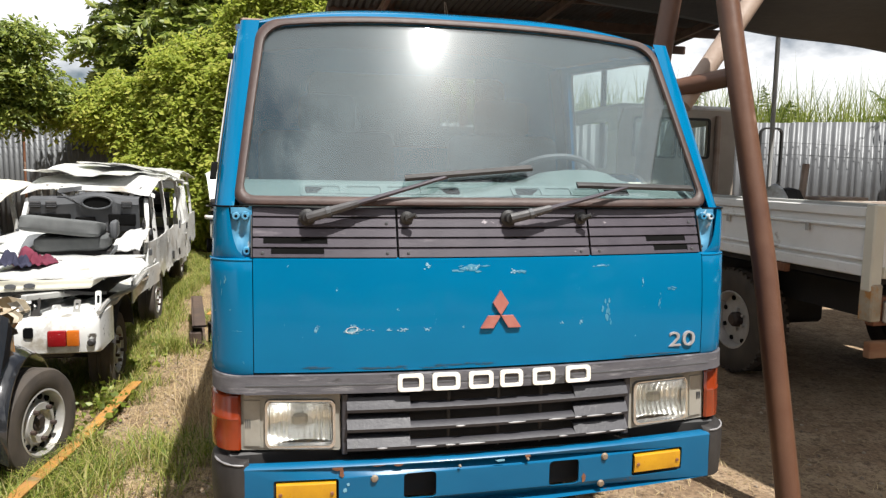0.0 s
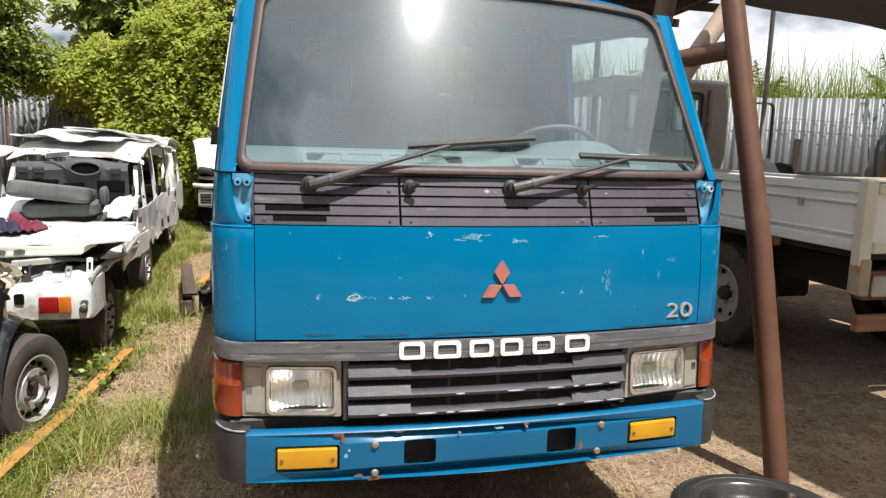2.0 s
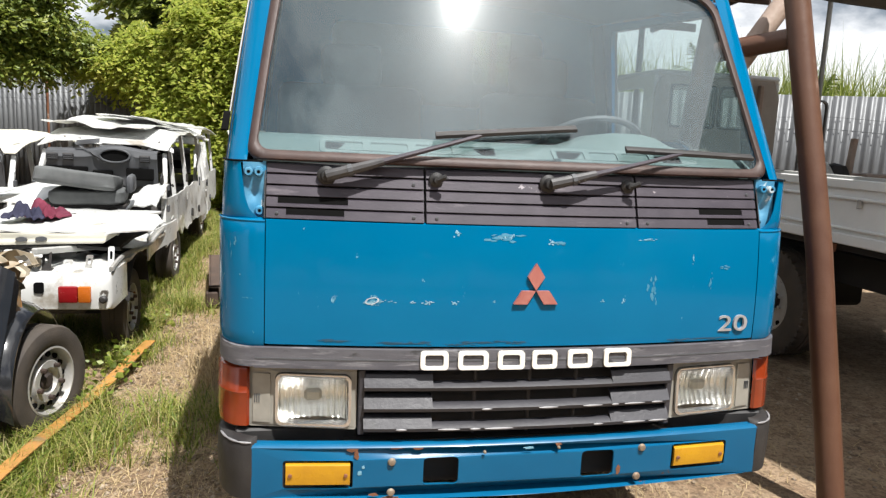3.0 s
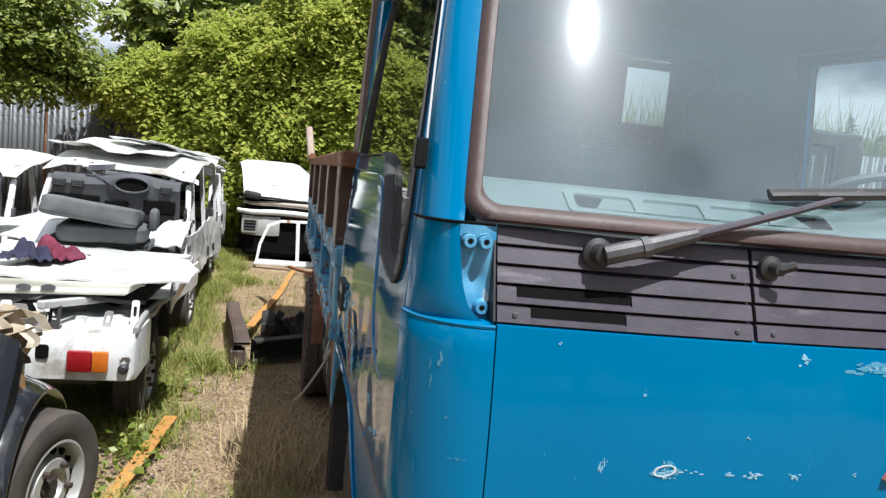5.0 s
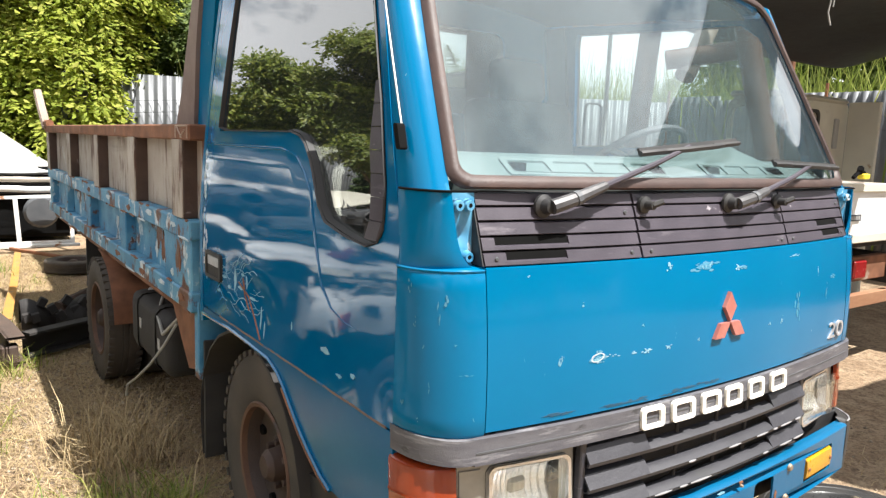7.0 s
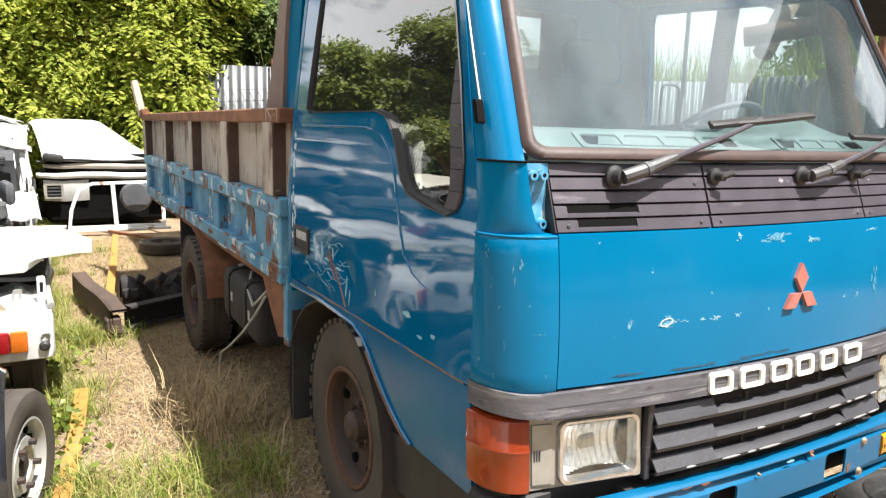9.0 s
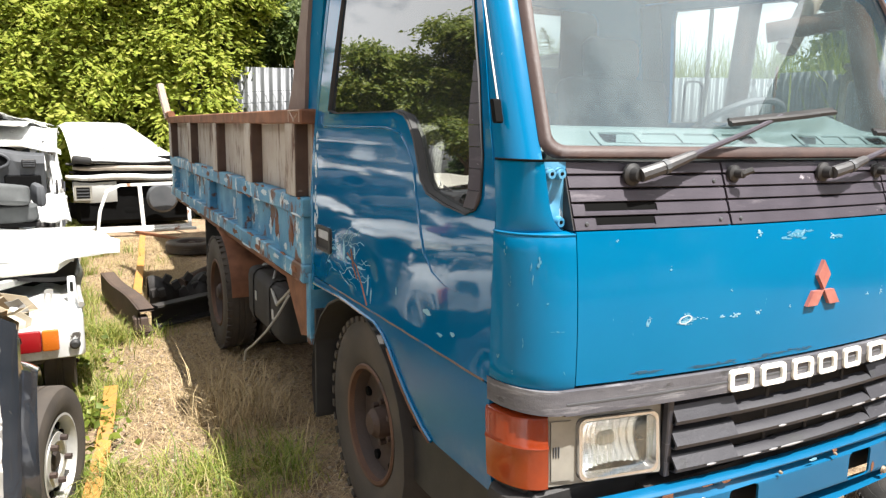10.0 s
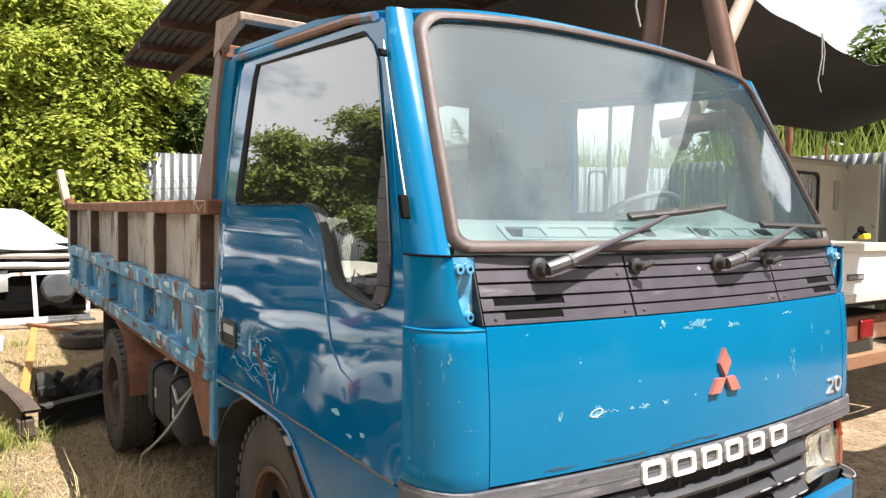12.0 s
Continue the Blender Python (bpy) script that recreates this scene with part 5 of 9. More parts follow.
    for k in range(holes):
        a = 2 * math.pi * (k + 0.5) / holes
        bm = BM()
        lathe(bm, [(0, 0.008), (rim_r * 0.085, 0.008), (rim_r * 0.09, -0.010)], m @ Matrix.Translation((rim_r * 0.77 * math.cos(a), rim_r * 0.77 * math.sin(a), deep + dish * 0.20 if dish > 0 else hw * 0.25)), 10)
        part("vent_hole", bm, M_HOLE, wh)
    return wh


for s in (-1, 1):
    wheel((s * 0.69, 1.095, 0.305), s, 0.385, 0.185, 0.215, M_RIM_DARK, truck, True, -0.005)
    wheel((s * 0.79, 3.48, 0.287), s, 0.362, 0.185, 0.215, M_RIM_DARK, truck, True, -0.03, holes=6)
    wheel((s * 0.57, 3.48, 0.287), s, 0.362, 0.185, 0.215, M_RIM_DARK, truck, False, -0.03, holes=0)
bm = BM()
for s in (-1, 1):
    box(bm, (s * 0.36, 3.0, 0.60), (0.06, 5.0, 0.17), 0.005)
for y in (0.9, 1.9, 2.8, 3.9, 5.2):
    box(bm, (0, y, 0.60), (0.70, 0.07, 0.12))
part("chassis_frame", bm, M_DARK, truck)
for y, z, r in ((3.48, 0.287, 0.06), (1.095, 0.305, 0.05)):
    bm = BM()
    tube(bm, [(-0.7, y, z), (0.7, y, z)], r, 10)
    part("axle", bm, M_DARK, truck)
bm = BM()
box(bm, (0, 1.0, 0.58), (0.6, 0.9, 0.36), 0.05)
part("engine", bm, M_DARK, truck)

# cab interior
bm = BM()
rows = []
for y, z in ((0.075, 1.308), (0.11, 1.316), (0.17, 1.358), (0.19, 1.364), (0.30, 1.368), (0.44, 1.362), (0.52, 1.32), (0.54, 1.16), (0.50, 0.95)):
    rows.append([(x, y + 0.05 * (x / 0.72) ** 2, z + (0.0 if y < 0.25 else 0.048 if y < 0.5 else 0.03) * math.exp(-((x - 0.40) / 0.15) ** 4)) for x in steps(-0.76, 0.76, 30)])
sheet(bm, rows, 0.02, (0, 0.3, -1))
dash = part("dashboard", bm, M_TEAL_DASH, truck, "teal-grey dashboard top")
for x0, x1 in ((-0.58, -0.07), (0.10, 0.52)):
    bm = BM()
    plate(bm, rounded(x0, 0.115, x1, 0.165, 0.008, 2), [rounded(lerp(x0, x1, (k + 0.12) / 4), 0.124, lerp(x0, x1, (k + 0.95) / 4), 0.156, 0.006, 2) for k in range(4)], lambda u, v, w: Vector((u, v + 0.05 * (u / 0.72) ** 2, 1.324 + 0.72 * (v - 0.115) - w)), 0.012)
    part("vent_frame", bm, M_TEAL_DASH, dash)
    bm = BM()
    prism(bm, rounded(x0 + 0.006, 0.118, x1 - 0.006, 0.162, 0.006, 2), lambda u, v, w: Vector((u, v + 0.05 * (u / 0.72) ** 2, 1.3205 + 0.72 * (v - 0.115) - w)), 0.006)
    part("vent", bm, M_HOLE, dash)
sw = Matrix.Translation((0.41, 0.65, 1.35)) @ Matrix.Rotation(radians(-38), 4, "X")
bm = BM()
tube(bm, [sw @ Vector((0.19 * math.cos(a), 0.19 * math.sin(a), 0)) for a in steps(0, 2 * math.pi, 40)], 0.012, 8, False)
st = part("steering_wheel", bm, M_DASH, truck, "dark grey steering wheel")
bm = BM()
lathe(bm, [(0, 0.02), (0.06, 0.01), (0.07, -0.03), (0.03, -0.05), (0.03, -0.4), (0, -0.4)], sw, 16)
for a in (200, 340):
    tube(bm, [sw @ Vector((0.05 * math.cos(radians(a)), 0.05 * math.sin(radians(a)), 0)), sw @ Vector((0.2 * math.cos(radians(a)), 0.2 * math.sin(radians(a)), 0))], 0.012, 6)
part("wheel_boss", bm, M_TEAL_DASH, st)
for x, w in ((-0.42, 0.62), (0.42, 0.52)):
    bm = BM()
    box(bm, (x, 0.98, 0.98), (w, 0.48, 0.16), 0.05, None, 3)
    se = part("cab_seat", bm, M_SEAT, truck, "dark cab seat")
    bm = BM()
    box(bm, (x, 1.26, 1.30), (w, 0.14, 0.56), 0.05, Matrix.Rotation(radians(-8), 4, "X"), 3)
    part("backrest", bm, M_SEAT, se)
    bm = BM()
    box(bm, (x, 1.31, 1.66), (0.26, 0.10, 0.18), 0.04, Matrix.Rotation(radians(-8), 4, "X"), 3)
    part("headrest", bm, M_SEAT, se)


# tipper bed
def bed_side(s, y0=1.585, y1=5.66):
    x = 0.835
    posts = [1.70, 2.47, 3.40, 4.43, 5.53]
    bm = BM()
    box(bm, (s * (x - 0.035), (y0 + y1) / 2, 0.90), (0.02, y1 - y0, 0.42))
    sd = part("bed_side", bm, M_BLUE_OLD, truck, "flaking blue lower bed side with rust patches")
    for z, h, d in ((1.035, 0.075, 0.06), (0.765, 0.075, 0.06)):
        bm = BM()
        box(bm, (s * (x - 0.0), (y0 + y1) / 2, z), (d, y1 - y0, h), 0.006)
        part("rail", bm, M_BLUE_OLD, sd)
    bm = BM()
    box(bm, (s * (x - 0.04), (y0 + y1) / 2, 0.70), (0.06, y1 - y0, 0.055), 0.006)
    part("sill", bm, M_STEEL_RUST, sd)
    for y, w in ((1.79, 0.38), (2.79, 0.13), (3.80, 0.13), (4.75, 0.13), (5.56, 0.16)):
        bm = BM()
        box(bm, (s * (x - 0.006), y, 0.90), (0.055, w, 0.20), 0.005)
        part("post", bm, M_BLUE_OLD, sd)
    er = random.Random(41)
    for z, y_lo, y_hi, off in ((0.728, y0, y1, 0.031), (0.803, y0, y1, 0.031), (0.998, y0, y1, 0.031), (1.072, y0, y1, 0.031)):
        yy = y_lo + 0.02
        while yy < y_hi - 0.1:
            ln = er.uniform(0.03, 0.20)
            if er.random() < 0.55:
                bm = BM()
                tube(bm, [(s * (x + off - 0.002), q, z + er.uniform(-0.003, 0.003)) for q in steps(yy, min(y_hi - 0.01, yy + ln), 4)], [0.002, 0.0055, 0.006, 0.005, 0.002], 5)
                part("edge_rust", bm, M_STEEL_RUST if er.random() < 0.65 else M_FLAKE, sd)
            yy += ln + er.uniform(0.01, 0.10)
    # paint flaked down to primer and rust in the fields and on the rails
    fr = random.Random(31)
    for y, z, w, h, dx, mt in ((2.10, 0.90, 0.05, 0.075, -0.0245, M_FLAKE), (2.17, 0.89, 0.045, 0.08, -0.0235, M_STEEL_RUST), (2.30, 0.87, 0.03, 0.05, -0.0245, M_FLAKE), (2.05, 0.86, 0.03, 0.04, -0.0235, M_STEEL_RUST),
                               (2.95, 0.92, 0.05, 0.05, -0.0245, M_FLAKE), (3.02, 0.88, 0.03, 0.06, -0.0235, M_STEEL_RUST), (3.15, 0.90, 0.06, 0.05, -0.0245, M_FLAKE), (3.98, 0.92, 0.06, 0.06, -0.0245, M_FLAKE), (4.06, 0.88, 0.05, 0.06, -0.0235, M_STEEL_RUST), (4.95, 0.9, 0.06, 0.07, -0.0235, M_STEEL_RUST),
                               (1.75, 0.90, 0.025, 0.05, 0.0225, M_STEEL_RUST), (1.68, 0.95, 0.02, 0.03, 0.0225, M_FLAKE), (1.86, 0.84, 0.03, 0.02, 0.0225, M_FLAKE),
                               (1.70, 0.765, 0.05, 0.02, 0.031, M_STEEL_RUST), (2.0, 0.775, 0.07, 0.014, 0.031, M_FLAKE), (2.35, 0.76, 0.06, 0.02, 0.031, M_STEEL_RUST), (2.9, 0.765, 0.08, 0.018, 0.031, M_STEEL_RUST), (3.4, 0.76, 0.06, 0.02, 0.031, M_FLAKE),
                               (1.8, 1.04, 0.06, 0.014, 0.031, M_FLAKE), (2.2, 1.045, 0.08, 0.016, 0.031, M_FLAKE), (2.6, 1.03, 0.05, 0.02, 0.031, M_STEEL_RUST), (3.1, 1.04, 0.08, 0.015, 0.031, M_FLAKE), (3.7, 1.035, 0.07, 0.018, 0.031, M_STEEL_RUST), (4.3, 1.04, 0.08, 0.014, 0.031, M_FLAKE)):
        pts = [(y + w * fr.uniform(0.35, 1.0) * math.cos(2 * math.pi * k / 13), z + h * fr.uniform(0.35, 1.0) * math.sin(2 * math.pi * k / 13)) for k in range(13)]
        bm = BM()
        prism(bm, pts, lambda u, v, d: Vector((s * (x + dx + 0.0015 - d), u, v)), 0.003)
        part("flaked_patch", bm, mt, sd)
    # raised upper boards
    for a, b in zip([1.60] + posts[1:], posts[1:]):
        bm = BM()
        box(bm, (s * (x - 0.03), (a + b) / 2, 1.222), (0.014, b - a - 0.01, 0.30), 0.003)
        part("side_board", bm, M_PANEL_RUST, truck, "rust-streaked steel side board")
    # dark bodies paint the posts' shaded sides; an added pale plate gives the outer face
    for i, y in enumerate(posts):
        bm = BM()
        wd = 0.14
        box(bm, (s * (x - 0.003), y + 0.03, 1.222), (0.064, wd, 0.30), 0.004)
        po = part("upper_post", bm, M_POST, truck)
        bm = BM()
        box(bm, (s * (x + 0.031), y + 0.031, 1.222), (0.006, wd - 0.004, 0.296), 0.002)
        part("post_face", bm, M_PANEL_RUST, po)
    bm = BM()
    box(bm, (s * x, (y0 + y1) / 2 - 0.01, 1.392), (0.075, y1 - y0 + 0.04, 0.058), 0.006)
    tr = part("top_rail", bm, M_STEEL_RUST, truck, "rusty brown top rail of the bed")
    bm = BM()
    for p, q in (((1.57, 1.37), (1.57, 1.415)), ((1.57, 1.415), (1.72, 1.415)), ((1.72, 1.37), (1.72, 1.415)), ((1.60, 1.40), (1.66, 1.375)), ((1.64, 1.372), (1.70, 1.41))):
        tube(bm, [(s * (x + 0.038), p[0], p[1]), (s * (x + 0.038), q[0], q[1])], 0.0035, 5)
    part("weld_bead", bm, M_POLE_PALE, tr)


bed_side(-1)
bed_side(1)
bm = BM()
box(bm, (0, 3.62, 0.72), (1.60, 4.06, 0.06))
part("bed_floor", bm, M_STEEL_RUST, truck)
bm = BM()
box(bm, (0, 1.60, 1.06), (1.62, 0.03, 0.68), 0.004)
part("headboard", bm, M_STEEL_RUST, truck)
for x0, x1 in ((-0.76, 0.19), (0.37, 0.76)):
    bm = BM()
    box(bm, ((x0 + x1) / 2, 1.605, 1.68), (x1 - x0, 0.02, 0.56), 0.004)
    part("guard_plate", bm, M_DARK, truck, "dark cab guard plate behind the rear window")
bm = BM()
box(bm, (0.28, 1.606, 1.52), (0.18, 0.016, 0.24), 0.003)
part("guard_plate", bm, M_DARK, truck, "dark cab guard plate behind the rear window")
bm = BM()
box(bm, (0, 5.64, 1.0), (1.62, 0.04, 0.60), 0.004)
part("tailgate", bm, M_STEEL_RUST, truck)
# cab guard: bent side plates, blue inner strip and a cross bar
for s in (-1, 1):
    bm = BM()
    prof = [(1.41, 1.74, 1.99), (1.55, 1.72, 1.90), (1.70, 1.70, 1.83), (1.85, 1.66, 1.755), (1.95, 1.62, 1.70), (2.0, 1.60, 1.69)]
    sheet(bm, [[(s * 0.80, a, z), (s * 0.80, b, z)] for z, a, b in prof], 0.03, (-s, 0, 0))
    cg = part("cab_guard_plate", bm, surf("brown_grey_steel", (0.20, 0.15, 0.125), (0.15, 0.10, 0.085), 4.0, 0.7, 0.0, 0.2, 50.0), truck, "bent brown steel cab guard plate")
    bm = BM()
    prism(bm, [(1.60, 2.0), (1.70, 1.98), (1.66, 2.11), (1.40, 2.09), (1.42, 2.05), (1.52, 2.03)], lambda u, v, w: Vector((s * (0.805 - w), u, v)), 0.03)
    part("gusset", bm, M_GUARD, cg, "rusty twisted gusset")
    bm = BM()
    sheet(bm, [[(s * 0.775, a - 0.11, z), (s * 0.785, a + 0.005, z)] for z, a, b in [(1.0, 1.74, 0)] + prof[:-1]], 0.02, (-s, 0, 0))
    part("blue_strip", bm, M_BLUE, cg)
bm = BM()
box(bm, (0, 1.42, 2.075), (1.60, 0.05, 0.032), 0.006)
part("guard_bar", bm, M_GUARD, truck, "rust-stained steel cross bar above the cab")
bm = BM()
box(bm, (0, 1.62, 1.99), (1.60, 0.03, 0.05), 0.004)
part("guard_bar", bm, M_STEEL_RUST, truck)
bm = BM()
tube(bm, [(-0.86, 5.66, 1.40), (-0.885, 5.76, 1.58), (-0.90, 5.82, 1.70)], [0.035, 0.034, 0.032], 8)
part("tail_stake", bm, M_POLE_PALE, truck, "pale leaning stake on the bed's tail")
bm = BM()
tube(bm, [(-0.86, 5.46, 1.435), (-0.86, 5.68, 1.435)], 0.03, 10)
part("latch_bar", bm, M_STEEL_RUST, truck)

# under the bed: rusty guard, tank, box, hanging bracket, white wire
bm = BM()
rows = []
for a in steps(100, 10, 8):
    y, z = 3.50 - 0.46 * math.cos(radians(90 - a)) * 1.0, 0.34 + 0.44 * math.sin(radians(a))
    rows.append([(-0.86, 3.50 - 0.44 * math.sin(radians(100 - a)), 0.34 + 0.36 * math.cos(radians(100 - a))), (-0.50, 3.50 - 0.44 * math.sin(radians(100 - a)), 0.34 + 0.36 * math.cos(radians(100 - a)))])
sheet(bm, rows, 0.006, (0, 1, -0.5))
part("wheel_guard", bm, M_STEEL_RUST, truck, "rusty plate guard over the rear wheel")
bm = BM()
box(bm, (-0.66, 4.05, 0.48), (0.36, 0.015, 0.42), 0.003)
part("rear_flap", bm, M_RUBBER, truck)
bm = BM()
box(bm, (-0.66, 2.52, 0.43), (0.30, 0.74, 0.29), 0.05, None, 3)
tk = part("fuel_tank", bm, M_DARK, truck, "black box-shaped fuel tank under the bed")
for y in (2.38, 2.74):
    bm = BM()
    box(bm, (-0.66, y, 0.43), (0.312, 0.035, 0.302), 0.05, None, 3)
    part("tank_strap", bm, M_DARK, tk)
for y, z in ((2.30, 0.42), (2.66, 0.44)):
    bm = BM()
    box(bm, (-0.811, y, z), (0.004, 0.035, 0.05))
    part("sticker", bm, M_GREY_METAL, tk)
bm = BM()
lathe(bm, [(0.03, 0), (0.03, 0.03), (0.018, 0.045), (0, 0.045)], Matrix.Translation((-0.70, 2.80, 0.55)) @ Matrix.Rotation(radians(-60), 4, "Y"), 12)
part("filler_cap", bm, M_GREY_METAL, tk)
bm = BM()
prism(bm, [(1.60, 0.71), (1.98, 0.70), (1.86, 0.58), (1.74, 0.47), (1.60, 0.50)], lambda u, v, w: Vector((-0.83 + w, u, v)), 0.02)
part("hanging_bracket", bm, M_STEEL_RUST, truck, "rusty hanging bracket plate")
bm = BM()
box(bm, (-0.78, 1.60, 0.62), (0.12, 0.05, 0.30), 0.004)
part("blue_mount", bm, M_BLUE_OLD, truck)
bm = BM()
tube(bm, [(-0.82, 1.95, 0.60), (-0.86, 2.0, 0.50), (-0.90, 2.08, 0.40), (-0.93, 2.2, 0.31), (-0.95, 2.3, 0.25), (-0.95, 2.33, 0.19)], 0.006, 6)
part("loose_wire", bm, M_WIRE, truck, "loose pale wire hanging down")
bm = BM()
tube(bm, [(-0.80, 1.90, 0.66), (-0.84, 2.1, 0.52), (-0.80, 2.35, 0.54), (-0.74, 2.5, 0.60)], 0.008, 6)
part("loose_hose", bm, M_WIRE, truck)

# the truck stands 7 cm up on its wheels, and its far half is a little wider than the near one
for ob in truck.children_recursive:
    for v in ob.data.vertices:
        v.co.z += 0.07
        if v.co.x > 0:
            v.co.x += 0.03 * (v.co.x / 0.72) ** 2

# ---- plants ----
def leaf_cloud(name, centres, size, mat, seed, droop=0.35, slim=0.45, parent=None, ways=None):
    """Many small folded leaves, each an island of its own, round the given centres."""
    g = np.random.default_rng(seed)
    c = np.asarray(centres, float)
    n = len(c)
    d = g.normal(size=(n, 3))
    d[:, 2] = d[:, 2] * 0.6 - droop
    d /= np.linalg.norm(d, axis=1)[:, None]
    if ways is not None:
        d = ways + 0.28 * d
        d /= np.linalg.norm(d, axis=1)[:, None]
    w = np.cross(d, g.normal(size=(n, 3)) if ways is None else g.normal(size=(n, 3)) * 0.32 + [0, -0.75, 0.75])
    w /= np.linalg.norm(w, axis=1)[:, None]
    nn = np.cross(d, w)
    L = size * g.uniform(0.6, 1.35, n)[:, None]
    v = np.empty((n, 4, 3))
    v[:, 0] = c - d * L * 0.5
    v[:, 1] = c + w * L * slim * 0.5 + nn * L * 0.10
    v[:, 2] = c + d * L * 0.5
    v[:, 3] = c - w * L * slim * 0.5 + nn * L * 0.10
    i0 = np.arange(n) * 4
    tri = np.stack([np.stack([i0, i0 + 1, i0 + 2], 1), np.stack([i0, i0 + 2, i0 + 3], 1)], 1).reshape(-1)
    return raw_mesh(name, v.reshape(-1, 3), tri, mat, parent)


def raw_mesh(name, verts, tri, mat, parent=None):
    me = bpy.data.meshes.new(name)
    me.vertices.add(len(verts))
    me.vertices.foreach_set("co", np.ascontiguousarray(verts, dtype=np.float32).reshape(-1))
    nt = len(tri) // 3
    me.loops.add(nt * 3)
    me.loops.foreach_set("vertex_index", np.ascontiguousarray(tri, dtype=np.int32))
    me.polygons.add(nt)
    me.polygons.foreach_set("loop_start", np.arange(nt, dtype=np.int32) * 3)
    me.update(calc_edges=True)
    me.materials.append(mat)
    return link(name, me, parent)


def clump_points(seed, blobs, n, twig=0.35):
    """Leaf places: twigs set on the skins of uneven blobs (x, y, z, rx, ry, rz), leaves strung along each twig."""
    g = np.random.default_rng(seed)
    vol = np.array([(b[3] * b[4] * b[5]) ** 0.67 for b in blobs])
    pick = g.choice(len(blobs), size=n // 14, p=vol / vol.sum())
    B = np.array(blobs)[pick]
    u = g.normal(size=(len(pick), 3))
    u /= np.linalg.norm(u, axis=1)[:, None]
    rad = g.uniform(0.55, 1.06, len(pick)) ** 0.6
    bump = 1 + 0.30 * np.sin(u[:, 0] * 5 + pick) * np.cos(u[:, 2] * 6 + pick * 1.7) + 0.12 * np.sin(u[:, 1] * 11 + pick)
    p = B[:, :3] + u * B[:, 3:] * (rad * bump)[:, None]
    tw = u * [1, 1, 0.4] + g.normal(size=u.shape) * 0.6 - [0, 0, 0.25]
    tw /= np.linalg.norm(tw, axis=1)[:, None]
    t = np.linspace(-0.5, 0.5, 14)[None, :, None] * np.ones((len(pick), 1, 1))
    side = np.cross(tw, [0, 0, 1.0] + g.normal(size=tw.shape) * 0.3)
    side /= np.linalg.norm(side, axis=1)[:, None]
    sgn = np.where(np.arange(14) % 2 == 0, 1.0, -1.0)[None, :, None]
    reach = twig * (0.20 - 0.22 * np.abs(t) ** 2)
    pts = p[:, None] + tw[:, None] * t * twig + side[:, None] * sgn * reach - np.array([0, 0, 1.0]) * (t + 0.5) ** 2 * twig * 0.35 + g.normal(size=(len(pick), 14, 3)) * twig * 0.03
    ways = side[:, None] * sgn + tw[:, None] * 0.55 - np.array([0, 0, 0.3])
    pts, ways = pts.reshape(-1, 3), ways.reshape(-1, 3)
    ok = pts[:, 2] > 0.05
    return pts[ok], ways[ok] / np.linalg.norm(ways[ok], axis=1)[:, None]


L_BUSH = island_mat("sunny_leaves", [(0.20, 0.255, 0.034), (0.31, 0.375, 0.048), (0.41, 0.455, 0.068), (0.52, 0.51, 0.12)], 0.8, 0.58)
L_TREE = island_mat("tree_leaves", [(0.085, 0.12, 0.018), (0.15, 0.205, 0.03), (0.23, 0.28, 0.045), (0.32, 0.34, 0.07)], 0.45, 0.42)
L_DARK = island_mat("dark_tree_leaves", [(0.02, 0.045, 0.012), (0.045, 0.085, 0.018), (0.075, 0.125, 0.025)], 0.55, 0.25)
L_SHADY = island_mat("shady_leaves", [(0.05, 0.085, 0.018), (0.10, 0.15, 0.03), (0.16, 0.21, 0.045)], 0.6, 0.45)
L_GRASS = island_mat("green_grass", [(0.075, 0.125, 0.014), (0.14, 0.20, 0.024), (0.22, 0.27, 0.036), (0.29, 0.31, 0.055), (0.38, 0.35, 0.11), (0.46, 0.37, 0.18)], 0.55, 0.4)
L_DRY = island_mat("dry_grass", [(0.26, 0.18, 0.09), (0.42, 0.31, 0.16), (0.54, 0.42, 0.24), (0.20, 0.14, 0.075)], 0.8, 0.15)
L_CANE = island_mat("tall_cane_leaves", [(0.13, 0.18, 0.03), (0.25, 0.31, 0.06), (0.40, 0.42, 0.12)], 0.6, 0.4)


def limbs(bm, base, top, r, n, spread, seed):
    g = random.Random(seed)
    base, top = Vector(base), Vector(top)
    mid = base.lerp(top, 0.5) + Vector((g.uniform(-0.2, 0.2), g.uniform(-0.2, 0.2), 0))
    tube(bm, [base, base.lerp(mid, 0.5), mid, top], [r * 1.15, r * 0.95, r * 0.75, r * 0.35], 9)
    for k in range(n):
        t = g.uniform(0.3, 0.95)
        p = base.lerp(top, t)
        a = g.uniform(0, 6.28)
        q = p + Vector((math.cos(a) * spread, math.sin(a) * spread, g.uniform(0.2, 0.8) * spread))
        tube(bm, [p, p.lerp(q, 0.5) + Vector((0, 0, 0.1 * spread)), q], [r * 0.4, r * 0.25, r * 0.08], 6)


def tree(name, at, h, r, blobs, n, leaf, mat, seed, label, category="tree", twig=0.4, droop=0.35, slim=0.45, nl=9):
    t = thing(name, at, label, category, "bushes along the fence" if category == "bush" else "trees round the yard")
    bm = BM()
    limbs(bm, at, (at[0] + 0.2, at[1] + (0.6 if category == "bush" else 0), at[2] + h * (0.6 if category == "bush" else 1)), r, 3 if category == "bush" else nl, h * 0.2 if category == "bush" else h * 0.3, seed)
    part("trunk", bm, M_BARK, t)
    pts, ways = clump_points(seed, blobs, n, twig)
    leaf_cloud("crown", pts, leaf, mat, seed + 1, droop, slim, t, ways)
    return t


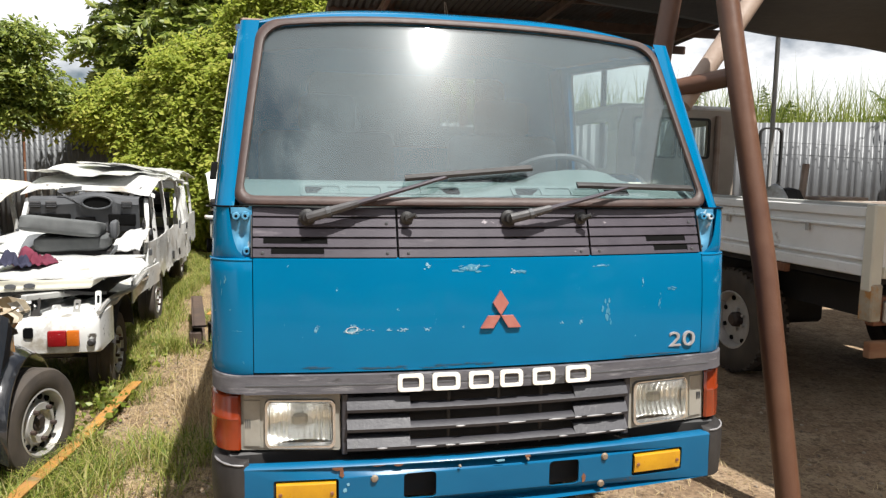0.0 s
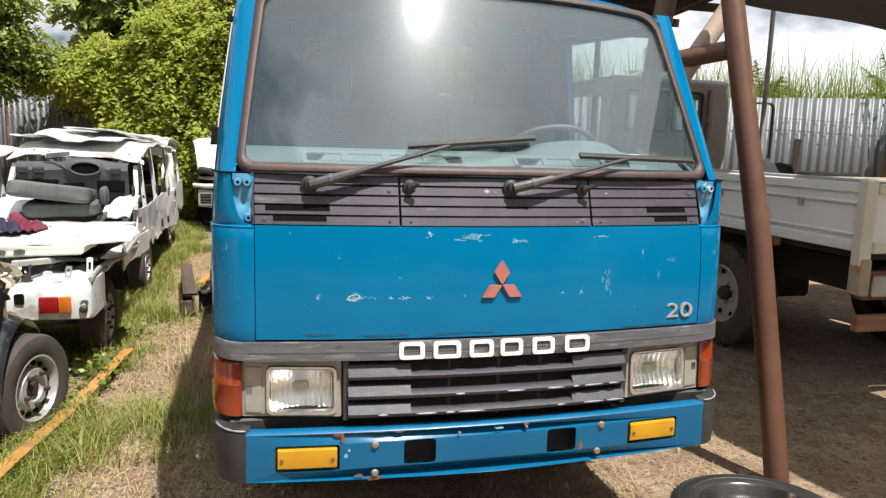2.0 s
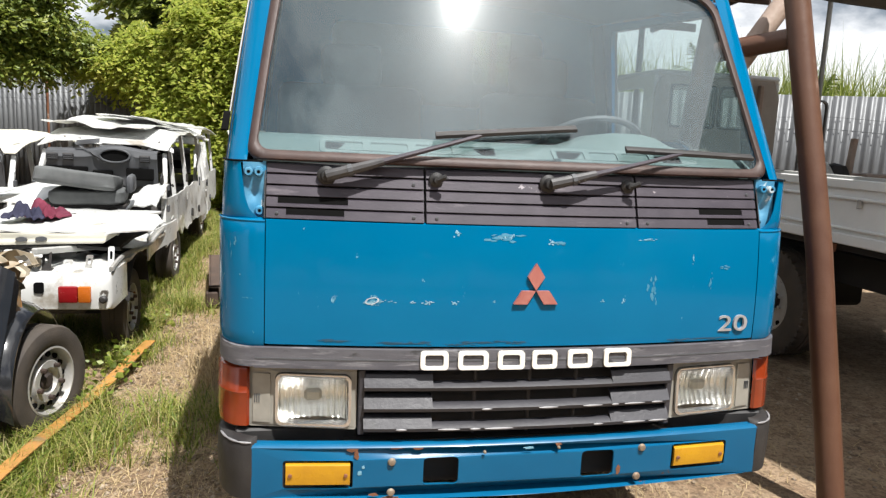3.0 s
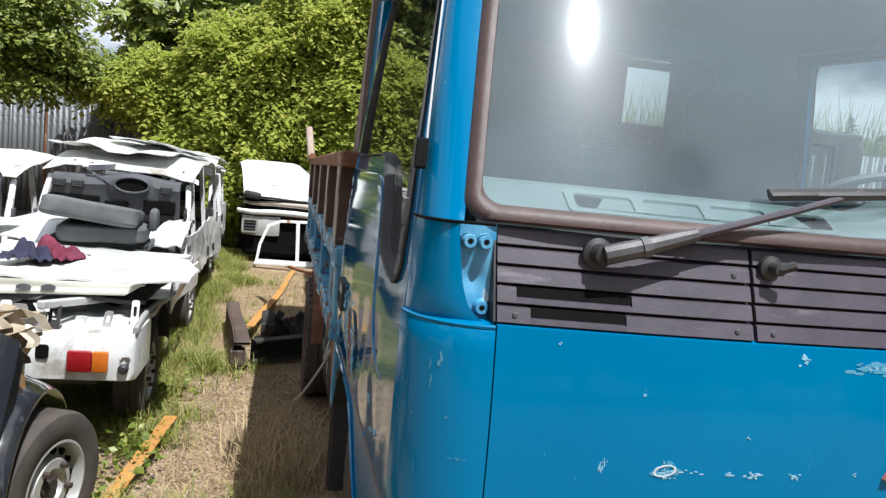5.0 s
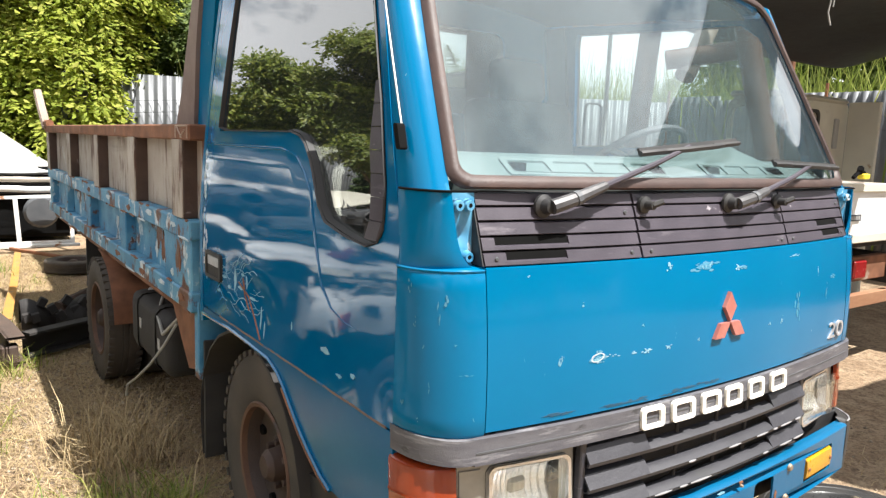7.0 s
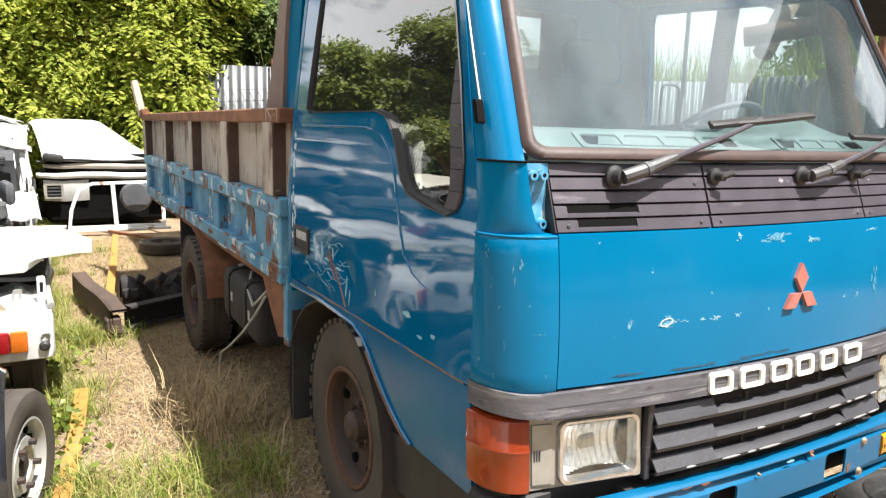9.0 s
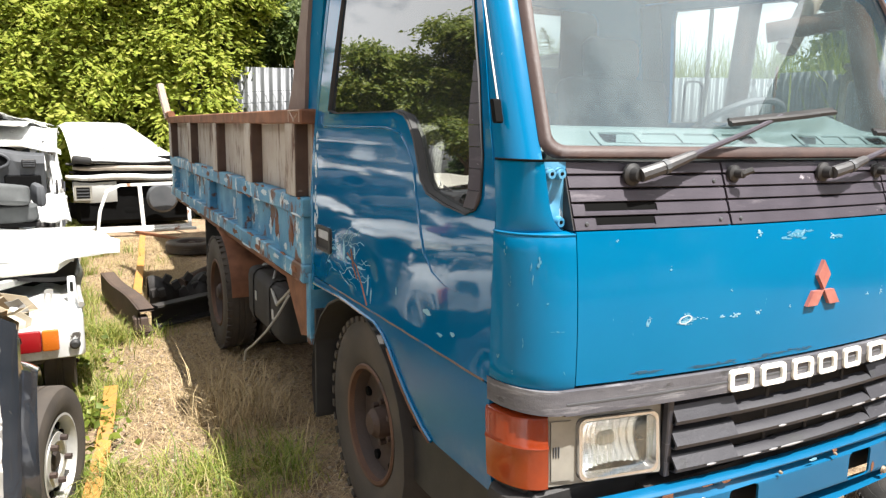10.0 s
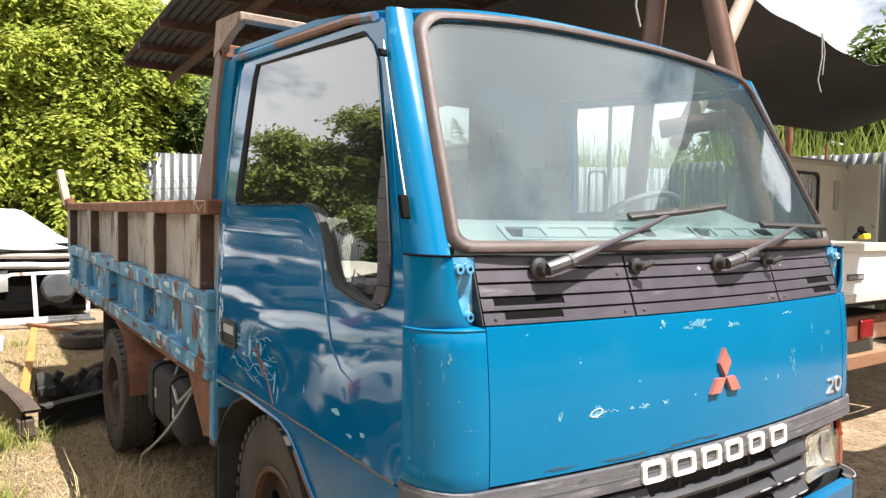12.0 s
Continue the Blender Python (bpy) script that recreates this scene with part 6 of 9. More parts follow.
# broad sunny bush along the fence, and the trees behind and beside it
tree("bush", (-2.6, 9.9, 0), 2.6, 0.06, [(-1.9, 10.4, 1.3, 1.0, 0.7, 1.4), (-1.3, 10.4, 2.2, 1.0, 0.8, 1.3), (-2.9, 10.8, 2.35, 0.9, 0.6, 0.55), (-2.0, 10.5, 2.9, 0.8, 0.7, 0.55), (-0.9, 10.3, 3.0, 0.9, 0.8, 0.9), (-3.7, 11.3, 2.3, 0.6, 0.5, 0.35), (-2.5, 10.6, 1.2, 0.5, 0.5, 1.0)], 120000, 0.098, L_BUSH, 11, "tall sunlit yellow-green bush with feathery leaves", "bush")
tree("bush", (-0.2, 9.6, 0), 2.6, 0.06, [(-0.1, 9.9, 1.9, 0.9, 0.7, 1.6), (-0.7, 10.3, 0.9, 0.9, 0.6, 0.9), (0.2, 10.0, 3.4, 1.1, 0.8, 1.0), (-0.3, 10.2, 4.4, 0.9, 0.7, 0.9)], 84000, 0.098, L_BUSH, 12, "green bush growing beside the metal fence", "bush")
tree("tree", (-7.2, 10.8, 0), 4.6, 0.12, [(-6.2, 10.6, 3.35, 1.2, 0.7, 0.30), (-5.2, 10.8, 2.85, 1.0, 0.6, 0.25), (-6.0, 10.4, 2.65, 0.9, 0.6, 0.28), (-4.4, 11.0, 2.55, 0.7, 0.5, 0.2), (-6.4, 10.0, 4.1, 1.1, 0.8, 0.32), (-6.4, 9.8, 2.2, 0.7, 0.5, 0.25), (-4.6, 10.6, 3.4, 0.5, 0.4, 0.16), (-5.6, 10.7, 3.0, 1.2, 0.7, 0.35), (-6.8, 10.4, 3.0, 1.0, 0.7, 0.5), (-6.9, 10.2, 4.2, 1.0, 0.7, 0.5), (-6.5, 10.6, 2.35, 1.3, 0.5, 0.30), (-5.2, 10.9, 2.25, 0.9, 0.5, 0.22), (-7.6, 10.4, 2.4, 1.0, 0.6, 0.4)], 90000, 0.10, L_TREE, 21, "spreading tree with drooping green foliage over the fence")
tree("tree", (-3.2, 17.5, 0), 6.0, 0.18, [(-3.9, 17.0, 4.3, 1.3, 1.2, 1.0), (-3.2, 16.8, 5.9, 1.3, 1.2, 1.1), (-2.0, 16.5, 4.6, 1.5, 1.3, 1.4), (-3.2, 16.5, 3.0, 1.5, 1.2, 1.0), (-2.6, 17, 7.3, 1.5, 1.3, 1.1), (-4.4, 17.2, 3.2, 0.8, 0.8, 0.6)], 40000, 0.22, L_TREE, 31, "tall dense green tree behind the fence")
tree("tree", (0.3, 15.5, 0), 7.0, 0.18, [(0.2, 15, 5.2, 2.0, 1.6, 1.5), (-1.4, 15, 6.0, 1.9, 1.6, 1.7), (1.6, 14.5, 4.2, 1.8, 1.4, 1.3), (-0.4, 15, 7.6, 2.0, 1.5, 1.4), (-1.8, 14.2, 3.9, 1.4, 1.1, 1.1)], 42000, 0.22, L_TREE, 41, "tall dense green tree behind the fence")
# leaf colours here are darkened for the shade beside the shed roof
tree("bush", (1.6, 9.9, 0), 3.0, 0.05, [(0.95, 10.2, 2.9, 0.8, 0.4, 0.6), (2.1, 9.7, 2.8, 0.8, 0.4, 0.6), (0.3, 10.0, 3.3, 0.5, 0.4, 0.45)], 48000, 0.095, L_SHADY, 14, "dark green foliage hanging over the fence beside the shed", "bush")
tree("tree", (-13.5, 15.0, 0), 7.0, 0.2, [(-13, 15, 5.0, 2.4, 1.8, 1.6), (-11.4, 15.5, 3.6, 1.8, 1.4, 1.1), (-14.5, 14.5, 6.5, 2.2, 1.8, 1.4)], 30000, 0.20, L_DARK, 51, "dark green tree at the yard's far end")
tree("tree", (-12.0, 7.0, 0), 6.0, 0.2, [(-12, 7, 3.0, 1.8, 2.2, 1.2), (-12.5, 4.0, 2.4, 1.8, 2.2, 1.1), (-12, 9.6, 3.4, 1.8, 2.0, 1.3), (-12.2, 6.0, 4.6, 0.5, 0.5, 0.7)], 26000, 0.22, L_DARK, 61, "dark green tree beyond the wrecks")
for k, (bx, by) in enumerate(((-8.0, -11.0), (-3.5, -12.5), (1.5, -12.0), (6.5, -12.5), (11.5, -9.5))):
    tree("tree", (bx, by, 0), 5.0, 0.16, [(bx, by, 3.6, 2.2, 1.5, 1.5), (bx - 1.4, by, 2.0, 1.7, 1.2, 1.4), (bx + 1.5, by + 0.3, 2.2, 1.7, 1.2, 1.5)], 9000, 0.30, L_DARK, 101 + k, "dark green tree at the yard's entrance")
tree("tree", (-13.0, -3.0, 0), 6.0, 0.2, [(-13, -3, 4.2, 2.2, 2.6, 1.6), (-13.5, -6, 4.0, 2.0, 2.4, 1.5), (-12.5, 0.5, 3.6, 1.8, 2.0, 1.4)], 20000, 0.24, L_DARK, 71, "dark green tree at the yard's side")
tree("tree", (10.2, 1.5, 0), 3.0, 0.14, [(10.2, 3.0, 2.5, 1.1, 1.3, 0.9), (9.9, 1.2, 2.6, 1.1, 1.3, 0.9), (9.9, -0.8, 2.6, 1.1, 1.4, 0.8), (10.2, 4.7, 2.6, 0.9, 1.0, 1.1), (10.5, 6.4, 2.7, 0.8, 0.9, 1.1), (10.0, 3.4, 3.6, 0.9, 1.2, 0.7)], 60000, 0.15, L_SHADY, 81, "green trees leaning over the metal fence")


def blades(name, xy, h, w, mat, seed, lean=0.5, z0=None, label="", category=""):
    """Grass: three-sided bent blades, each an island."""
    g = np.random.default_rng(seed)
    xy = np.asarray(xy, float)
    n = len(xy)
    a = g.uniform(0, 2 * np.pi, n)
    H = h * g.uniform(0.4, 1.3, n)
    dx, dy = np.cos(a), np.sin(a)
    ln = lean * g.uniform(0.1, 1.3, n) * H
    z = np.array([ground_z(x, y) for x, y in xy]) - 0.005 if z0 is None else np.full(n, z0)
    base = np.stack([xy[:, 0], xy[:, 1], z], 1)
    sx, sy = -dy * w, dx * w
    v = np.empty((n, 5, 3))
    v[:, 0] = base + np.stack([sx, sy, np.zeros(n)], 1)
    v[:, 1] = base - np.stack([sx, sy, np.zeros(n)], 1)
    mid = base + np.stack([dx * ln * 0.35, dy * ln * 0.35, H * 0.62], 1)
    v[:, 2] = mid + np.stack([sx, sy, np.zeros(n)], 1) * 0.7
    v[:, 3] = mid - np.stack([sx, sy, np.zeros(n)], 1) * 0.7
    v[:, 4] = base + np.stack([dx * ln, dy * ln, H * (1 - 0.25 * g.uniform(0, 1, n))], 1)
    i = np.arange(n) * 5
    tri = np.stack([i, i + 1, i + 3, i, i + 3, i + 2, i + 2, i + 3, i + 4], 1).reshape(-1)
    ob = raw_mesh(name, v.reshape(-1, 3), tri, mat)
    return tagged(ob, label, category, kind="stuff")


def tufts(seed, n, where, spread):
    g = np.random.default_rng(seed)
    out = []
    while len(out) < n:
        x, y, k = where(g)
        m = int(k)
        out.extend(np.stack([x + g.normal(size=m) * spread, y + g.normal(size=m) * spread], 1).tolist())
    return np.array(out[:n])


def strip(g):
    """Clumps along the wrecks, thinning out towards the lane, with bare soil between."""
    while True:
        y = g.uniform(-0.8, 10.2)
        edge = -1.58 + 0.10 * math.sin(y * 1.9) + 0.10 * math.sin(y * 5.3)
        x = edge - abs(g.normal()) * 0.40 + (0.32 * g.random() if g.random() < 0.10 else 0)
        bare = noise.noise(Vector((x * 2.3, y * 1.7, 8.0))) + 0.35 * noise.noise(Vector((x * 7, y * 6, 2.0)))
        if bare > -0.08 or g.random() < 0.12:
            return x, y, g.integers(10, 46)


def spot(g):
    c = [(-1.22, 1.62, 0.13), (-1.36, 1.35, 0.17), (-1.05, 1.72, 0.13), (-1.12, 1.42, 0.12), (-1.30, 1.75, 0.10), (-0.92, 1.60, 0.08), (-1.38, 6.9, 0.25), (-1.35, 5.2, 0.15)]
    x, y, s = c[g.integers(0, len(c))]
    return x + g.normal() * s, y + g.normal() * s, g.integers(6, 18)


def dry(g):
    x = g.uniform(-2.2, 2.2) if g.random() < 0.8 else g.uniform(-1.5, 1.5)
    y = g.uniform(-0.8, 8.5)
    if x > 0.9 and y > 0.1 and g.random() < 0.75:
        x -= 2.4
    if abs(x) < 0.5 and y > 1.8:
        x = -1.0 + g.normal() * 0.25
    return x, y, g.integers(2, 7)


blades("green_grass", tufts(3, 37000, strip, 0.045), 0.118, 0.0026, L_GRASS, 4, 1.5, None, "green grass growing along the row of wrecks", "grass")
blades("grass_tufts", tufts(5, 1500, spot, 0.03), 0.115, 0.0026, L_GRASS, 6, 1.5, None, "scattered tufts of half-dry grass", "grass")
blades("dry_straw", tufts(7, 76000, dry, 0.06), 0.030, 0.0019, L_DRY, 8, 3.2, None, "dry straw lying on the soil", "straw")
g0 = np.random.default_rng(9)
blades("grass_tufts", np.stack([-1.0 + g0.normal(size=520) * 0.12, 2.25 + g0.normal(size=520) * 0.22], 1), 0.22, 0.0022, L_DRY, 10, 1.3, None, "dry brown grass tuft under the bed", "grass")
blades("grass_tufts", np.stack([g0.uniform(-0.6, 0.9, 500), 0.45 + g0.normal(size=500) * 0.25], 1), 0.05, 0.0022, L_DRY, 13, 0.9, None, "dry grass beneath the bumper", "grass")
g1 = np.random.default_rng(15)
u = g1.uniform(0, 1, 22000)
cx, cy = np.where(u < 0.55, 1.5 + 6.9 * u / 0.55, 8.8), np.where(u < 0.55, 10.2 - 3.1 * u / 0.55, 7.1 - 9 * (u - 0.55) / 0.45)
blades("tall_cane", np.stack([cx + g1.normal(size=22000) * 0.4, cy + np.abs(g1.normal(size=22000)) * 0.6], 1), 2.55, 0.016, L_CANE, 16, 0.34, 0.0, "tall cane grass standing behind the metal fence", "grass")


def palm(at, h, n, seed):
    g = random.Random(seed)
    t = thing("palm_tree", at, "green palm showing its fronds above the metal fence", "palm", "palms behind the fence")
    at = Vector(at)
    bm = BM()
    tube(bm, [at, at + Vector((0.05, 0, h * 0.5)), at + Vector((0.02, 0, h))], [0.09, 0.075, 0.06], 8)
    part("trunk", bm, M_BARK, t)
    for k in range(n):
        a, up, ln = 2 * math.pi * k / n + g.uniform(-0.3, 0.3), g.uniform(0.5, 1.3), g.uniform(0.9, 1.3)
        d = Vector((math.cos(a) * math.cos(up), math.sin(a) * math.cos(up), math.sin(up)))
        spine = [at + Vector((0.02, 0, h)) + d * ln * q - Vector((0, 0, 0.55 * ln * q * q * math.cos(up))) for q in steps(0, 1, 12)]
        bm = BM()
        tube(bm, spine, [0.012 * (1 - 0.07 * i) for i in range(13)], 4)
        side = d.cross(Vector((0, 0, 1))).normalized()
        for i in range(2, 40):
            for sg in (-1, 1):
                w = 0.36 * math.sin(math.pi * (0.12 + 0.84 * i / 40)) * g.uniform(0.8, 1.1)
                p = spine[int(i * 0.3)].lerp(spine[int(i * 0.3) + 1], i * 0.3 % 1)
                tip = p + side * sg * w * 0.6 + d * w * 0.6 - Vector((0, 0, w * g.uniform(0.4, 0.9)))
                e = d * 0.009
                bm.faces.new([bm.verts.new(c) for c in (p - e, p + e, p.lerp(tip, 0.6) + e * 0.7, tip)])
        part("frond", bm, L_SHADY, t)


palm((7.9, 8.9, 0), 2.05, 9, 3)
palm((6.3, 9.6, 0), 2.45, 9, 4)
palm((9.5, 7.7, 0), 2.25, 9, 5)


# small broad-leaved weeds by the wheels
pts = np.concatenate([np.stack([cx + g1.normal(size=70) * 0.09, cy + g1.normal(size=70) * 0.12, np.abs(g1.normal(size=70)) * 0.05 + 0.05], 1) for cx, cy in ((-1.62, 2.25), (-1.70, 2.45), (-1.72, 1.95), (-1.65, 3.2), (-1.95, 0.75))])
tagged(leaf_cloud("weeds", pts, 0.038, L_TREE, 19, 0.0, 0.75), "broad-leaved green weeds beside the wheels", "weeds", kind="stuff")


# ---- corrugated metal fence ----
def fence_run(a, b, h, label, seed, name):
    g = random.Random(seed)
    a, b = Vector((*a, 0)), Vector((*b, 0))
    d = (b - a).normalized()
    nrm = Vector((-d.y, d.x, 0))
    total = (b - a).length
    fence = thing(name, a, label, "fence", kind="structure")
    bm = BM()
    nw = 7
    cols = []
    for k in range(nw * 6 + 1):
        s = 0.84 * k / (nw * 6)
        cols.append((s, 0.020 * math.sin(2 * math.pi * k / 6)))
    sheet(bm, [[(s, o, z) for s, o in cols] for z in (0.0, h * 0.5, h)], 0.002, (0, 1, 0))
    me = bpy.data.meshes.new("sheet")
    bmesh.ops.recalc_face_normals(bm, faces=bm.faces)
    bm.to_mesh(me)
    bm.free()
    me.materials.append(M_FENCE)
    me.polygons.foreach_set("use_smooth", [True] * len(me.polygons))
    rot = Matrix(((d.x, nrm.x, 0, 0), (d.y, nrm.y, 0, 0), (0, 0, 1, 0), (0, 0, 0, 1)))
    n = int(math.ceil(total / 0.80))
    for i in range(n):
        p = a + d * (0.80 * i) + nrm * (0.004 * (i % 2)) + Vector((0, 0, g.uniform(-0.05, 0.03)))
        ob = link("sheet", me, fence)
        ob.matrix_basis = Matrix.Translation(p) @ rot @ Matrix.Rotation(radians(g.uniform(-0.8, 0.8)), 4, "Y")
    for z in (0.5, h - 0.25):
        bm = BM()
        tube(bm, [a - nrm * -0.05 + Vector((0, 0, z)), b + nrm * 0.05 + Vector((0, 0, z))], 0.025, 6)
        part("rail", bm, M_WOOD, fence)
    for i in range(0, n, 3):
        bm = BM()
        p = a + d * (0.8 * i) - nrm * 0.045
        tube(bm, [p, p + Vector((0, 0, h + 0.12))], 0.02, 6)
        part("post", bm, M_STEEL_RUST, fence)
    for z in (h - 0.32, h - 0.48):
        bm = BM()
        pts = [a + d * (total * k / 40) - nrm * 0.032 + Vector((0, 0, z + 0.03 * math.sin(k * 1.7))) for k in range(41)]
        tube(bm, pts, 0.0028, 4)
        part("wire", bm, M_DARK, fence)


fence_run((-18.0, 18.8), (7.6, 6.0), 2.15, "weathered galvanised corrugated metal fence", 1, "fence")
fence_run((7.6, 6.0), (7.3, -9.0), 2.2, "weathered galvanised corrugated metal fence", 2, "fence")


# ---- green mesh fence along the yard's side ----
mf = thing("mesh_fence", (-6.7, 5.0, 0), "green wire-mesh fence on bent posts beyond the wrecks", "fence", kind="structure")
M_MESH = surf("green_wire", (0.05, 0.085, 0.04), (0.08, 0.12, 0.06), 6.0, 0.6)
for k in range(12):
    bm = BM()
    y = -2.5 + 1.1 * k
    tube(bm, [(-6.7, y, 0), (-6.7, y, 1.75), (-6.55, y, 2.05)], 0.022, 6)
    part("post", bm, M_DARK, mf)
bm = BM()
for k in range(-18, 130):
    for sg in (1, -1):
        y0 = -2.5 + 0.12 * k
        y1 = y0 + sg * 1.75
        za, zb = 0.05, 1.8
        ya, yb = max(-2.5, min(9.7, y0)), max(-2.5, min(9.7, y1))
        if abs(y1 - y0) < 1e-6 or ya == yb:
            continue
        tube(bm, [(-6.7 + 0.004 * sg, ya, lerp(za, zb, (ya - y0) / (y1 - y0))), (-6.7 + 0.004 * sg, yb, lerp(za, zb, (yb - y0) / (y1 - y0)))], 0.006, 3, False)
ob = part("mesh", bm, M_MESH, mf)
tagged(ob, kind="stuff")
tree("tree", (-10.0, 3.0, 0), 3.2, 0.12, [(-8.9, 12.4, 1.5, 0.8, 1.3, 1.5), (-10.2, 14.0, 1.7, 1.0, 1.2, 1.6), (-9.6, 9.5, 0.9, 1.0, 2.2, 0.8), (-9.6, 5.5, 0.9, 1.0, 2.2, 0.8), (-9.4, 12.0, 1.6, 1.2, 1.6, 1.5), (-10, 1.0, 2.0, 1.2, 1.8, 1.1), (-10, 3.6, 2.2, 1.2, 1.8, 1.2), (-10.2, 6.2, 2.1, 1.3, 1.8, 1.1), (-10.0, 8.6, 2.0, 1.2, 1.6, 1.1), (-10.4, 4.8, 3.6, 0.5, 0.5, 0.6)], 84000, 0.20, L_DARK, 121, "low dark green trees behind the mesh fence")


# ---- shed: leaning pipe frame, tin roof and black tarpaulin ----
shed = thing("shed", (1.4, 1.0, 0), "open shed of brown pipes with a tin roof and black tarpaulin", "shed")
bm = BM()
tube(bm, [(1.405, 0.36, -0.05), (1.385, 0.60, 1.0), (1.345, 0.86, 2.0), (1.30, 1.12, 3.05)], 0.049, 16)
part("pipe_leg", bm, M_POLE, shed, "leaning brown steel pipe leg")
bm = BM()
tube(bm, [(1.02, 1.22, 0.0), (1.09, 1.22, 1.0), (1.22, 1.24, 2.0), (1.40, 1.27, 3.1)], 0.049, 14)
part("pipe_leg", bm, M_POLE, shed, "brown steel pipe leg")
bm = BM()
tube(bm, [(1.22, 1.04, 1.72), (2.2, 1.13, 3.08)], 0.045, 12)
part("pipe_brace", bm, M_POLE_PALE, shed, "pale rusted pipe brace")
bm = BM()
tube(bm, [(1.37, 0.86, 1.84), (1.16, 1.10, 1.79)], 0.043, 12)
part("pipe_tie", bm, M_POLE, shed, "brown pipe tie")
for a, b, r, mt in (((3.3, 6.2, 0), (3.3, 6.2, 3.0), 0.035, M_ROOF_TIN), ((4.07, 4.07, 0), (4.07, 4.07, 2.95), 0.022, M_GREY_METAL), ((1.7, 6.9, 0), (1.7, 6.9, 2.9), 0.04, M_WOOD), ((6.3, 3.4, 0), (6.3, 3.4, 2.5), 0.04, M_STEEL_RUST), ((5.0, -1.1, 0), (5.0, -1.1, 2.75), 0.04, M_STEEL_RUST)):
    bm = BM()
    tube(bm, [a, b], r, 10)
    part("roof_post", bm, mt, shed)


def roof_z(x, y):
    return 3.16 - 0.06 * (y - 3.0) + 0.02 * x


# the underside's shade is in the tin's near-black colour, rust stains besides
bm = BM()
cols = [-0.13 + 0.0125 * k for k in range(362)]
sheet(bm, [[(x, y, roof_z(x, y) + 0.010 * math.sin(2 * math.pi * (x / 0.075))) for x in cols] for y in (2.6, 4.1, 5.6, 6.98)], 0.002, (0, 0, 1))
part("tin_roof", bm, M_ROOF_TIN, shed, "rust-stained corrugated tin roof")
for y in (2.75, 3.6, 4.5, 5.4, 6.2, 6.90):
    bm = BM()
    box(bm, (2.13, y, roof_z(2.13, y) - 0.062), (4.5, 0.045, 0.095), 0.004)
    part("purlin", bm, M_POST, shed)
for x in (0.35, 2.0, 3.8):
    bm = BM()
    a, b = Vector((x, 2.6, roof_z(x, 2.6) - 0.15)), Vector((x, 6.95, roof_z(x, 6.95) - 0.15))
    c = (a + b) / 2
    box(bm, c, (0.045, (b - a).length, 0.075), 0.004, Matrix.Rotation(math.atan2(b.z - a.z, b.y - a.y), 4, "X"))
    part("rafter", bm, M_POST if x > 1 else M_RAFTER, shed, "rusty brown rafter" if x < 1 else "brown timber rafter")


def tarp_pt(u, v):
    """u across from the yard's side, v from front to back."""
    x0 = along([(0, 2.25), (0.35, 1.95), (0.7, 1.7), (1, 1.45)], v)
    x = lerp(x0, 7.0, u)
    y = lerp(-1.2, 3.4, v) - 0.25 * u * v
    z = 3.02 - 0.10 * u - 0.15 * math.sin(math.pi * min(1, u)) - 0.50 * v ** 3 * (0.35 + 0.65 * u) - 0.10 * math.sin(math.pi * v) + 0.025 * math.sin(9 * u + 4 * v) + 0.015 * math.sin(21 * u - 9 * v)
    return x, y, z


bm = BM()
rows = [[tarp_pt(u, v) for u in steps(0, 1, 110)] for v in steps(0, 1, 90)]
grid = [[bm.verts.new(p) for p in r] for r in rows]
for i in range(90):
    for j in range(110):
        x, y, z = rows[i][j]
        edge = 0.015 * math.sin(x * 7) + 0.012 * math.sin(y * 23)
        # torn gap, its front part added out of view to let sun onto the flatbed
        if -0.35 + edge < y < 1.62 + edge - 0.28 * (3.6 - x) * 0.3 and (2.35 if y > 0.9 else 3.4) + edge < x < 4.6 + edge:
            continue
        bm.faces.new((grid[i][j], grid[i][j + 1], grid[i + 1][j + 1], grid[i + 1][j]))
# ease the torn rim into a smooth ragged line
for _ in range(14):
    moves = {}
    for q in bm.verts:
        rim = [e.other_vert(q) for e in q.link_edges if len(e.link_faces) == 1]
        if len(rim) == 2:
            moves[q] = q.co * 0.4 + (rim[0].co + rim[1].co) * 0.3
    for q, c in moves.items():
        q.co = c
bmesh.ops.delete(bm, geom=[q for q in bm.verts if not q.link_faces], context="VERTS")
ob = part("tarpaulin", bm, M_TARP, shed, "sagging black tarpaulin with a torn gap")
sm = ob.modifiers.new("thickness", "SOLIDIFY")
sm.thickness = 0.004
for x, y, ln in ((3.55, 1.62, 0.42), (1.45, 1.5, 0.55), (0.9, 4.6, 0.7)):
    bm = BM()
    z = 2.72 if x > 3 else 2.95
    tube(bm, [(x, y, z), (x + 0.015, y, z - ln * 0.4), (x - 0.01, y + 0.01, z - ln * 0.8), (x + 0.02, y, z - ln)], 0.006, 5)
    tube(bm, [(x + 0.01, y, z), (x + 0.05, y, z - ln * 0.3), (x + 0.03, y, z - ln * 0.7)], 0.005, 5)
    part("hanging_cord", bm, M_WIRE, shed, "frayed pale cord hanging down")


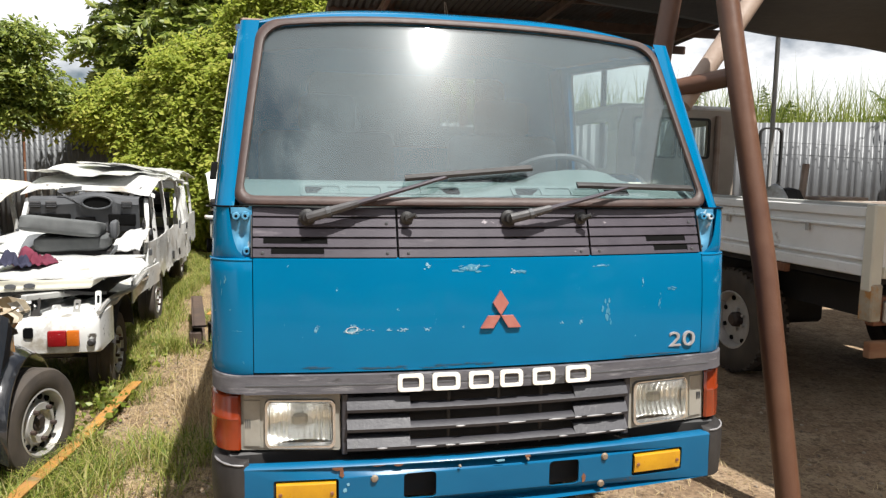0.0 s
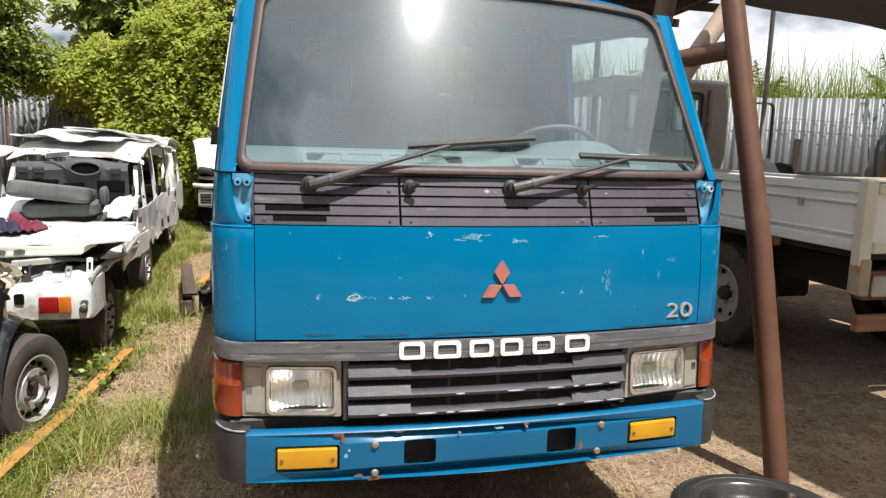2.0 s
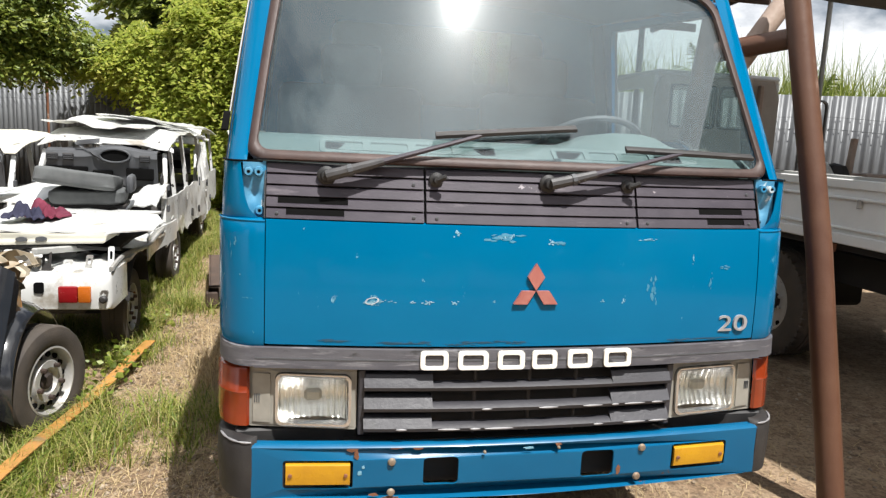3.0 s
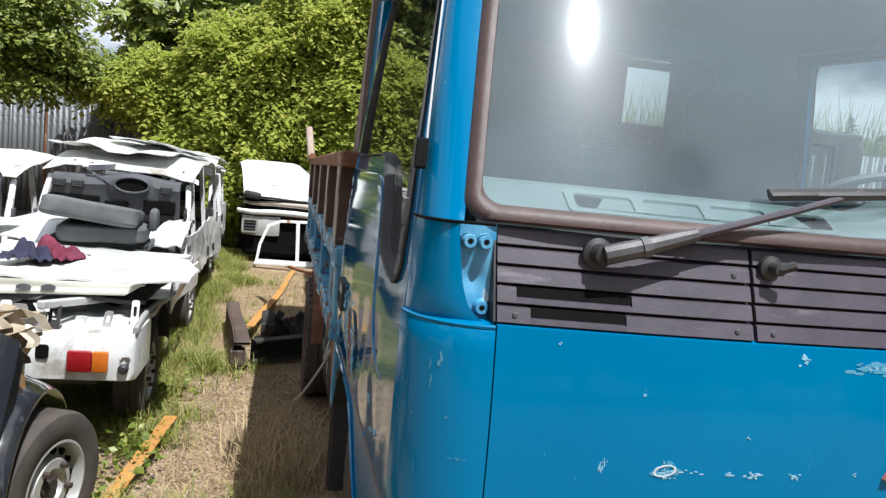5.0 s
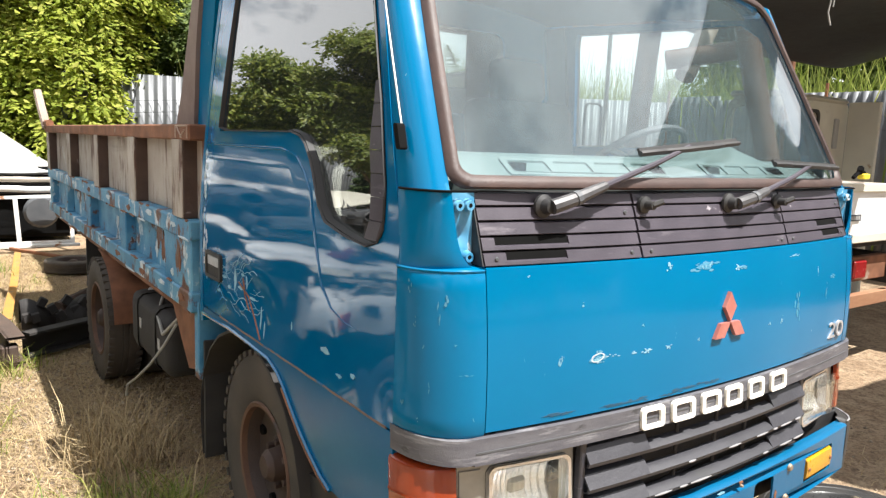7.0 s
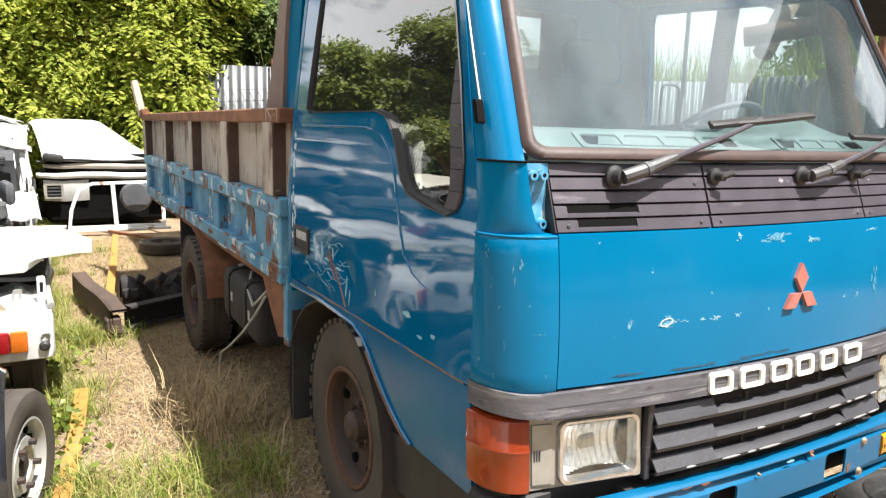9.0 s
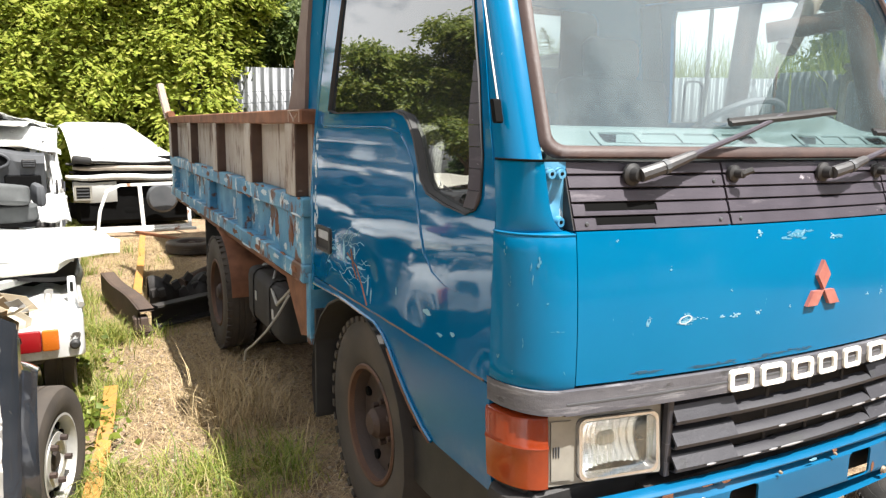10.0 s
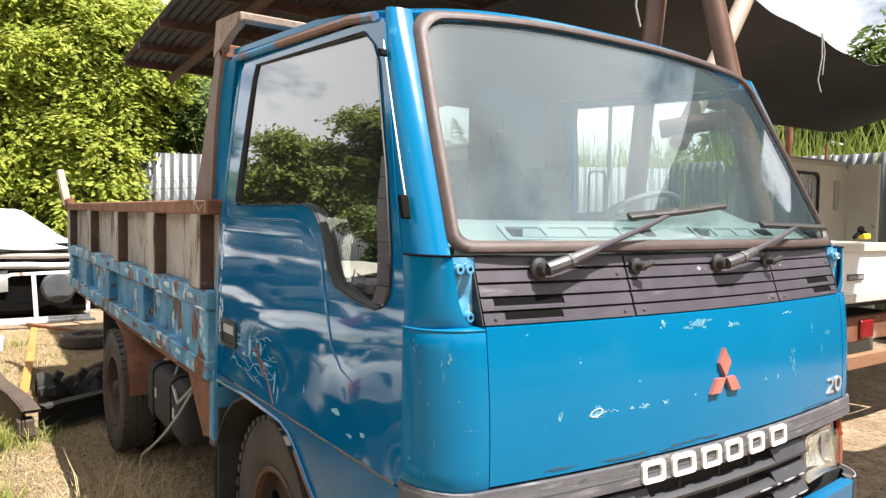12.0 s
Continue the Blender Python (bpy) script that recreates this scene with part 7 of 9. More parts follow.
# ---- the white flatbed under the tarpaulin ----
flat = thing("flatbed_truck", (3.3, 2.6, 0), "old flatbed truck with white dropsides parked in the shade", "truck")
M_BOARD = surf("flatbed_white_board", (0.78, 0.78, 0.77), (0.68, 0.68, 0.66), 2.5, 0.5, 0.0, 0.08, 25.0, ((0.26, 0.19, 0.14), 4.0, 0.66, 0.08), (RUST, 7.0, 0.70, 0.05))
bm = BM()
box(bm, (2.43, 2.72, 1.05), (0.035, 3.2, 0.29), 0.006)
dside = part("dropside", bm, M_BOARD, flat, "white steel dropside")
for z, h in ((1.215, 0.055), (0.905, 0.06), (1.135, 0.018), (0.965, 0.018)):
    bm = BM()
    box(bm, (2.408, 2.72, z), (0.03, 3.18, h), 0.006)
    part("ridge", bm, M_BOARD, dside)
bm = BM()
box(bm, (2.44, 2.72, 1.245), (0.06, 3.24, 0.03), 0.004)
part("top_edge", bm, M_GREY_METAL, dside)
for y in (1.55, 2.3, 3.1, 3.8):
    bm = BM()
    box(bm, (2.395, y, 1.11), (0.02, 0.025, 0.05), 0.004)
    part("hook", bm, M_RIM, dside)
    bm = BM()
    box(bm, (2.40, y + 0.2, 0.845), (0.04, 0.10, 0.05), 0.004)
    part("hinge", bm, M_STEEL_RUST, dside)
bm = BM()
box(bm, (2.425, 1.10, 1.03), (0.075, 0.07, 0.46), 0.008)
part("corner_post", bm, M_CREAM, flat, "rust-stained cream corner post")
bm = BM()
box(bm, (2.43, 1.10, 0.74), (0.07, 0.09, 0.20), 0.008)
part("rusty_bracket", bm, M_CUT, flat)
bm = BM()
box(bm, (3.34, 1.09, 1.05), (1.76, 0.035, 0.29), 0.006)
tg = part("tailboard", bm, M_BOARD, flat, "white tailboard with a small dark sign")
for z, h in ((1.215, 0.055), (0.90, 0.06)):
    bm = BM()
    box(bm, (3.34, 1.068, z), (1.76, 0.03, h), 0.006)
    part("ridge", bm, M_CREAM, tg)
bm = BM()
box(bm, (3.02, 1.066, 1.03), (0.20, 0.006, 0.04))
pl2 = part("sign_strip", bm, M_DASH, tg)
for k in range(8):
    bm = BM()
    box(bm, (2.94 + 0.022 * k, 1.062, 1.03), (0.012, 0.004, 0.022))
    part("sign_bar", bm, M_GREY_METAL, pl2)
bm = BM()
box(bm, (3.32, 2.72, 0.86), (1.72, 3.2, 0.06))
part("deck", bm, M_DARK, flat)
for x in (2.85, 3.75):
    bm = BM()
    box(bm, (x, 3.4, 0.66), (0.08, 4.6, 0.2), 0.006)
    part("chassis_rail", bm, M_DARK, flat)
bm = BM()
box(bm, (3.32, 1.16, 0.68), (1.66, 0.06, 0.16), 0.006)
part("rear_beam", bm, M_STEEL_RUST, flat)
for x in (2.62, 2.95, 3.3):
    bm = BM()
    box(bm, (x, 1.12, 0.68), (0.16, 0.03, 0.12), 0.01)
    part("rear_lamp", bm, M_RED if x > 2.9 else M_RIM, flat)
bm = BM()
box(bm, (3.32, 1.14, 0.47), (1.70, 0.05, 0.09), 0.006)
part("under_bar", bm, M_WOOD, flat)
bm = BM()
box(bm, (3.30, 3.45, 0.40), (0.95, 1.1, 0.40), 0.03)
part("under_tank", bm, M_DARK, flat, "dark box slung under the chassis")
wheel((2.62, 2.40, 0.37), -1, 0.37, 0.20, 0.205, M_RIM, flat, True, 0.0, holes=8)
wheel((3.98, 2.25, 0.37), 1, 0.38, 0.20, 0.23, M_RIM, flat, False, 0.0, holes=0)
wheel((2.62, 5.3, 0.37), -1, 0.38, 0.20, 0.23, M_RIM, flat, False, 0.03, holes=0)
# cab seen from behind
bm = BM()
plate(bm, [(2.67, 0.75), (3.99, 0.75), (3.99, 1.88), (3.92, 2.05), (2.73, 2.05), (2.67, 1.88)], [rounded(2.84, 1.58, 3.29, 1.95, 0.03), rounded(3.36, 1.58, 3.67, 1.95, 0.03)], lambda u, v, w: Vector((u, 4.52 + w, v)), 0.05)
cb = part("cab_back", bm, M_TAUPE, flat, "taupe cab back with two windows")
for x0, x1 in ((2.84, 3.29), (3.36, 3.67)):
    bm = BM()
    prism(bm, rounded(x0 - 0.003, 1.577, x1 + 0.003, 1.953, 0.03), lambda u, v, w: Vector((u, 4.54 + w, v)), 0.005)
    ob = part("window_pane", bm, G_PLAIN, cb)
    ob.visible_shadow = False
    bm = BM()
    plate(bm, rounded(x0 - 0.02, 1.56, x1 + 0.02, 1.97, 0.04), [rounded(x0 + 0.004, 1.584, x1 - 0.004, 1.946, 0.03)], lambda u, v, w: Vector((u, 4.508 + w, v)), 0.012)
    part("window_rubber", bm, M_RUBBER, cb)
bm = BM()
box(bm, (3.76, 4.49, 1.45), (0.05, 0.05, 1.1), 0.01)
part("stake", bm, M_POLE_PALE, flat)
bm = BM()
box(bm, (3.33, 5.3, 2.065), (1.32, 1.58, 0.06), 0.025)
part("cab_roof", bm, M_WHITE, flat)
for x in (2.68, 3.98):
    bm = BM()
    plate(bm, [(4.55, 0.75), (6.05, 0.75), (6.05, 1.40), (5.80, 2.04), (4.55, 2.04)], [rounded(4.75, 1.45, 5.70, 1.93, 0.05)], lambda u, v, w: Vector((x - 0.015 + w, u, v)), 0.03)
    part("cab_side", bm, M_WHITE, flat, "white cab side")
bm = BM()
box(bm, (3.33, 6.05, 1.05), (1.30, 0.05, 0.62), 0.02)
part("cab_front", bm, M_TAUPE, flat)
# open door frame beyond the cab
bm = BM()
plate(bm, rounded(4.36, 0.80, 4.64, 1.91, 0.07), [rounded(4.378, 1.30, 4.622, 1.892, 0.055)], lambda u, v, w: Vector((u, 4.62 + w, v)), 0.03)
part("open_door", bm, M_RUBBER, flat, "black-framed open cab door")


# things lying on the flatbed's deck
def scrap(name, label, cat, build, mat, group=""):
    bm = BM()
    build(bm)
    tagged(part(name, bm, mat), label, cat, group)


scrap("timber_stake", "pale timber stake standing on the flatbed", "stake", lambda bm: tube(bm, [(3.53, 3.0, 0.89), (3.58, 3.0, 1.50)], 0.03, 6), M_POLE_PALE)
scrap("crate", "pale wooden crate edge on the flatbed", "crate", lambda bm: [box(bm, (4.0, 3.2, 1.06), (0.5, 0.35, 0.34), 0.01)], M_POLE_PALE)
scrap("plastic_bag", "crumpled white plastic bag on the flatbed", "bag", lambda bm: lathe(bm, [(0, 0.45), (0.05, 0.42), (0.11, 0.34), (0.09, 0.2), (0.14, 0.08), (0, 0)], Matrix.Translation((3.30, 3.0, 0.89)), 9), M_WHITE)
scrap("dark_bundle", "dark bundle of parts on the flatbed", "bundle", lambda bm: lathe(bm, [(0, 0.42), (0.08, 0.40), (0.13, 0.3), (0.11, 0.15), (0.15, 0.05), (0, 0)], Matrix.Translation((3.43, 3.0, 0.89)), 8), M_DARK)

# the light grey truck cab beyond the flatbed
gt = thing("grey_truck_cab", (5.35, 3.3, 0), "light grey truck cab standing beyond the flatbed", "truck")
for x in (4.72, 6.08):
    bm = BM()
    plate(bm, [(2.25, 0.5), (2.70, 0.5), (2.70, 1.86), (2.62, 1.93), (2.32, 1.93), (2.25, 1.35)], [rounded(2.30, 1.25, 2.655, 1.83, 0.06)], lambda u, v, w: Vector((x - 0.17 + w, u + 0.4, v)), 0.04)
    part("cab_side", bm, M_CREAM, gt)
bm = BM()
box(bm, (5.25, 2.87, 1.95), (1.44, 0.46, 0.06), 0.03)
part("cab_roof", bm, M_CREAM, gt)
bm = BM()
plate(bm, rounded(4.70, 0.5, 6.10, 1.92, 0.06), [rounded(4.82, 1.30, 5.50, 1.82, 0.06)], lambda u, v, w: Vector((u - 0.15, 2.64 + w, v)), 0.05)
part("cab_face", bm, M_CREAM, gt)
bm = BM()
plate(bm, rounded(4.80, 1.28, 5.52, 1.84, 0.07), [rounded(4.83, 1.31, 5.49, 1.81, 0.06)], lambda u, v, w: Vector((u - 0.15, 2.625 + w, v)), 0.02)
part("window_rubber", bm, M_RUBBER, gt)
bm = BM()
box(bm, (5.71, 2.63, 1.62), (0.08, 0.03, 0.30), 0.01)
part("tail_panel", bm, M_GREY_METAL, gt)
bm = BM()
box(bm, (5.25, 2.87, 0.75), (1.3, 0.40, 0.5), 0.05)
part("cab_base", bm, M_DARK, gt)
for ob in gt.children_recursive:
    ob.data.transform(Matrix.Translation((0.17, 0, 0.02)))
scrap("cream_board", "upright cream steel board beside the grey cab", "board", lambda bm: [box(bm, (6.06, 2.45, 0.98), (0.05, 0.30, 1.96), 0.006)], M_CREAM)
tool = thing("yellow_tool", (3.72, 1.35, 1.26), "small yellow and black tool on the flatbed", "tool")
bm = BM()
box(bm, (3.73, 1.35, 1.272), (0.09, 0.05, 0.04), 0.008)
part("body", bm, M_YELLOW, tool)
bm = BM()
tube(bm, [(3.58, 1.35, 1.262), (3.62, 1.35, 1.285), (3.67, 1.35, 1.305), (3.72, 1.35, 1.30), (3.78, 1.35, 1.275)], 0.014, 6)
tube(bm, [(3.65, 1.34, 1.33), (3.69, 1.36, 1.30)], 0.022, 6)
part("handle", bm, M_HOLE, tool, "black handle")
scrap("deck_boards", "stack of boards loaded on the flatbed", "boards", lambda bm: [box(bm, (3.55, 1.75, 1.06), (0.7, 1.1, 0.34), 0.01)], M_PANEL_RUST)

# ---- spare wheel lying on the soil ----
sp = thing("spare_wheel", (1.14, 0.10, 0), "spare tyre on a black steel rim lying on the soil", "wheel")
sm = Matrix.Translation((1.10, -0.012, 0.064)) @ Matrix.Rotation(radians(-4), 4, "X")
bm = BM()
prof = [(0.212, -0.05), (0.235, -0.060), (0.285, -0.062), (0.308, -0.052), (0.320, -0.036)]
for gz in (-0.022, 0.0, 0.022):
    prof += [(0.324, gz - 0.008), (0.324, gz + 0.006), (0.318, gz + 0.008), (0.318, gz + 0.011)]
prof += [(0.320, 0.038), (0.308, 0.053), (0.292, 0.060), (0.288, 0.058), (0.284, 0.061), (0.250, 0.064), (0.246, 0.061), (0.240, 0.062), (0.214, 0.052)]
lathe(bm, prof, sm, 72)
tyre = part("tyre", bm, surf("black_spare_tyre", (0.012, 0.012, 0.012), (0.030, 0.027, 0.024), 6.0, 0.55, 0.0, 0.2, 120.0, ((0.20, 0.165, 0.12), 6.0, 0.66, 0.10)), sp, "worn narrow tyre")
for k in range(60):
    a = 2 * math.pi * k / 60
    bm = BM()
    box(bm, (0, 0, 0), (0.006, 0.003, 0.026), 0, sm @ Matrix.Rotation(a, 4, "Z") @ Matrix.Translation((0.3215, 0, 0.030)) @ Matrix.Rotation(radians(25), 4, "X"))
    part("tread_cut", bm, M_DARK, tyre)
bm = BM()
lathe(bm, [(0.216, 0.050), (0.208, 0.058), (0.200, 0.050), (0.190, 0.020), (0.180, 0.008), (0.150, 0.012), (0.128, 0.030), (0.112, 0.034), (0.100, 0.026), (0.088, 0.010), (0.036, 0.010), (0.034, 0.002), (0, 0.002)], sm, 56)
rim = part("rim", bm, surf("worn_black_rim", (0.014, 0.014, 0.014), (0.028, 0.026, 0.024), 8.0, 0.28, 0.0, 0.1, 60.0, ((0.36, 0.30, 0.21), 7.0, 0.60, 0.10)), sp, "black steel rim with dried mud")
bm = BM()
lathe(bm, [(0, 0.0035), (0.033, 0.0035), (0.034, 0.0)], sm, 24)
part("centre_hole", bm, M_HOLE, rim)
for k in range(5):
    a = 2 * math.pi * k / 5 + 0.4
    bm = BM()
    lathe(bm, [(0, 0.002), (0.009, 0.002), (0.010, -0.002)], sm @ Matrix.Translation((0.062 * math.cos(a), 0.062 * math.sin(a), 0.011)), 10)
    part("bolt_hole", bm, M_HOLE, rim)
bm = BM()
prism(bm, [(0.132 * math.cos(radians(a)), 0.132 * math.sin(radians(a))) for a in (-28, -15, 0, 15, 25)] + [(0.176 * math.cos(radians(a)), 0.176 * math.sin(radians(a))) for a in (25, 15, 0, -15, -28)], lambda u, v, w: sm @ Vector((u, v, 0.034 - 0.45 * (math.hypot(u, v) - 0.128) + w)), 0.003)
part("yellow_label", bm, M_YELLOW, sp, "yellow label on the rim")

# ---- the row of cut-up vehicles ----
def crumple(x, y, a, s=2.0, seed=0.0):
    return a * noise.noise(Vector((x * s, y * s, seed))) + 0.4 * a * noise.noise(Vector((x * s * 2.7, y * s * 2.7, seed + 5)))


def crumpled_panel(name, quad, label, mat, amp, seed, thick=0.012, n=12, curl=0.0, parent=None, category="panel"):
    """A sheet between four corners, bent and crumpled."""
    a, b, c, d = [Vector(q) for q in quad]
    nrm = (b - a).cross(d - a).normalized()
    rows = []
    for v in steps(0, 1, n):
        r = []
        for u in steps(0, 1, n):
            p = a.lerp(b, u).lerp(d.lerp(c, u), v)
            p = p + nrm * (crumple(u * 1.3, v * 1.3, amp, 2.0, seed) + curl * (4 * u * (1 - u) + 4 * v * (1 - v)) * 0.5)
            r.append(p)
        rows.append(r)
    bm = BM()
    sheet(bm, rows, thick, -nrm)
    ob = part(name, bm, mat, parent, label, 50)
    if parent is None:
        tagged(ob, label, category, "loose sheet panels")
    return ob


def cushion(bm, m, sx, sy, sz, seed, e=0.28, amp=0.05):
    """A stuffed block: a rounded box with sagging, uneven faces."""
    def pw(c, k):
        return math.copysign(abs(c) ** k, c)
    n, k = 40, 22
    grid = []
    for j in range(k + 1):
        b = -math.pi / 2 + math.pi * j / k
        row = []
        for i in range(n):
            a = 2 * math.pi * i / n
            p = Vector((pw(math.cos(a), e) * pw(math.cos(b), e), pw(math.sin(a), e) * pw(math.cos(b), e), pw(math.sin(b), e * 1.4)))
            w = 1 + amp * noise.noise(p * 1.7 + Vector((seed, 0, 0))) + 0.4 * amp * noise.noise(p * 4.5 + Vector((0, seed, 0)))
            sag = -0.10 * (1 - p.x * p.x) * (1 - p.y * p.y) * (p.z > 0)
            row.append(bm.verts.new(m @ Vector((p.x * w * sx / 2, p.y * w * sy / 2, (p.z * w + sag) * sz / 2))))
        grid.append(row)
    for a, b in zip(grid, grid[1:]):
        for i in range(n):
            bm.faces.new((a[i], a[(i + 1) % n], b[(i + 1) % n], b[i]))


def seat_thing(at, rz, label, s=1.0, lying=True):
    t = thing("car_seat", at, label, "seat", "stripped car seats")
    m = Matrix.Translation(at) @ Matrix.Rotation(radians(rz), 4, "Z") @ Matrix.Scale(s, 4)
    bm = BM()
    cushion(bm, m @ Matrix.Translation((0, 0, 0.080)), 0.52, 0.50, 0.12, 1.0)
    part("cushion", bm, M_SEAT, t)
    bm = BM()
    cushion(bm, m @ Matrix.Translation((-0.06, -0.05, 0.205)) @ Matrix.Rotation(radians(-5), 4, "X") @ Matrix.Rotation(radians(7), 4, "Y"), 0.56, 0.58, 0.13, 2.0, 0.24)
    part("backrest", bm, M_SEAT, t)
    bm = BM()
    box(bm, (0, 0, 0), (0.06, 0.30, 0.14), 0.03, m @ Matrix.Translation((0.29, 0.05, 0.17)), 2)
    part("hinge_cover", bm, M_DASH, t)
    bm = BM()
    box(bm, (0, 0, 0), (0.54, 0.40, 0.03), 0.006, m @ Matrix.Translation((0, 0, 0.01)))
    part("seat_rail", bm, M_DARK, t)
    return t


def dash_board(parent, x0, x1, y, z, binnacle):
    """A stripped dashboard: pad, lower panel, vents, instrument hood, radio slot, glove box."""
    w = x1 - x0
    bm = BM()
    rows = [[(x, y + dy, z + dz + (0.035 * math.exp(-((x - lerp(x0, x1, binnacle)) / 0.16) ** 2) if dz > -0.08 else 0)) for x in steps(x0, x1, 26)] for dy, dz in ((0.16, -0.02), (0.06, 0.0), (0.0, -0.02), (-0.015, -0.07), (0.01, -0.13), (0.03, -0.30), (0.06, -0.32))]
    sheet(bm, rows, 0.015, (0, 1, 0))
    d = part("dashboard", bm, M_DASH, parent, "grey plastic dashboard")
    cx = lerp(x0, x1, binnacle)
    bm = BM()
    prism(bm, [(cx + 0.115 * math.cos(a), z - 0.050 + 0.052 * math.sin(a)) for a in steps(0, 2 * math.pi, 22)[:-1]], lambda u, v, q: Vector((u, y - 0.022 + q, v)), 0.02)
    part("instrument_hood", bm, M_HOLE, d)
    bm = BM()
    tube(bm, [(cx + 0.118 * math.cos(a), y - 0.030, z - 0.050 + 0.055 * math.sin(a)) for a in steps(0, 2 * math.pi, 24)], 0.009, 6, False)
    part("hood_rim", bm, M_DASH, d)
    for fx in (0.06, 0.20, binnacle + 0.27, binnacle + 0.38):
        if 0 < fx < 0.95 and abs(fx - binnacle) > 0.2:
            bm = BM()
            box(bm, (lerp(x0, x1, fx), y - 0.017, z - 0.07), (0.085, 0.02, 0.06), 0.008)
            v = part("vent", bm, M_RUBBER, d)
            for q in (-0.015, 0, 0.015):
                bm = BM()
                box(bm, (lerp(x0, x1, fx), y - 0.029, z - 0.07 + q), (0.074, 0.006, 0.005))
                part("vane", bm, M_DASH, v)
    for fx, dz, ww, hh in ((0.17, -0.19, 0.34, 0.085), (0.50, -0.21, 0.16, 0.07), (0.84, -0.20, 0.22, 0.10)):
        bm = BM()
        box(bm, (lerp(x0, x1, fx), y + 0.005, z + dz), (ww, 0.02, hh), 0.008)
        part("pocket", bm, M_HOLE, d)
    return d


M_CUT_DARK = surf("scuffed_black_sill", (0.05, 0.045, 0.04), (0.10, 0.085, 0.065), 6.0, 0.5, 0.0, 0.2, 40.0, ((0.50, 0.47, 0.41), 6.0, 0.62, 0.03), ((0.30, 0.15, 0.06), 7.0, 0.64, 0.04))
# 1: black cut body with a torn pillar, nearest on the grass
wk = thing("cut_car_body", (-2.3, 1.1, 0), "black cut-off car body with torn rusty edges and one wheel", "wreck")
wheel((-1.872, 1.52, 0.232), 1, 0.262, 0.15, 0.160, M_RIM, wk, False, 0.030, "wheel", 14, Matrix.Rotation(radians(-18), 4, "Z"))
bm = BM()
rows = []
for a in steps(195, 30, 16):
    y, z = 1.50 + 0.33 * math.cos(radians(a)), 0.24 + 0.33 * math.sin(radians(a))
    rows.append([(-1.86, y, z), (-1.885, y - 0.01, z + 0.02), (-1.95, y, z + 0.045), (-2.25, y, z + 0.05)])
sheet(bm, rows, 0.008, (0, 0, -1))
part("wheel_arch", bm, M_DARK_PAINT, wk)
bm = BM()
prof = [(0.10, 0.20, 0.15), (0.45, 0.20, 0.17), (0.80, 0.21, 0.20), (1.02, 0.24, 0.25), (1.16, 0.32, 0.34), (1.26, 0.45, 0.46), (1.36, 0.60, 0.58), (1.42, 0.72, 0.66)]
sheet(bm, [[(-1.93, y, z - 0.06), (-1.90, y, z - 0.02), (-1.905, y - 0.02, z + 0.05), (-1.95, y - 0.05, z + 0.085), (-2.02, y - 0.07, z + 0.09)] for y, z, q in prof], 0.010, (-1, 0, 0))
part("sill", bm, M_DARK_PAINT, wk, "glossy black sill sweeping up to the pillar")
M_TORN = surf("torn_bare_metal", (0.40, 0.38, 0.35), (0.20, 0.185, 0.165), 9.0, 0.45, 0.3, 0.4, 40.0, ((0.55, 0.44, 0.26), 6.0, 0.60, 0.05), ((0.045, 0.038, 0.032), 8.0, 0.55, 0.04))
bm = BM()
rows = []
for k in range(36):
    t = k / 35
    y, z = along([(i / 7, p[0]) for i, p in enumerate(prof)], t), along([(i / 7, p[1]) for i, p in enumerate(prof)], t)
    r = []
    for j in range(9):
        q = j / 8
        r.append((-1.950 - 0.16 * q + crumple(y * 4, j, 0.015, 2, 3), y - 0.05 - 0.05 * q, z + 0.095 + 0.035 * math.sin(math.pi * q * 2.2) - 0.10 * q + crumple(y * 3, q * 3, 0.035, 2.4, 6)))
    rows.append(r)
sheet(bm, rows, 0.006, (-1, 0, 0.3))
part("inner_sill", bm, M_TORN, wk, "crumpled bare inner sill with rust and sealant")
sg = random.Random(19)
for k in range(16):
    t = sg.uniform(0.05, 0.98)
    y, z = along([(i / 7, p[0]) for i, p in enumerate(prof)], t), along([(i / 7, p[1]) for i, p in enumerate(prof)], t)
    p = Vector((-1.955 - 0.10 * sg.random(), y - 0.06, z + 0.10))
    d = Vector((sg.uniform(-0.6, 0.3), sg.uniform(-1, 1), sg.uniform(0.0, 0.9))).normalized()
    w, ln = sg.uniform(0.008, 0.022), sg.uniform(0.05, 0.13)
    e = d.cross(Vector((1, 0.2, 0))).normalized()
    bm = BM()
    sheet(bm, [[p + d * ln * j / 4 - e * w * (1 - 0.15 * j), p + d * ln * j / 4 + e * w * (1 - 0.2 * j) + Vector((0.012 * math.sin(j * 1.4 + k), 0, 0))] for j in range(5)], 0.003, (-1, 0, 0))
    part("torn_tab", bm, (M_TORN, M_CUT, M_RIM)[k % 3], wk)
bm = BM()
sheet(bm, [[(x, y, 0.20 + crumple(x, y, 0.02, 3, 2)) for x in steps(-3.0, -2.03, 8)] for y in steps(0.0, 1.35, 8)], 0.02, (0, 0, -1))
part("floor_pan", bm, M_DARK, wk)
for i in range(14):
    bm = BM()
    box(bm, (-2.35, 0.12 + i * 0.08, 0.235), (0.5, 0.045, 0.02), 0.008)
    part("floor_rib", bm, M_GREY_METAL if i % 4 else M_CUT, wk)
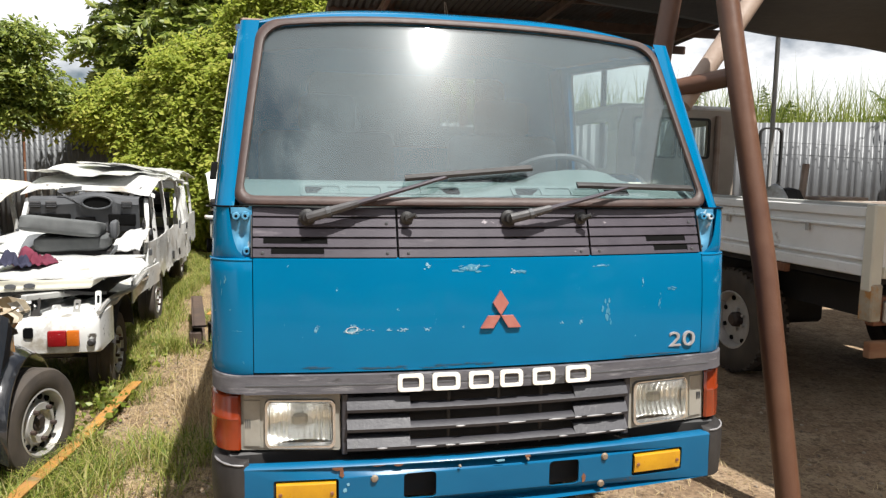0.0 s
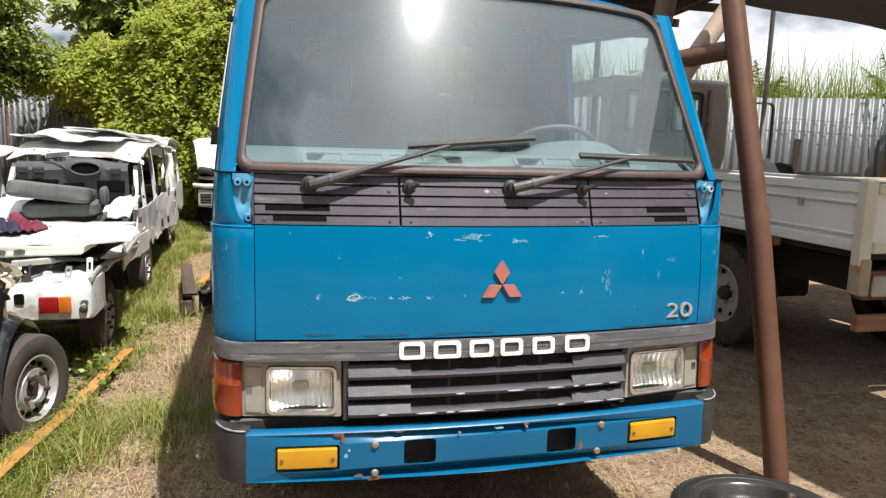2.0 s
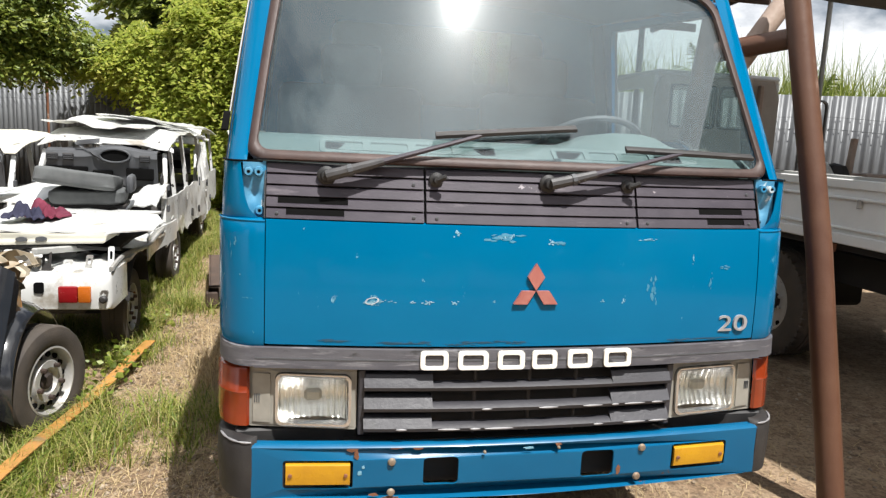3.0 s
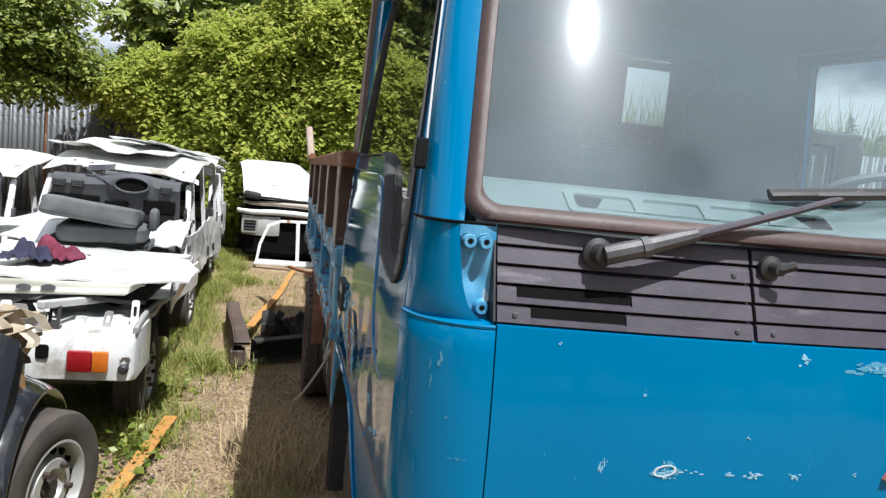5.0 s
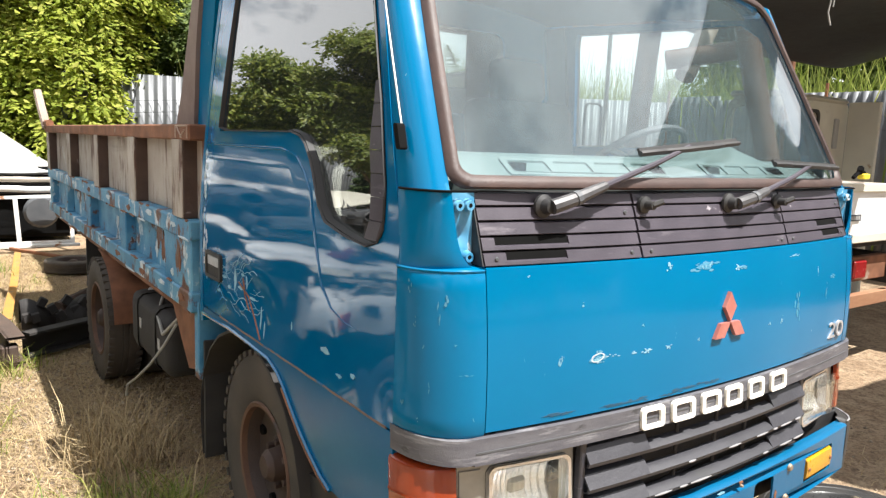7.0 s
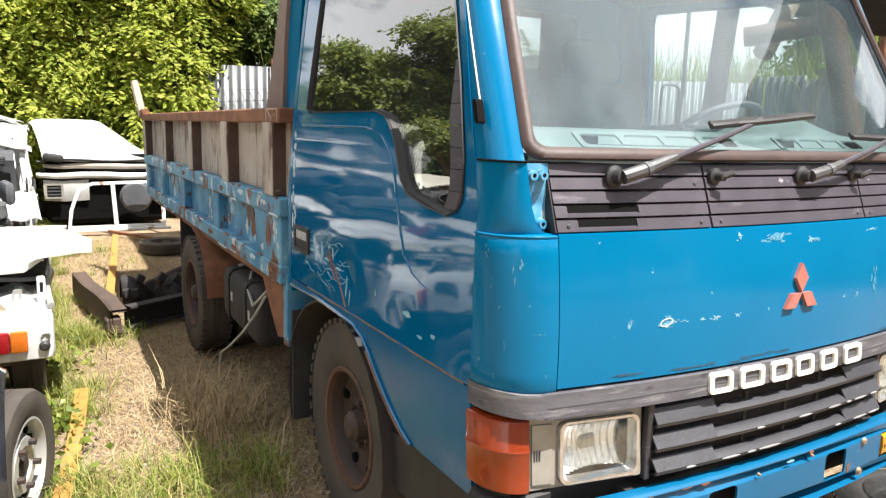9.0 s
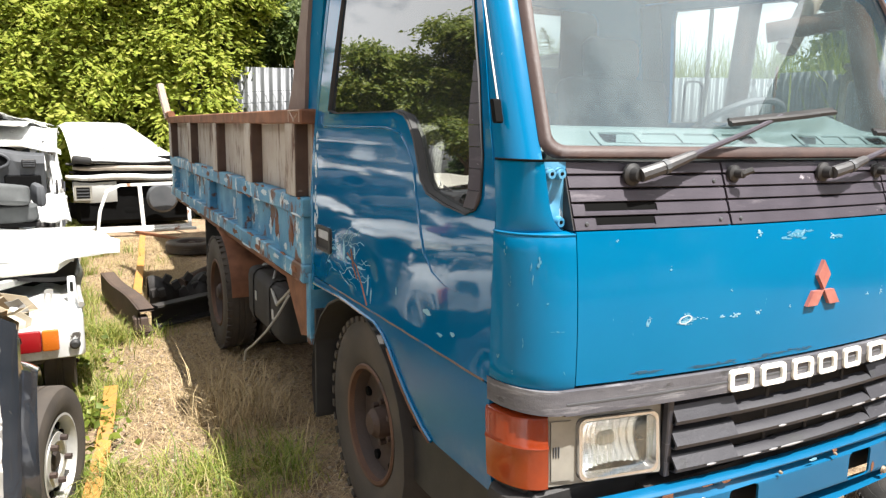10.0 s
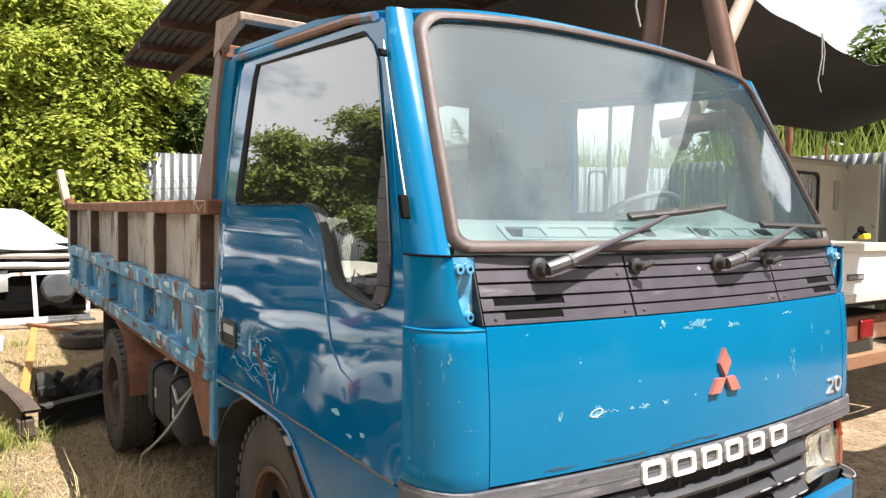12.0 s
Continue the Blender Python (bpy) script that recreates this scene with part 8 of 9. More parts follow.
# torn pillar head: jagged stub
bm = BM()
g = random.Random(77)
rows = []
for k, z in enumerate(steps(0.60, 0.84, 6)):
    rows.append([(-1.90 - 0.05 * j + g.uniform(-0.015, 0.015) * k, 1.44 + 0.05 * math.sin(j * 1.3) + 0.02 * k + g.uniform(-0.012, 0.012) * k, z + g.uniform(-0.02, 0.02) * (k > 2)) for j in range(6)])
sheet(bm, rows, 0.006, (0, 1, 0))
part("torn_pillar", bm, M_CUT, wk, "torn pale pillar end")
for k in range(16):
    bm = BM()
    p = Vector((-1.90 - 0.022 * k, 1.45 + g.uniform(-0.04, 0.06), 0.74 + g.uniform(-0.16, 0.07)))
    q = [p + Vector((g.uniform(-0.03, 0.03), g.uniform(-0.02, 0.02), 0.022 * j)) for j in range(4)]
    w = g.uniform(0.012, 0.035)
    sheet(bm, [[c - Vector((w, 0.3 * w, 0)), c, c + Vector((w, -0.4 * w, 0.01))] for c in q], 0.004, (0, 1, 0))
    part("torn_tab", bm, (M_CUT, M_RIM, M_CUT_DARK)[k % 3], wk)
bm = BM()
box(bm, (-2.06, 1.42, 0.92), (0.03, 0.04, 0.32), 0.01, Matrix.Rotation(radians(-6), 4, "Y"))
part("pillar_post", bm, M_STEEL_RUST, wk, "brown door pillar")
bm = BM()
rows = []
for a in steps(200, -20, 10):
    y, z = 1.15 + 0.30 * math.cos(radians(a)), 0.52 + 0.26 * math.sin(radians(a))
    rows.append([(-2.10, y, z), (-2.45, y, z + 0.03)])
sheet(bm, rows, 0.015, (0, 0, -1))
part("inner_wheelhouse", bm, M_DARK, wk)
st = thing("car_seat", (-2.35, 1.35, 0.7), "slumped dark grey car seat in the cut body", "seat", "stripped car seats")
bm = BM()
cushion(bm, Matrix.Translation((-2.32, 1.38, 0.93)) @ Matrix.Rotation(radians(-14), 4, "X") @ Matrix.Rotation(radians(12), 4, "Y"), 0.46, 0.24, 0.50, 3.0, 0.35, 0.16)
part("backrest", bm, M_SEAT, st)
bm = BM()
cushion(bm, Matrix.Translation((-2.34, 1.15, 0.68)) @ Matrix.Rotation(radians(6), 4, "X"), 0.48, 0.46, 0.18, 4.0, 0.3, 0.14)
part("cushion", bm, M_SEAT, st)

# 2: white cut van floor with its rear corner, tail lamp and wheel
wk = thing("cut_van_floor", (-2.3, 2.9, 0), "white cut-off van floor with a tail lamp, stripped of its body", "wreck")
bm = BM()
rows = []
for z, dy in ((0.40, 0.02), (0.41, 0.0), (0.44, -0.002), (0.50, -0.005), (0.55, -0.003), (0.585, 0.0), (0.605, 0.012), (0.612, 0.05)):
    r = [(x, 2.07 + dy + (crumple(x, z, 0.014, 5, 7) if 0.42 < z < 0.59 else 0), z) for x in steps(-2.95, -1.745, 24)]
    r += [(-1.745 + 0.05 * math.sin(radians(a)), 2.12 + dy - 0.05 * math.cos(radians(a)), z) for a in (30, 60, 90)]
    r += [(-1.695, y, z) for y in (2.3, 2.45)]
    rows.append(r)
sheet(bm, rows, 0.012, (-0.5, 1, 0))
part("rear_panel", bm, M_WHITE, wk, "dented white rear panel")
for x0, x1, mt in ((-1.960, -1.862, M_RED), (-1.860, -1.795, M_TAIL)):
    bm = BM()
    box(bm, ((x0 + x1) / 2, 2.058, 0.495), (x1 - x0, 0.035, 0.092), 0.008, None, 2)
    part("tail_lamp", bm, mt, wk, "red tail lamp" if mt is M_RED else "orange tail lamp")
bm = BM()
lathe(bm, [(0.022, 0), (0.022, 0.02), (0.012, 0.03), (0, 0.03)], Matrix.Translation((-1.735, 2.075, 0.465)) @ Matrix.Rotation(radians(90), 4, "X"), 14)
part("rubber_plug", bm, M_RUBBER, wk)
bm = BM()
sheet(bm, [[(x, y, 0.612 + crumple(x, y, 0.030, 4, 1) + 0.008 * math.sin(x * 40)) for x in steps(-2.95, -1.70, 30)] for y in steps(2.10, 3.9, 24)], 0.02, (0, 0, -1))
part("load_floor", bm, M_WHITE, wk)
bm = BM()
rows = [[(-1.70 + 0.02 * math.sin(y * 5), y, z) for y in steps(3.08, 4.15, 8)] for z in (0.50, 0.56, 0.62, 0.66)]
sheet(bm, rows, 0.012, (-1, 0, 0))
part("side_rail", bm, M_WHITE, wk)
bm = BM()
rows = []
for a in steps(180, 0, 12):
    y, z = 2.80 + 0.30 * math.cos(radians(a)), 0.30 + 0.30 * math.sin(radians(a))
    rows.append([(-1.70, y, max(z, 0.34)), (-1.72, y, max(z + 0.02, 0.36)), (-2.05, y, max(z + 0.02, 0.36))])
sheet(bm, rows, 0.01, (0, 0, 1))
part("wheel_arch", bm, M_DARK, wk)
wheel((-1.815, 2.82, 0.235), 1, 0.262, 0.145, 0.155, M_RIM, wk, False, 0.04, "wheel", 10)
wheel((-2.9, 2.82, 0.235), -1, 0.262, 0.145, 0.155, M_RIM, wk, False, 0.04, "wheel", 0)
bm = BM()
box(bm, (-2.3, 2.9, 0.42), (0.9, 1.5, 0.12), 0.02)
tube(bm, [(-2.9, 2.82, 0.24), (-1.85, 2.82, 0.24)], 0.05, 8)
part("underframe", bm, M_DARK, wk)
bm = BM()
box(bm, (-1.98, 2.35, 0.70), (0.035, 0.62, 0.035), 0.006, Matrix.Rotation(radians(-18), 4, "Z") @ Matrix.Rotation(radians(-6), 4, "X"))
part("loose_bar", bm, M_GREY_METAL, wk, "grey loose bar")
for k in range(6):
    bm = BM()
    box(bm, (-2.1 - 0.12 * k, 2.16 + g.uniform(-0.03, 0.05), 0.66 + g.uniform(0, 0.04)), (0.06, 0.05, 0.05), 0.01, Matrix.Rotation(g.uniform(-1, 1), 4, "Z"))
    part("torn_scrap", bm, M_RIM if k % 2 else M_CUT, wk)

for k in range(12):
    bm = BM()
    p = Vector((g.uniform(-2.75, -2.05), 2.10 + g.random() ** 2 * 0.5, 0.645 + g.uniform(0, 0.05)))
    L, w = g.uniform(0.04, 0.16), g.uniform(0.008, 0.03)
    d = Vector((g.uniform(-1, 1), g.uniform(-1, 1), g.uniform(-0.2, 0.5))).normalized()
    e = d.cross(Vector((0, 0, 1))).normalized()
    sheet(bm, [[p + d * L * j / 4 - e * w + Vector((0, 0, 0.012 * math.sin(j * 1.7 + k))), p + d * L * j / 4 + e * w] for j in range(5)], 0.004, (0, 0, -1))
    part("torn_strip", bm, (M_DARK, M_RIM, M_WHITE, M_CUT, M_DARK, M_DASH)[k % 6], wk)
bg = random.Random(23)
for k in range(13):
    x, y = -1.76 - 0.085 * k + bg.uniform(-0.03, 0.03), 2.12 + bg.uniform(0.0, 0.12)
    h, w = bg.uniform(0.05, 0.14), bg.uniform(0.03, 0.07)
    bm = BM()
    plate(bm, rounded(-w / 2, 0, w / 2, h, 0.008, 2), [rounded(-w * 0.22, h * 0.45, w * 0.22, h * 0.8, 0.004, 2)], lambda u, v, q: Vector((x + u + 0.2 * v * math.sin(k), y + 0.25 * v * math.cos(2 * k) + q, 0.60 + v)), 0.006)
    br = part("cut_bracket", bm, (M_WHITE, M_RIM, M_WHITE, M_DARK)[k % 4], wk, "cut pressed bracket with a hole")
    bm = BM()
    box(bm, (x, y + 0.03, 0.612), (w, 0.06, 0.012), 0.003)
    part("foot", bm, (M_WHITE, M_RIM, M_WHITE, M_DARK)[k % 4], br)
for x, w in ((-2.06, 0.05), (-2.22, 0.07), (-2.42, 0.09)):
    bm = BM()
    prism(bm, rounded(x - w / 2, 0.50, x + w / 2, 0.56, 0.012, 3), lambda u, v, q: Vector((u, 2.056 + q, v)), 0.012)
    part("access_hole", bm, M_HOLE, wk)
bm = BM()
tube(bm, [(-1.70 - 0.01 * math.sin(9 * q), 2.10 + 1.6 * q, 0.63 + 0.02 * math.sin(7 * q)) for q in steps(0, 1, 16)], 0.014, 6)
part("side_seam", bm, M_RIM, wk, "bent grey seam along the floor's edge")
# loose panels and things stacked on it
crumpled_panel("van_door_panel", [(-2.62, 2.28, 0.80), (-1.72, 2.36, 0.80), (-1.60, 3.05, 0.86), (-2.60, 3.35, 0.84)], "white sheet panel lying across the van floor", M_WHITE, 0.03, 1.0, 0.012, 14, 0.02)
crumpled_panel("panel_end", [(-2.60, 2.275, 0.72), (-1.80, 2.345, 0.735), (-1.72, 2.355, 0.79), (-2.62, 2.275, 0.795)], "cream panel edge with lamp holes", M_CREAM, 0.008, 2.0, 0.02, 8)
crumpled_panel("panel_corner", [(-1.78, 2.30, 0.795), (-1.52, 2.36, 0.82), (-1.50, 2.62, 0.83), (-1.66, 3.0, 0.84)], "white bent panel corner sticking out", M_WHITE, 0.02, 3.0, 0.010, 8, 0.02)
crumpled_panel("underlay", [(-2.58, 2.33, 0.71), (-1.72, 2.40, 0.71), (-1.68, 3.2, 0.74), (-2.58, 3.3, 0.73)], "black rubber mat under the panels", M_RUBBER, 0.03, 4.0, 0.02, 10, 0.01, category="mat")
crumpled_panel("white_panel", [(-2.9, 3.25, 0.84), (-2.45, 3.2, 0.86), (-2.15, 3.9, 1.00), (-2.8, 4.0, 0.9)], "pale bent panel leaning on the pile", M_WHITE, 0.03, 5.0, 0.010, 8, 0.04)
for x, z in ((-2.50, 0.757), (-2.22, 0.76), (-2.12, 0.762)):
    scrap("lamp_hole", "dark oval hole in the panel's edge", "hole", lambda bm: prism(bm, [(x + 0.03 * math.cos(a), z + 0.014 * math.sin(a)) for a in steps(0, 6.28, 10)[:-1]], lambda u, v, w: Vector((u, 2.262 + 0.09 * (u + 2.6) + w, v)), 0.012), M_DASH)
crumpled_panel("white_panel", [(-3.3, 2.7, 0.80), (-2.75, 2.6, 0.84), (-2.6, 3.4, 0.98), (-3.2, 3.6, 0.90)], "white bent sheet on the wreck pile", M_WHITE, 0.05, 15.0, 0.010, 10, 0.05)
crumpled_panel("white_panel", [(-2.0, 3.55, 0.80), (-1.72, 3.5, 0.84), (-1.75, 4.2, 0.95), (-2.0, 4.2, 0.86)], "narrow white bent sheet beside the seat", M_WHITE, 0.05, 16.0, 0.010, 10, 0.03)
seat_thing((-2.14, 3.38, 0.845), 8, "grey cloth car seat folded flat on the pile", 0.92)
cl = thing("cloth", (-2.2, 2.62, 0.85), "crumpled maroon and navy cloth on the white panel", "cloth")
for cx, cy, mt, sd, w in ((-2.22, 2.66, M_PURPLE, 8, 0.125), (-2.30, 2.58, M_NAVY, 9, 0.095)):
    bm = BM()
    rows = []
    for v in steps(-1, 1, 22):
        rows.append([(cx + w * u * (1 + 0.25 * math.sin(v * 3 + sd)) + 0.02 * noise.noise(Vector((u * 1.5, v * 1.5, sd + 3))), cy + w * 0.8 * v + 0.03 * noise.noise(Vector((u * 1.4, v * 1.4, sd + 7))),
                      0.858 + 0.095 * max(0.0, 1 - u * u - 0.8 * v * v) ** 0.7 * (0.55 + 0.45 * math.sin(5.2 * u + 3.1 * v + sd + 2 * noise.noise(Vector((u * 2, v * 2, sd))))) + 0.03 * noise.noise(Vector((u * 4, v * 4, sd)))) for u in steps(-1, 1, 22)])
    sheet(bm, rows, 0.006, (0, 0, -1))
    part("fold", bm, mt, cl)


# 3: cut van front ends with dashboards, white pillars and folded roofs
def front_end(x0, x1, y, z, seed, roof_mat, label, depth=2.4, body=True, roof_z=1.26):
    g = random.Random(seed)
    t = thing("cut_van_front", ((x0 + x1) / 2, y + depth / 2, 0), label, "wreck", "row of cut van fronts")
    dash_board(t, x0 + 0.06, x1 - 0.06, y, z, 0.62)
    for x, s in ((x0, -1), (x1, 1)):
        bm = BM()
        pts = [(x, y - 0.12, 0.42), (x, y - 0.08, 0.62), (x, y - 0.03, 0.86), (x, y + 0.02, 0.98), (x - 0.02 * s, y + 0.12, z - 0.03)]
        for p, q in zip(pts, pts[1:]):
            p, q = Vector(p), Vector(q)
            box(bm, (p + q) / 2, (0.038, 0.045, (q - p).length * 1.06), 0.008, (q - p).to_track_quat("Z", "Y").to_matrix().to_4x4())
        part("door_pillar", bm, M_WHITE, t, "white cut door pillar")
        for zz in (0.55, 0.72, 0.90):
            bm = BM()
            box(bm, (x + 0.032 * s, y - 0.06 + 0.1 * (zz - 0.5), zz), (0.02, 0.045, 0.06), 0.006)
            part("hinge", bm, M_DASH, t)
    # folded roof
    rows = []
    for v in steps(0, 1, 14):
        rows.append([(lerp(x0 - 0.02, x1 + 0.02, u), y + 0.05 + depth * v, z + 0.015 + (roof_z - z) * 1.3 * math.sin(0.5 * math.pi * min(1, v * 2.6)) - 0.12 * max(0, v - 0.5) + 0.05 * math.sin(math.pi * u) + crumple(u * 2, v * 2, 0.07, 1.3, seed)) for u in steps(0, 1, 14)])
    bm = BM()
    sheet(bm, rows, 0.008, (0, 0, -1))
    part("folded_roof", bm, roof_mat, t, "crumpled white roof panel")
    # torn sheet strips hanging from the roof's edge and behind the dash
    for k in range(14):
        bm = BM()
        p = Vector((g.uniform(x0, x1), y + g.uniform(-0.02, 0.3), roof_z - g.uniform(0.0, 0.06)))
        L, w = g.uniform(0.08, 0.28), g.uniform(0.01, 0.05)
        d = Vector((g.uniform(-1, 1), g.uniform(-0.5, 0.6), g.uniform(-0.5, 0.15))).normalized()
        e = Vector((0, 0.3, 1))
        sheet(bm, [[p + d * L * j / 4 - e * w * 0.5, p + d * L * j / 4 + e * w * 0.5 + Vector((0, 0.02 * math.sin(j + k), 0))] for j in range(5)], 0.006, (0, 1, 0))
        part("torn_strip", bm, (roof_mat, M_DARK, M_WHITE, M_DASH, M_RIM)[k % 5], t)
    if body:
        for x, s in ((x1, 1), (x0, -1)):
            bm = BM()
            rows = []
            for zz in steps(0.40, 0.80, 7):
                rows.append([(x + s * (0.02 * math.sin(3 * yy) + crumple(yy, zz, 0.03, 2, seed)), yy, zz + (0.16 * math.exp(-((yy - y - 0.45) / 0.22) ** 2) if zz < 0.45 else 0) + (0.07 * noise.noise(Vector((yy * 5, 0, seed))) if zz < 0.45 else 0.02 * noise.noise(Vector((yy * 3, 0, seed))) if zz > 0.78 else 0)) for yy in steps(y + 0.02, y + depth, 30)])
            sheet(bm, rows, 0.015, (-s, 0, 0))
            part("body_side", bm, M_WHITE, t, "dented white body side")
            # cut side pillars up to the folded roof
            for dy, w in ((0.62, 0.05), (1.35, 0.07), (depth - 0.12, 0.06)):
                bm = BM()
                lean = g.uniform(-0.06, 0.06)
                rows = [[(x - 0.01 * s - 0.05 * s * v, y + dy + lean * v + q * w * (1 - 0.3 * v), 0.76 + (roof_z - 0.74) * v) for q in (-0.5, -0.2, 0.2, 0.5)] for v in steps(0, 1, 6)]
                sheet(bm, rows, 0.03, (-s, 0, 0))
                part("side_pillar", bm, M_WHITE, t, "white cut side pillar")
            wheel((x - s * 0.06, y + 0.45, 0.245), s, 0.262, 0.145, 0.155, M_RIM, t, False, 0.04, "wheel", 8 if s > 0 else 0)
        bm = BM()
        box(bm, ((x0 + x1) / 2, y + depth / 2 + 0.1, 0.52), (x1 - x0 - 0.1, depth - 0.2, 0.36), 0.03)
        part("underbody", bm, M_DARK, t)
    return t


front_end(-2.95, -1.97, 4.25, 1.20, 3, M_WHITE, "white cut-off van front with a grey dashboard and folded roof", 2.5, True, 1.30)
front_end(-4.15, -3.12, 4.15, 1.14, 4, M_CREAM, "cream cut-off van front with a grey dashboard", 2.3, True, 1.22)
front_end(-5.35, -4.32, 4.05, 1.10, 5, M_CREAM, "cream cut-off van front with a torn dashboard", 2.3, True, 1.20)
front_end(-3.25, -2.10, 7.0, 1.15, 6, M_WHITE, "white cut-off van shell at the row's end", 2.0, True, 1.30)
crumpled_panel("roof_panel", [(-3.0, 4.5, 1.42), (-2.15, 4.4, 1.36), (-1.98, 6.3, 1.34), (-2.9, 6.6, 1.48)], "white roof panel thrown over the wrecks", M_WHITE, 0.05, 6.0, 0.007, 12, 0.03)
crumpled_panel("roof_panel", [(-2.75, 5.2, 1.50), (-2.35, 5.0, 1.47), (-2.0, 7.2, 1.36), (-2.4, 7.6, 1.42)], "white narrow roof panel on top of the pile", M_WHITE, 0.04, 7.0, 0.007, 10, 0.02)
# hanging open doors and torn flanks on the end van
for y0, y1, x in ((6.6, 7.3, -1.95), (7.4, 8.2, -2.02)):
    crumpled_panel("van_door", [(x, y0, 0.30), (x - 0.06, y1, 0.32), (x - 0.10, y1 - 0.05, 1.2), (x - 0.05, y0 + 0.05, 1.22)], "white torn van door hanging on the wreck", M_WHITE, 0.04, 8.0 + y0, 0.03, 8, 0.02, None, "door")

for k in range(12):
    yy = 4.1 + 0.28 * k + g.uniform(-0.05, 0.05)
    zz = g.uniform(0.45, 1.1)
    mt = (M_DARK, M_RIM, M_RUBBER, M_DASH)[k % 4]
    scrap("torn_bracket", ("dark torn bracket on the wreck's flank", "grey torn bracket on the wreck's flank", "black torn bracket on the wreck's flank", "grey plastic piece on the wreck's flank")[k % 4], "bracket",
          lambda bm: box(bm, (-1.95 + g.uniform(-0.02, 0.03), yy, zz), (0.014, g.uniform(0.03, 0.09), g.uniform(0.02, 0.10)), 0.004, Matrix.Rotation(g.uniform(-0.7, 0.7), 4, "X")), mt, "torn brackets on the wrecks")

# 4: white cab front standing across the lane's end
wk = thing("cut_cab_front", (-0.95, 9.0, 0), "white cut-off truck cab front with black bumper", "wreck")
bm = BM()
rows = []
for v in steps(0, 1, 12):
    r = []
    for u in steps(0, 1, 18):
        x = lerp(lerp(-1.66, -1.80, v), -0.15, u)
        zt = max(1.0, 1.385 - 0.72 * max(0.0, x + 1.0) - 0.5 * max(0.0, -1.70 - x))
        r.append((x, 8.62 + 0.78 * v, lerp(0.905, zt, math.sin(0.5 * math.pi * v) ** 0.85) + crumple(x, v, 0.012, 1.6, 4.0)))
    rows.append(r)
sheet(bm, rows, 0.02, (0, 0, -1))
part("roof_shell", bm, M_WHITE, wk, "white cab shell lying on top")
bm = BM()
tube(bm, [(lerp(-1.66, -0.2, u), 8.61, 0.90 + 0.01 * math.sin(9 * u)) for u in steps(0, 1, 14)], 0.016, 6)
part("black_trim", bm, M_RUBBER, wk)
for z, h, y, mt, nm, bow in ((0.872, 0.03, 8.66, M_RUBBER, "black_trim", 0.0), (0.828, 0.07, 8.60, M_TAUPE, "bent_panel", 0.05), (0.775, 0.03, 8.66, M_RUBBER, "black_trim", 0.0), (0.715, 0.075, 8.57, M_WHITE, "front_skin", 0.02), (0.665, 0.03, 8.64, M_RUBBER, "black_trim", 0.0), (0.53, 0.25, 8.60, M_GREY_METAL, "grille_panel", 0.0), (0.30, 0.20, 8.68, M_HOLE, "bumper", 0.0)):
    bm = BM()
    rows = []
    for zz in steps(z - h / 2, z + h / 2, 4):
        k = (zz - z) / (h / 2)
        rows.append([(x, y + 0.05 * ((x + 0.9) / 0.7) ** 2 + crumple(x * 2, zz, 0.025, 2, z) + 0.02 * k * k, z + (zz - z) * (1 - 0.6 * bow / 0.05 * abs((x + 0.9) / 0.8) ** 3) + crumple(x * 2, z, 0.014, 1.5, 3 + z)) for x in steps(-1.74 + 0.10 * (z * 7 % 1), -1.18 if nm == "grille_panel" else -0.2 - 0.2 * (z * 11 % 1), 16)])
    sheet(bm, rows, 0.04, (0, 1, 0))
    part(nm, bm, mt, wk)
bm = BM()
box(bm, (-1.55, 8.62, 0.93), (0.22, 0.14, 0.09), 0.03, Matrix.Rotation(radians(8), 4, "Y"), 2)
part("black_pad", bm, M_RUBBER, wk)
for x in (-1.56, -0.35):
    bm = BM()
    plate(bm, rounded(x - 0.10, 0.44, x + 0.10, 0.62, 0.015), [rounded(x - 0.075, 0.46, x + 0.075, 0.60, 0.01)], lambda u, v, w: Vector((u, 8.57 + w, v)), 0.03)
    lp = part("lamp_frame", bm, M_BEZEL, wk)
    bm = BM()
    box(bm, (x, 8.60, 0.53), (0.15, 0.02, 0.14))
    part("lamp_box", bm, M_DARK, lp)
    for k in range(3):
        bm = BM()
        box(bm, (x, 8.582, 0.49 + 0.04 * k), (0.14, 0.02, 0.012))
        part("lamp_bar", bm, M_DASH, lp)
# near-black box stands in for the shaded inside of the cab
bm = BM()
box(bm, (-0.95, 9.05, 0.55), (1.4, 0.75, 0.85), 0.05)
part("dark_inside", bm, M_HOLE, wk)

for ob in wk.children_recursive:
    if ob.type == "MESH":
        ob.data.transform(Matrix.Translation((0.15, 0, -0.04)))

# white window frame leaning in front of it
wf = thing("door_window_frame", (-0.8, 8.2, 0), "white cut door window frame standing on the soil", "frame")
outer = [(-1.30, 0.06), (-1.27, 0.30), (-1.18, 0.55), (-1.02, 0.62), (-0.30, 0.64), (-0.22, 0.58), (-0.22, 0.06)]
M_FRAME = surf("rust_bitten_white_paint", (0.70, 0.70, 0.68), (0.58, 0.57, 0.54), 4.0, 0.4, 0.0, 0.1, 30.0, ((0.30, 0.15, 0.08), 9.0, 0.60, 0.05), ((0.14, 0.06, 0.03), 20.0, 0.66, 0.03))
bm = BM()
plate(bm, outer, [[(-1.262, 0.11), (-1.232, 0.30), (-1.148, 0.525), (-1.01, 0.588), (-0.82, 0.592), (-0.80, 0.11)], [(-0.755, 0.11), (-0.775, 0.594), (-0.32, 0.604), (-0.262, 0.56), (-0.262, 0.11)]], lambda u, v, w: Vector((u, 8.15 + 0.12 * v + w, v)), 0.03)
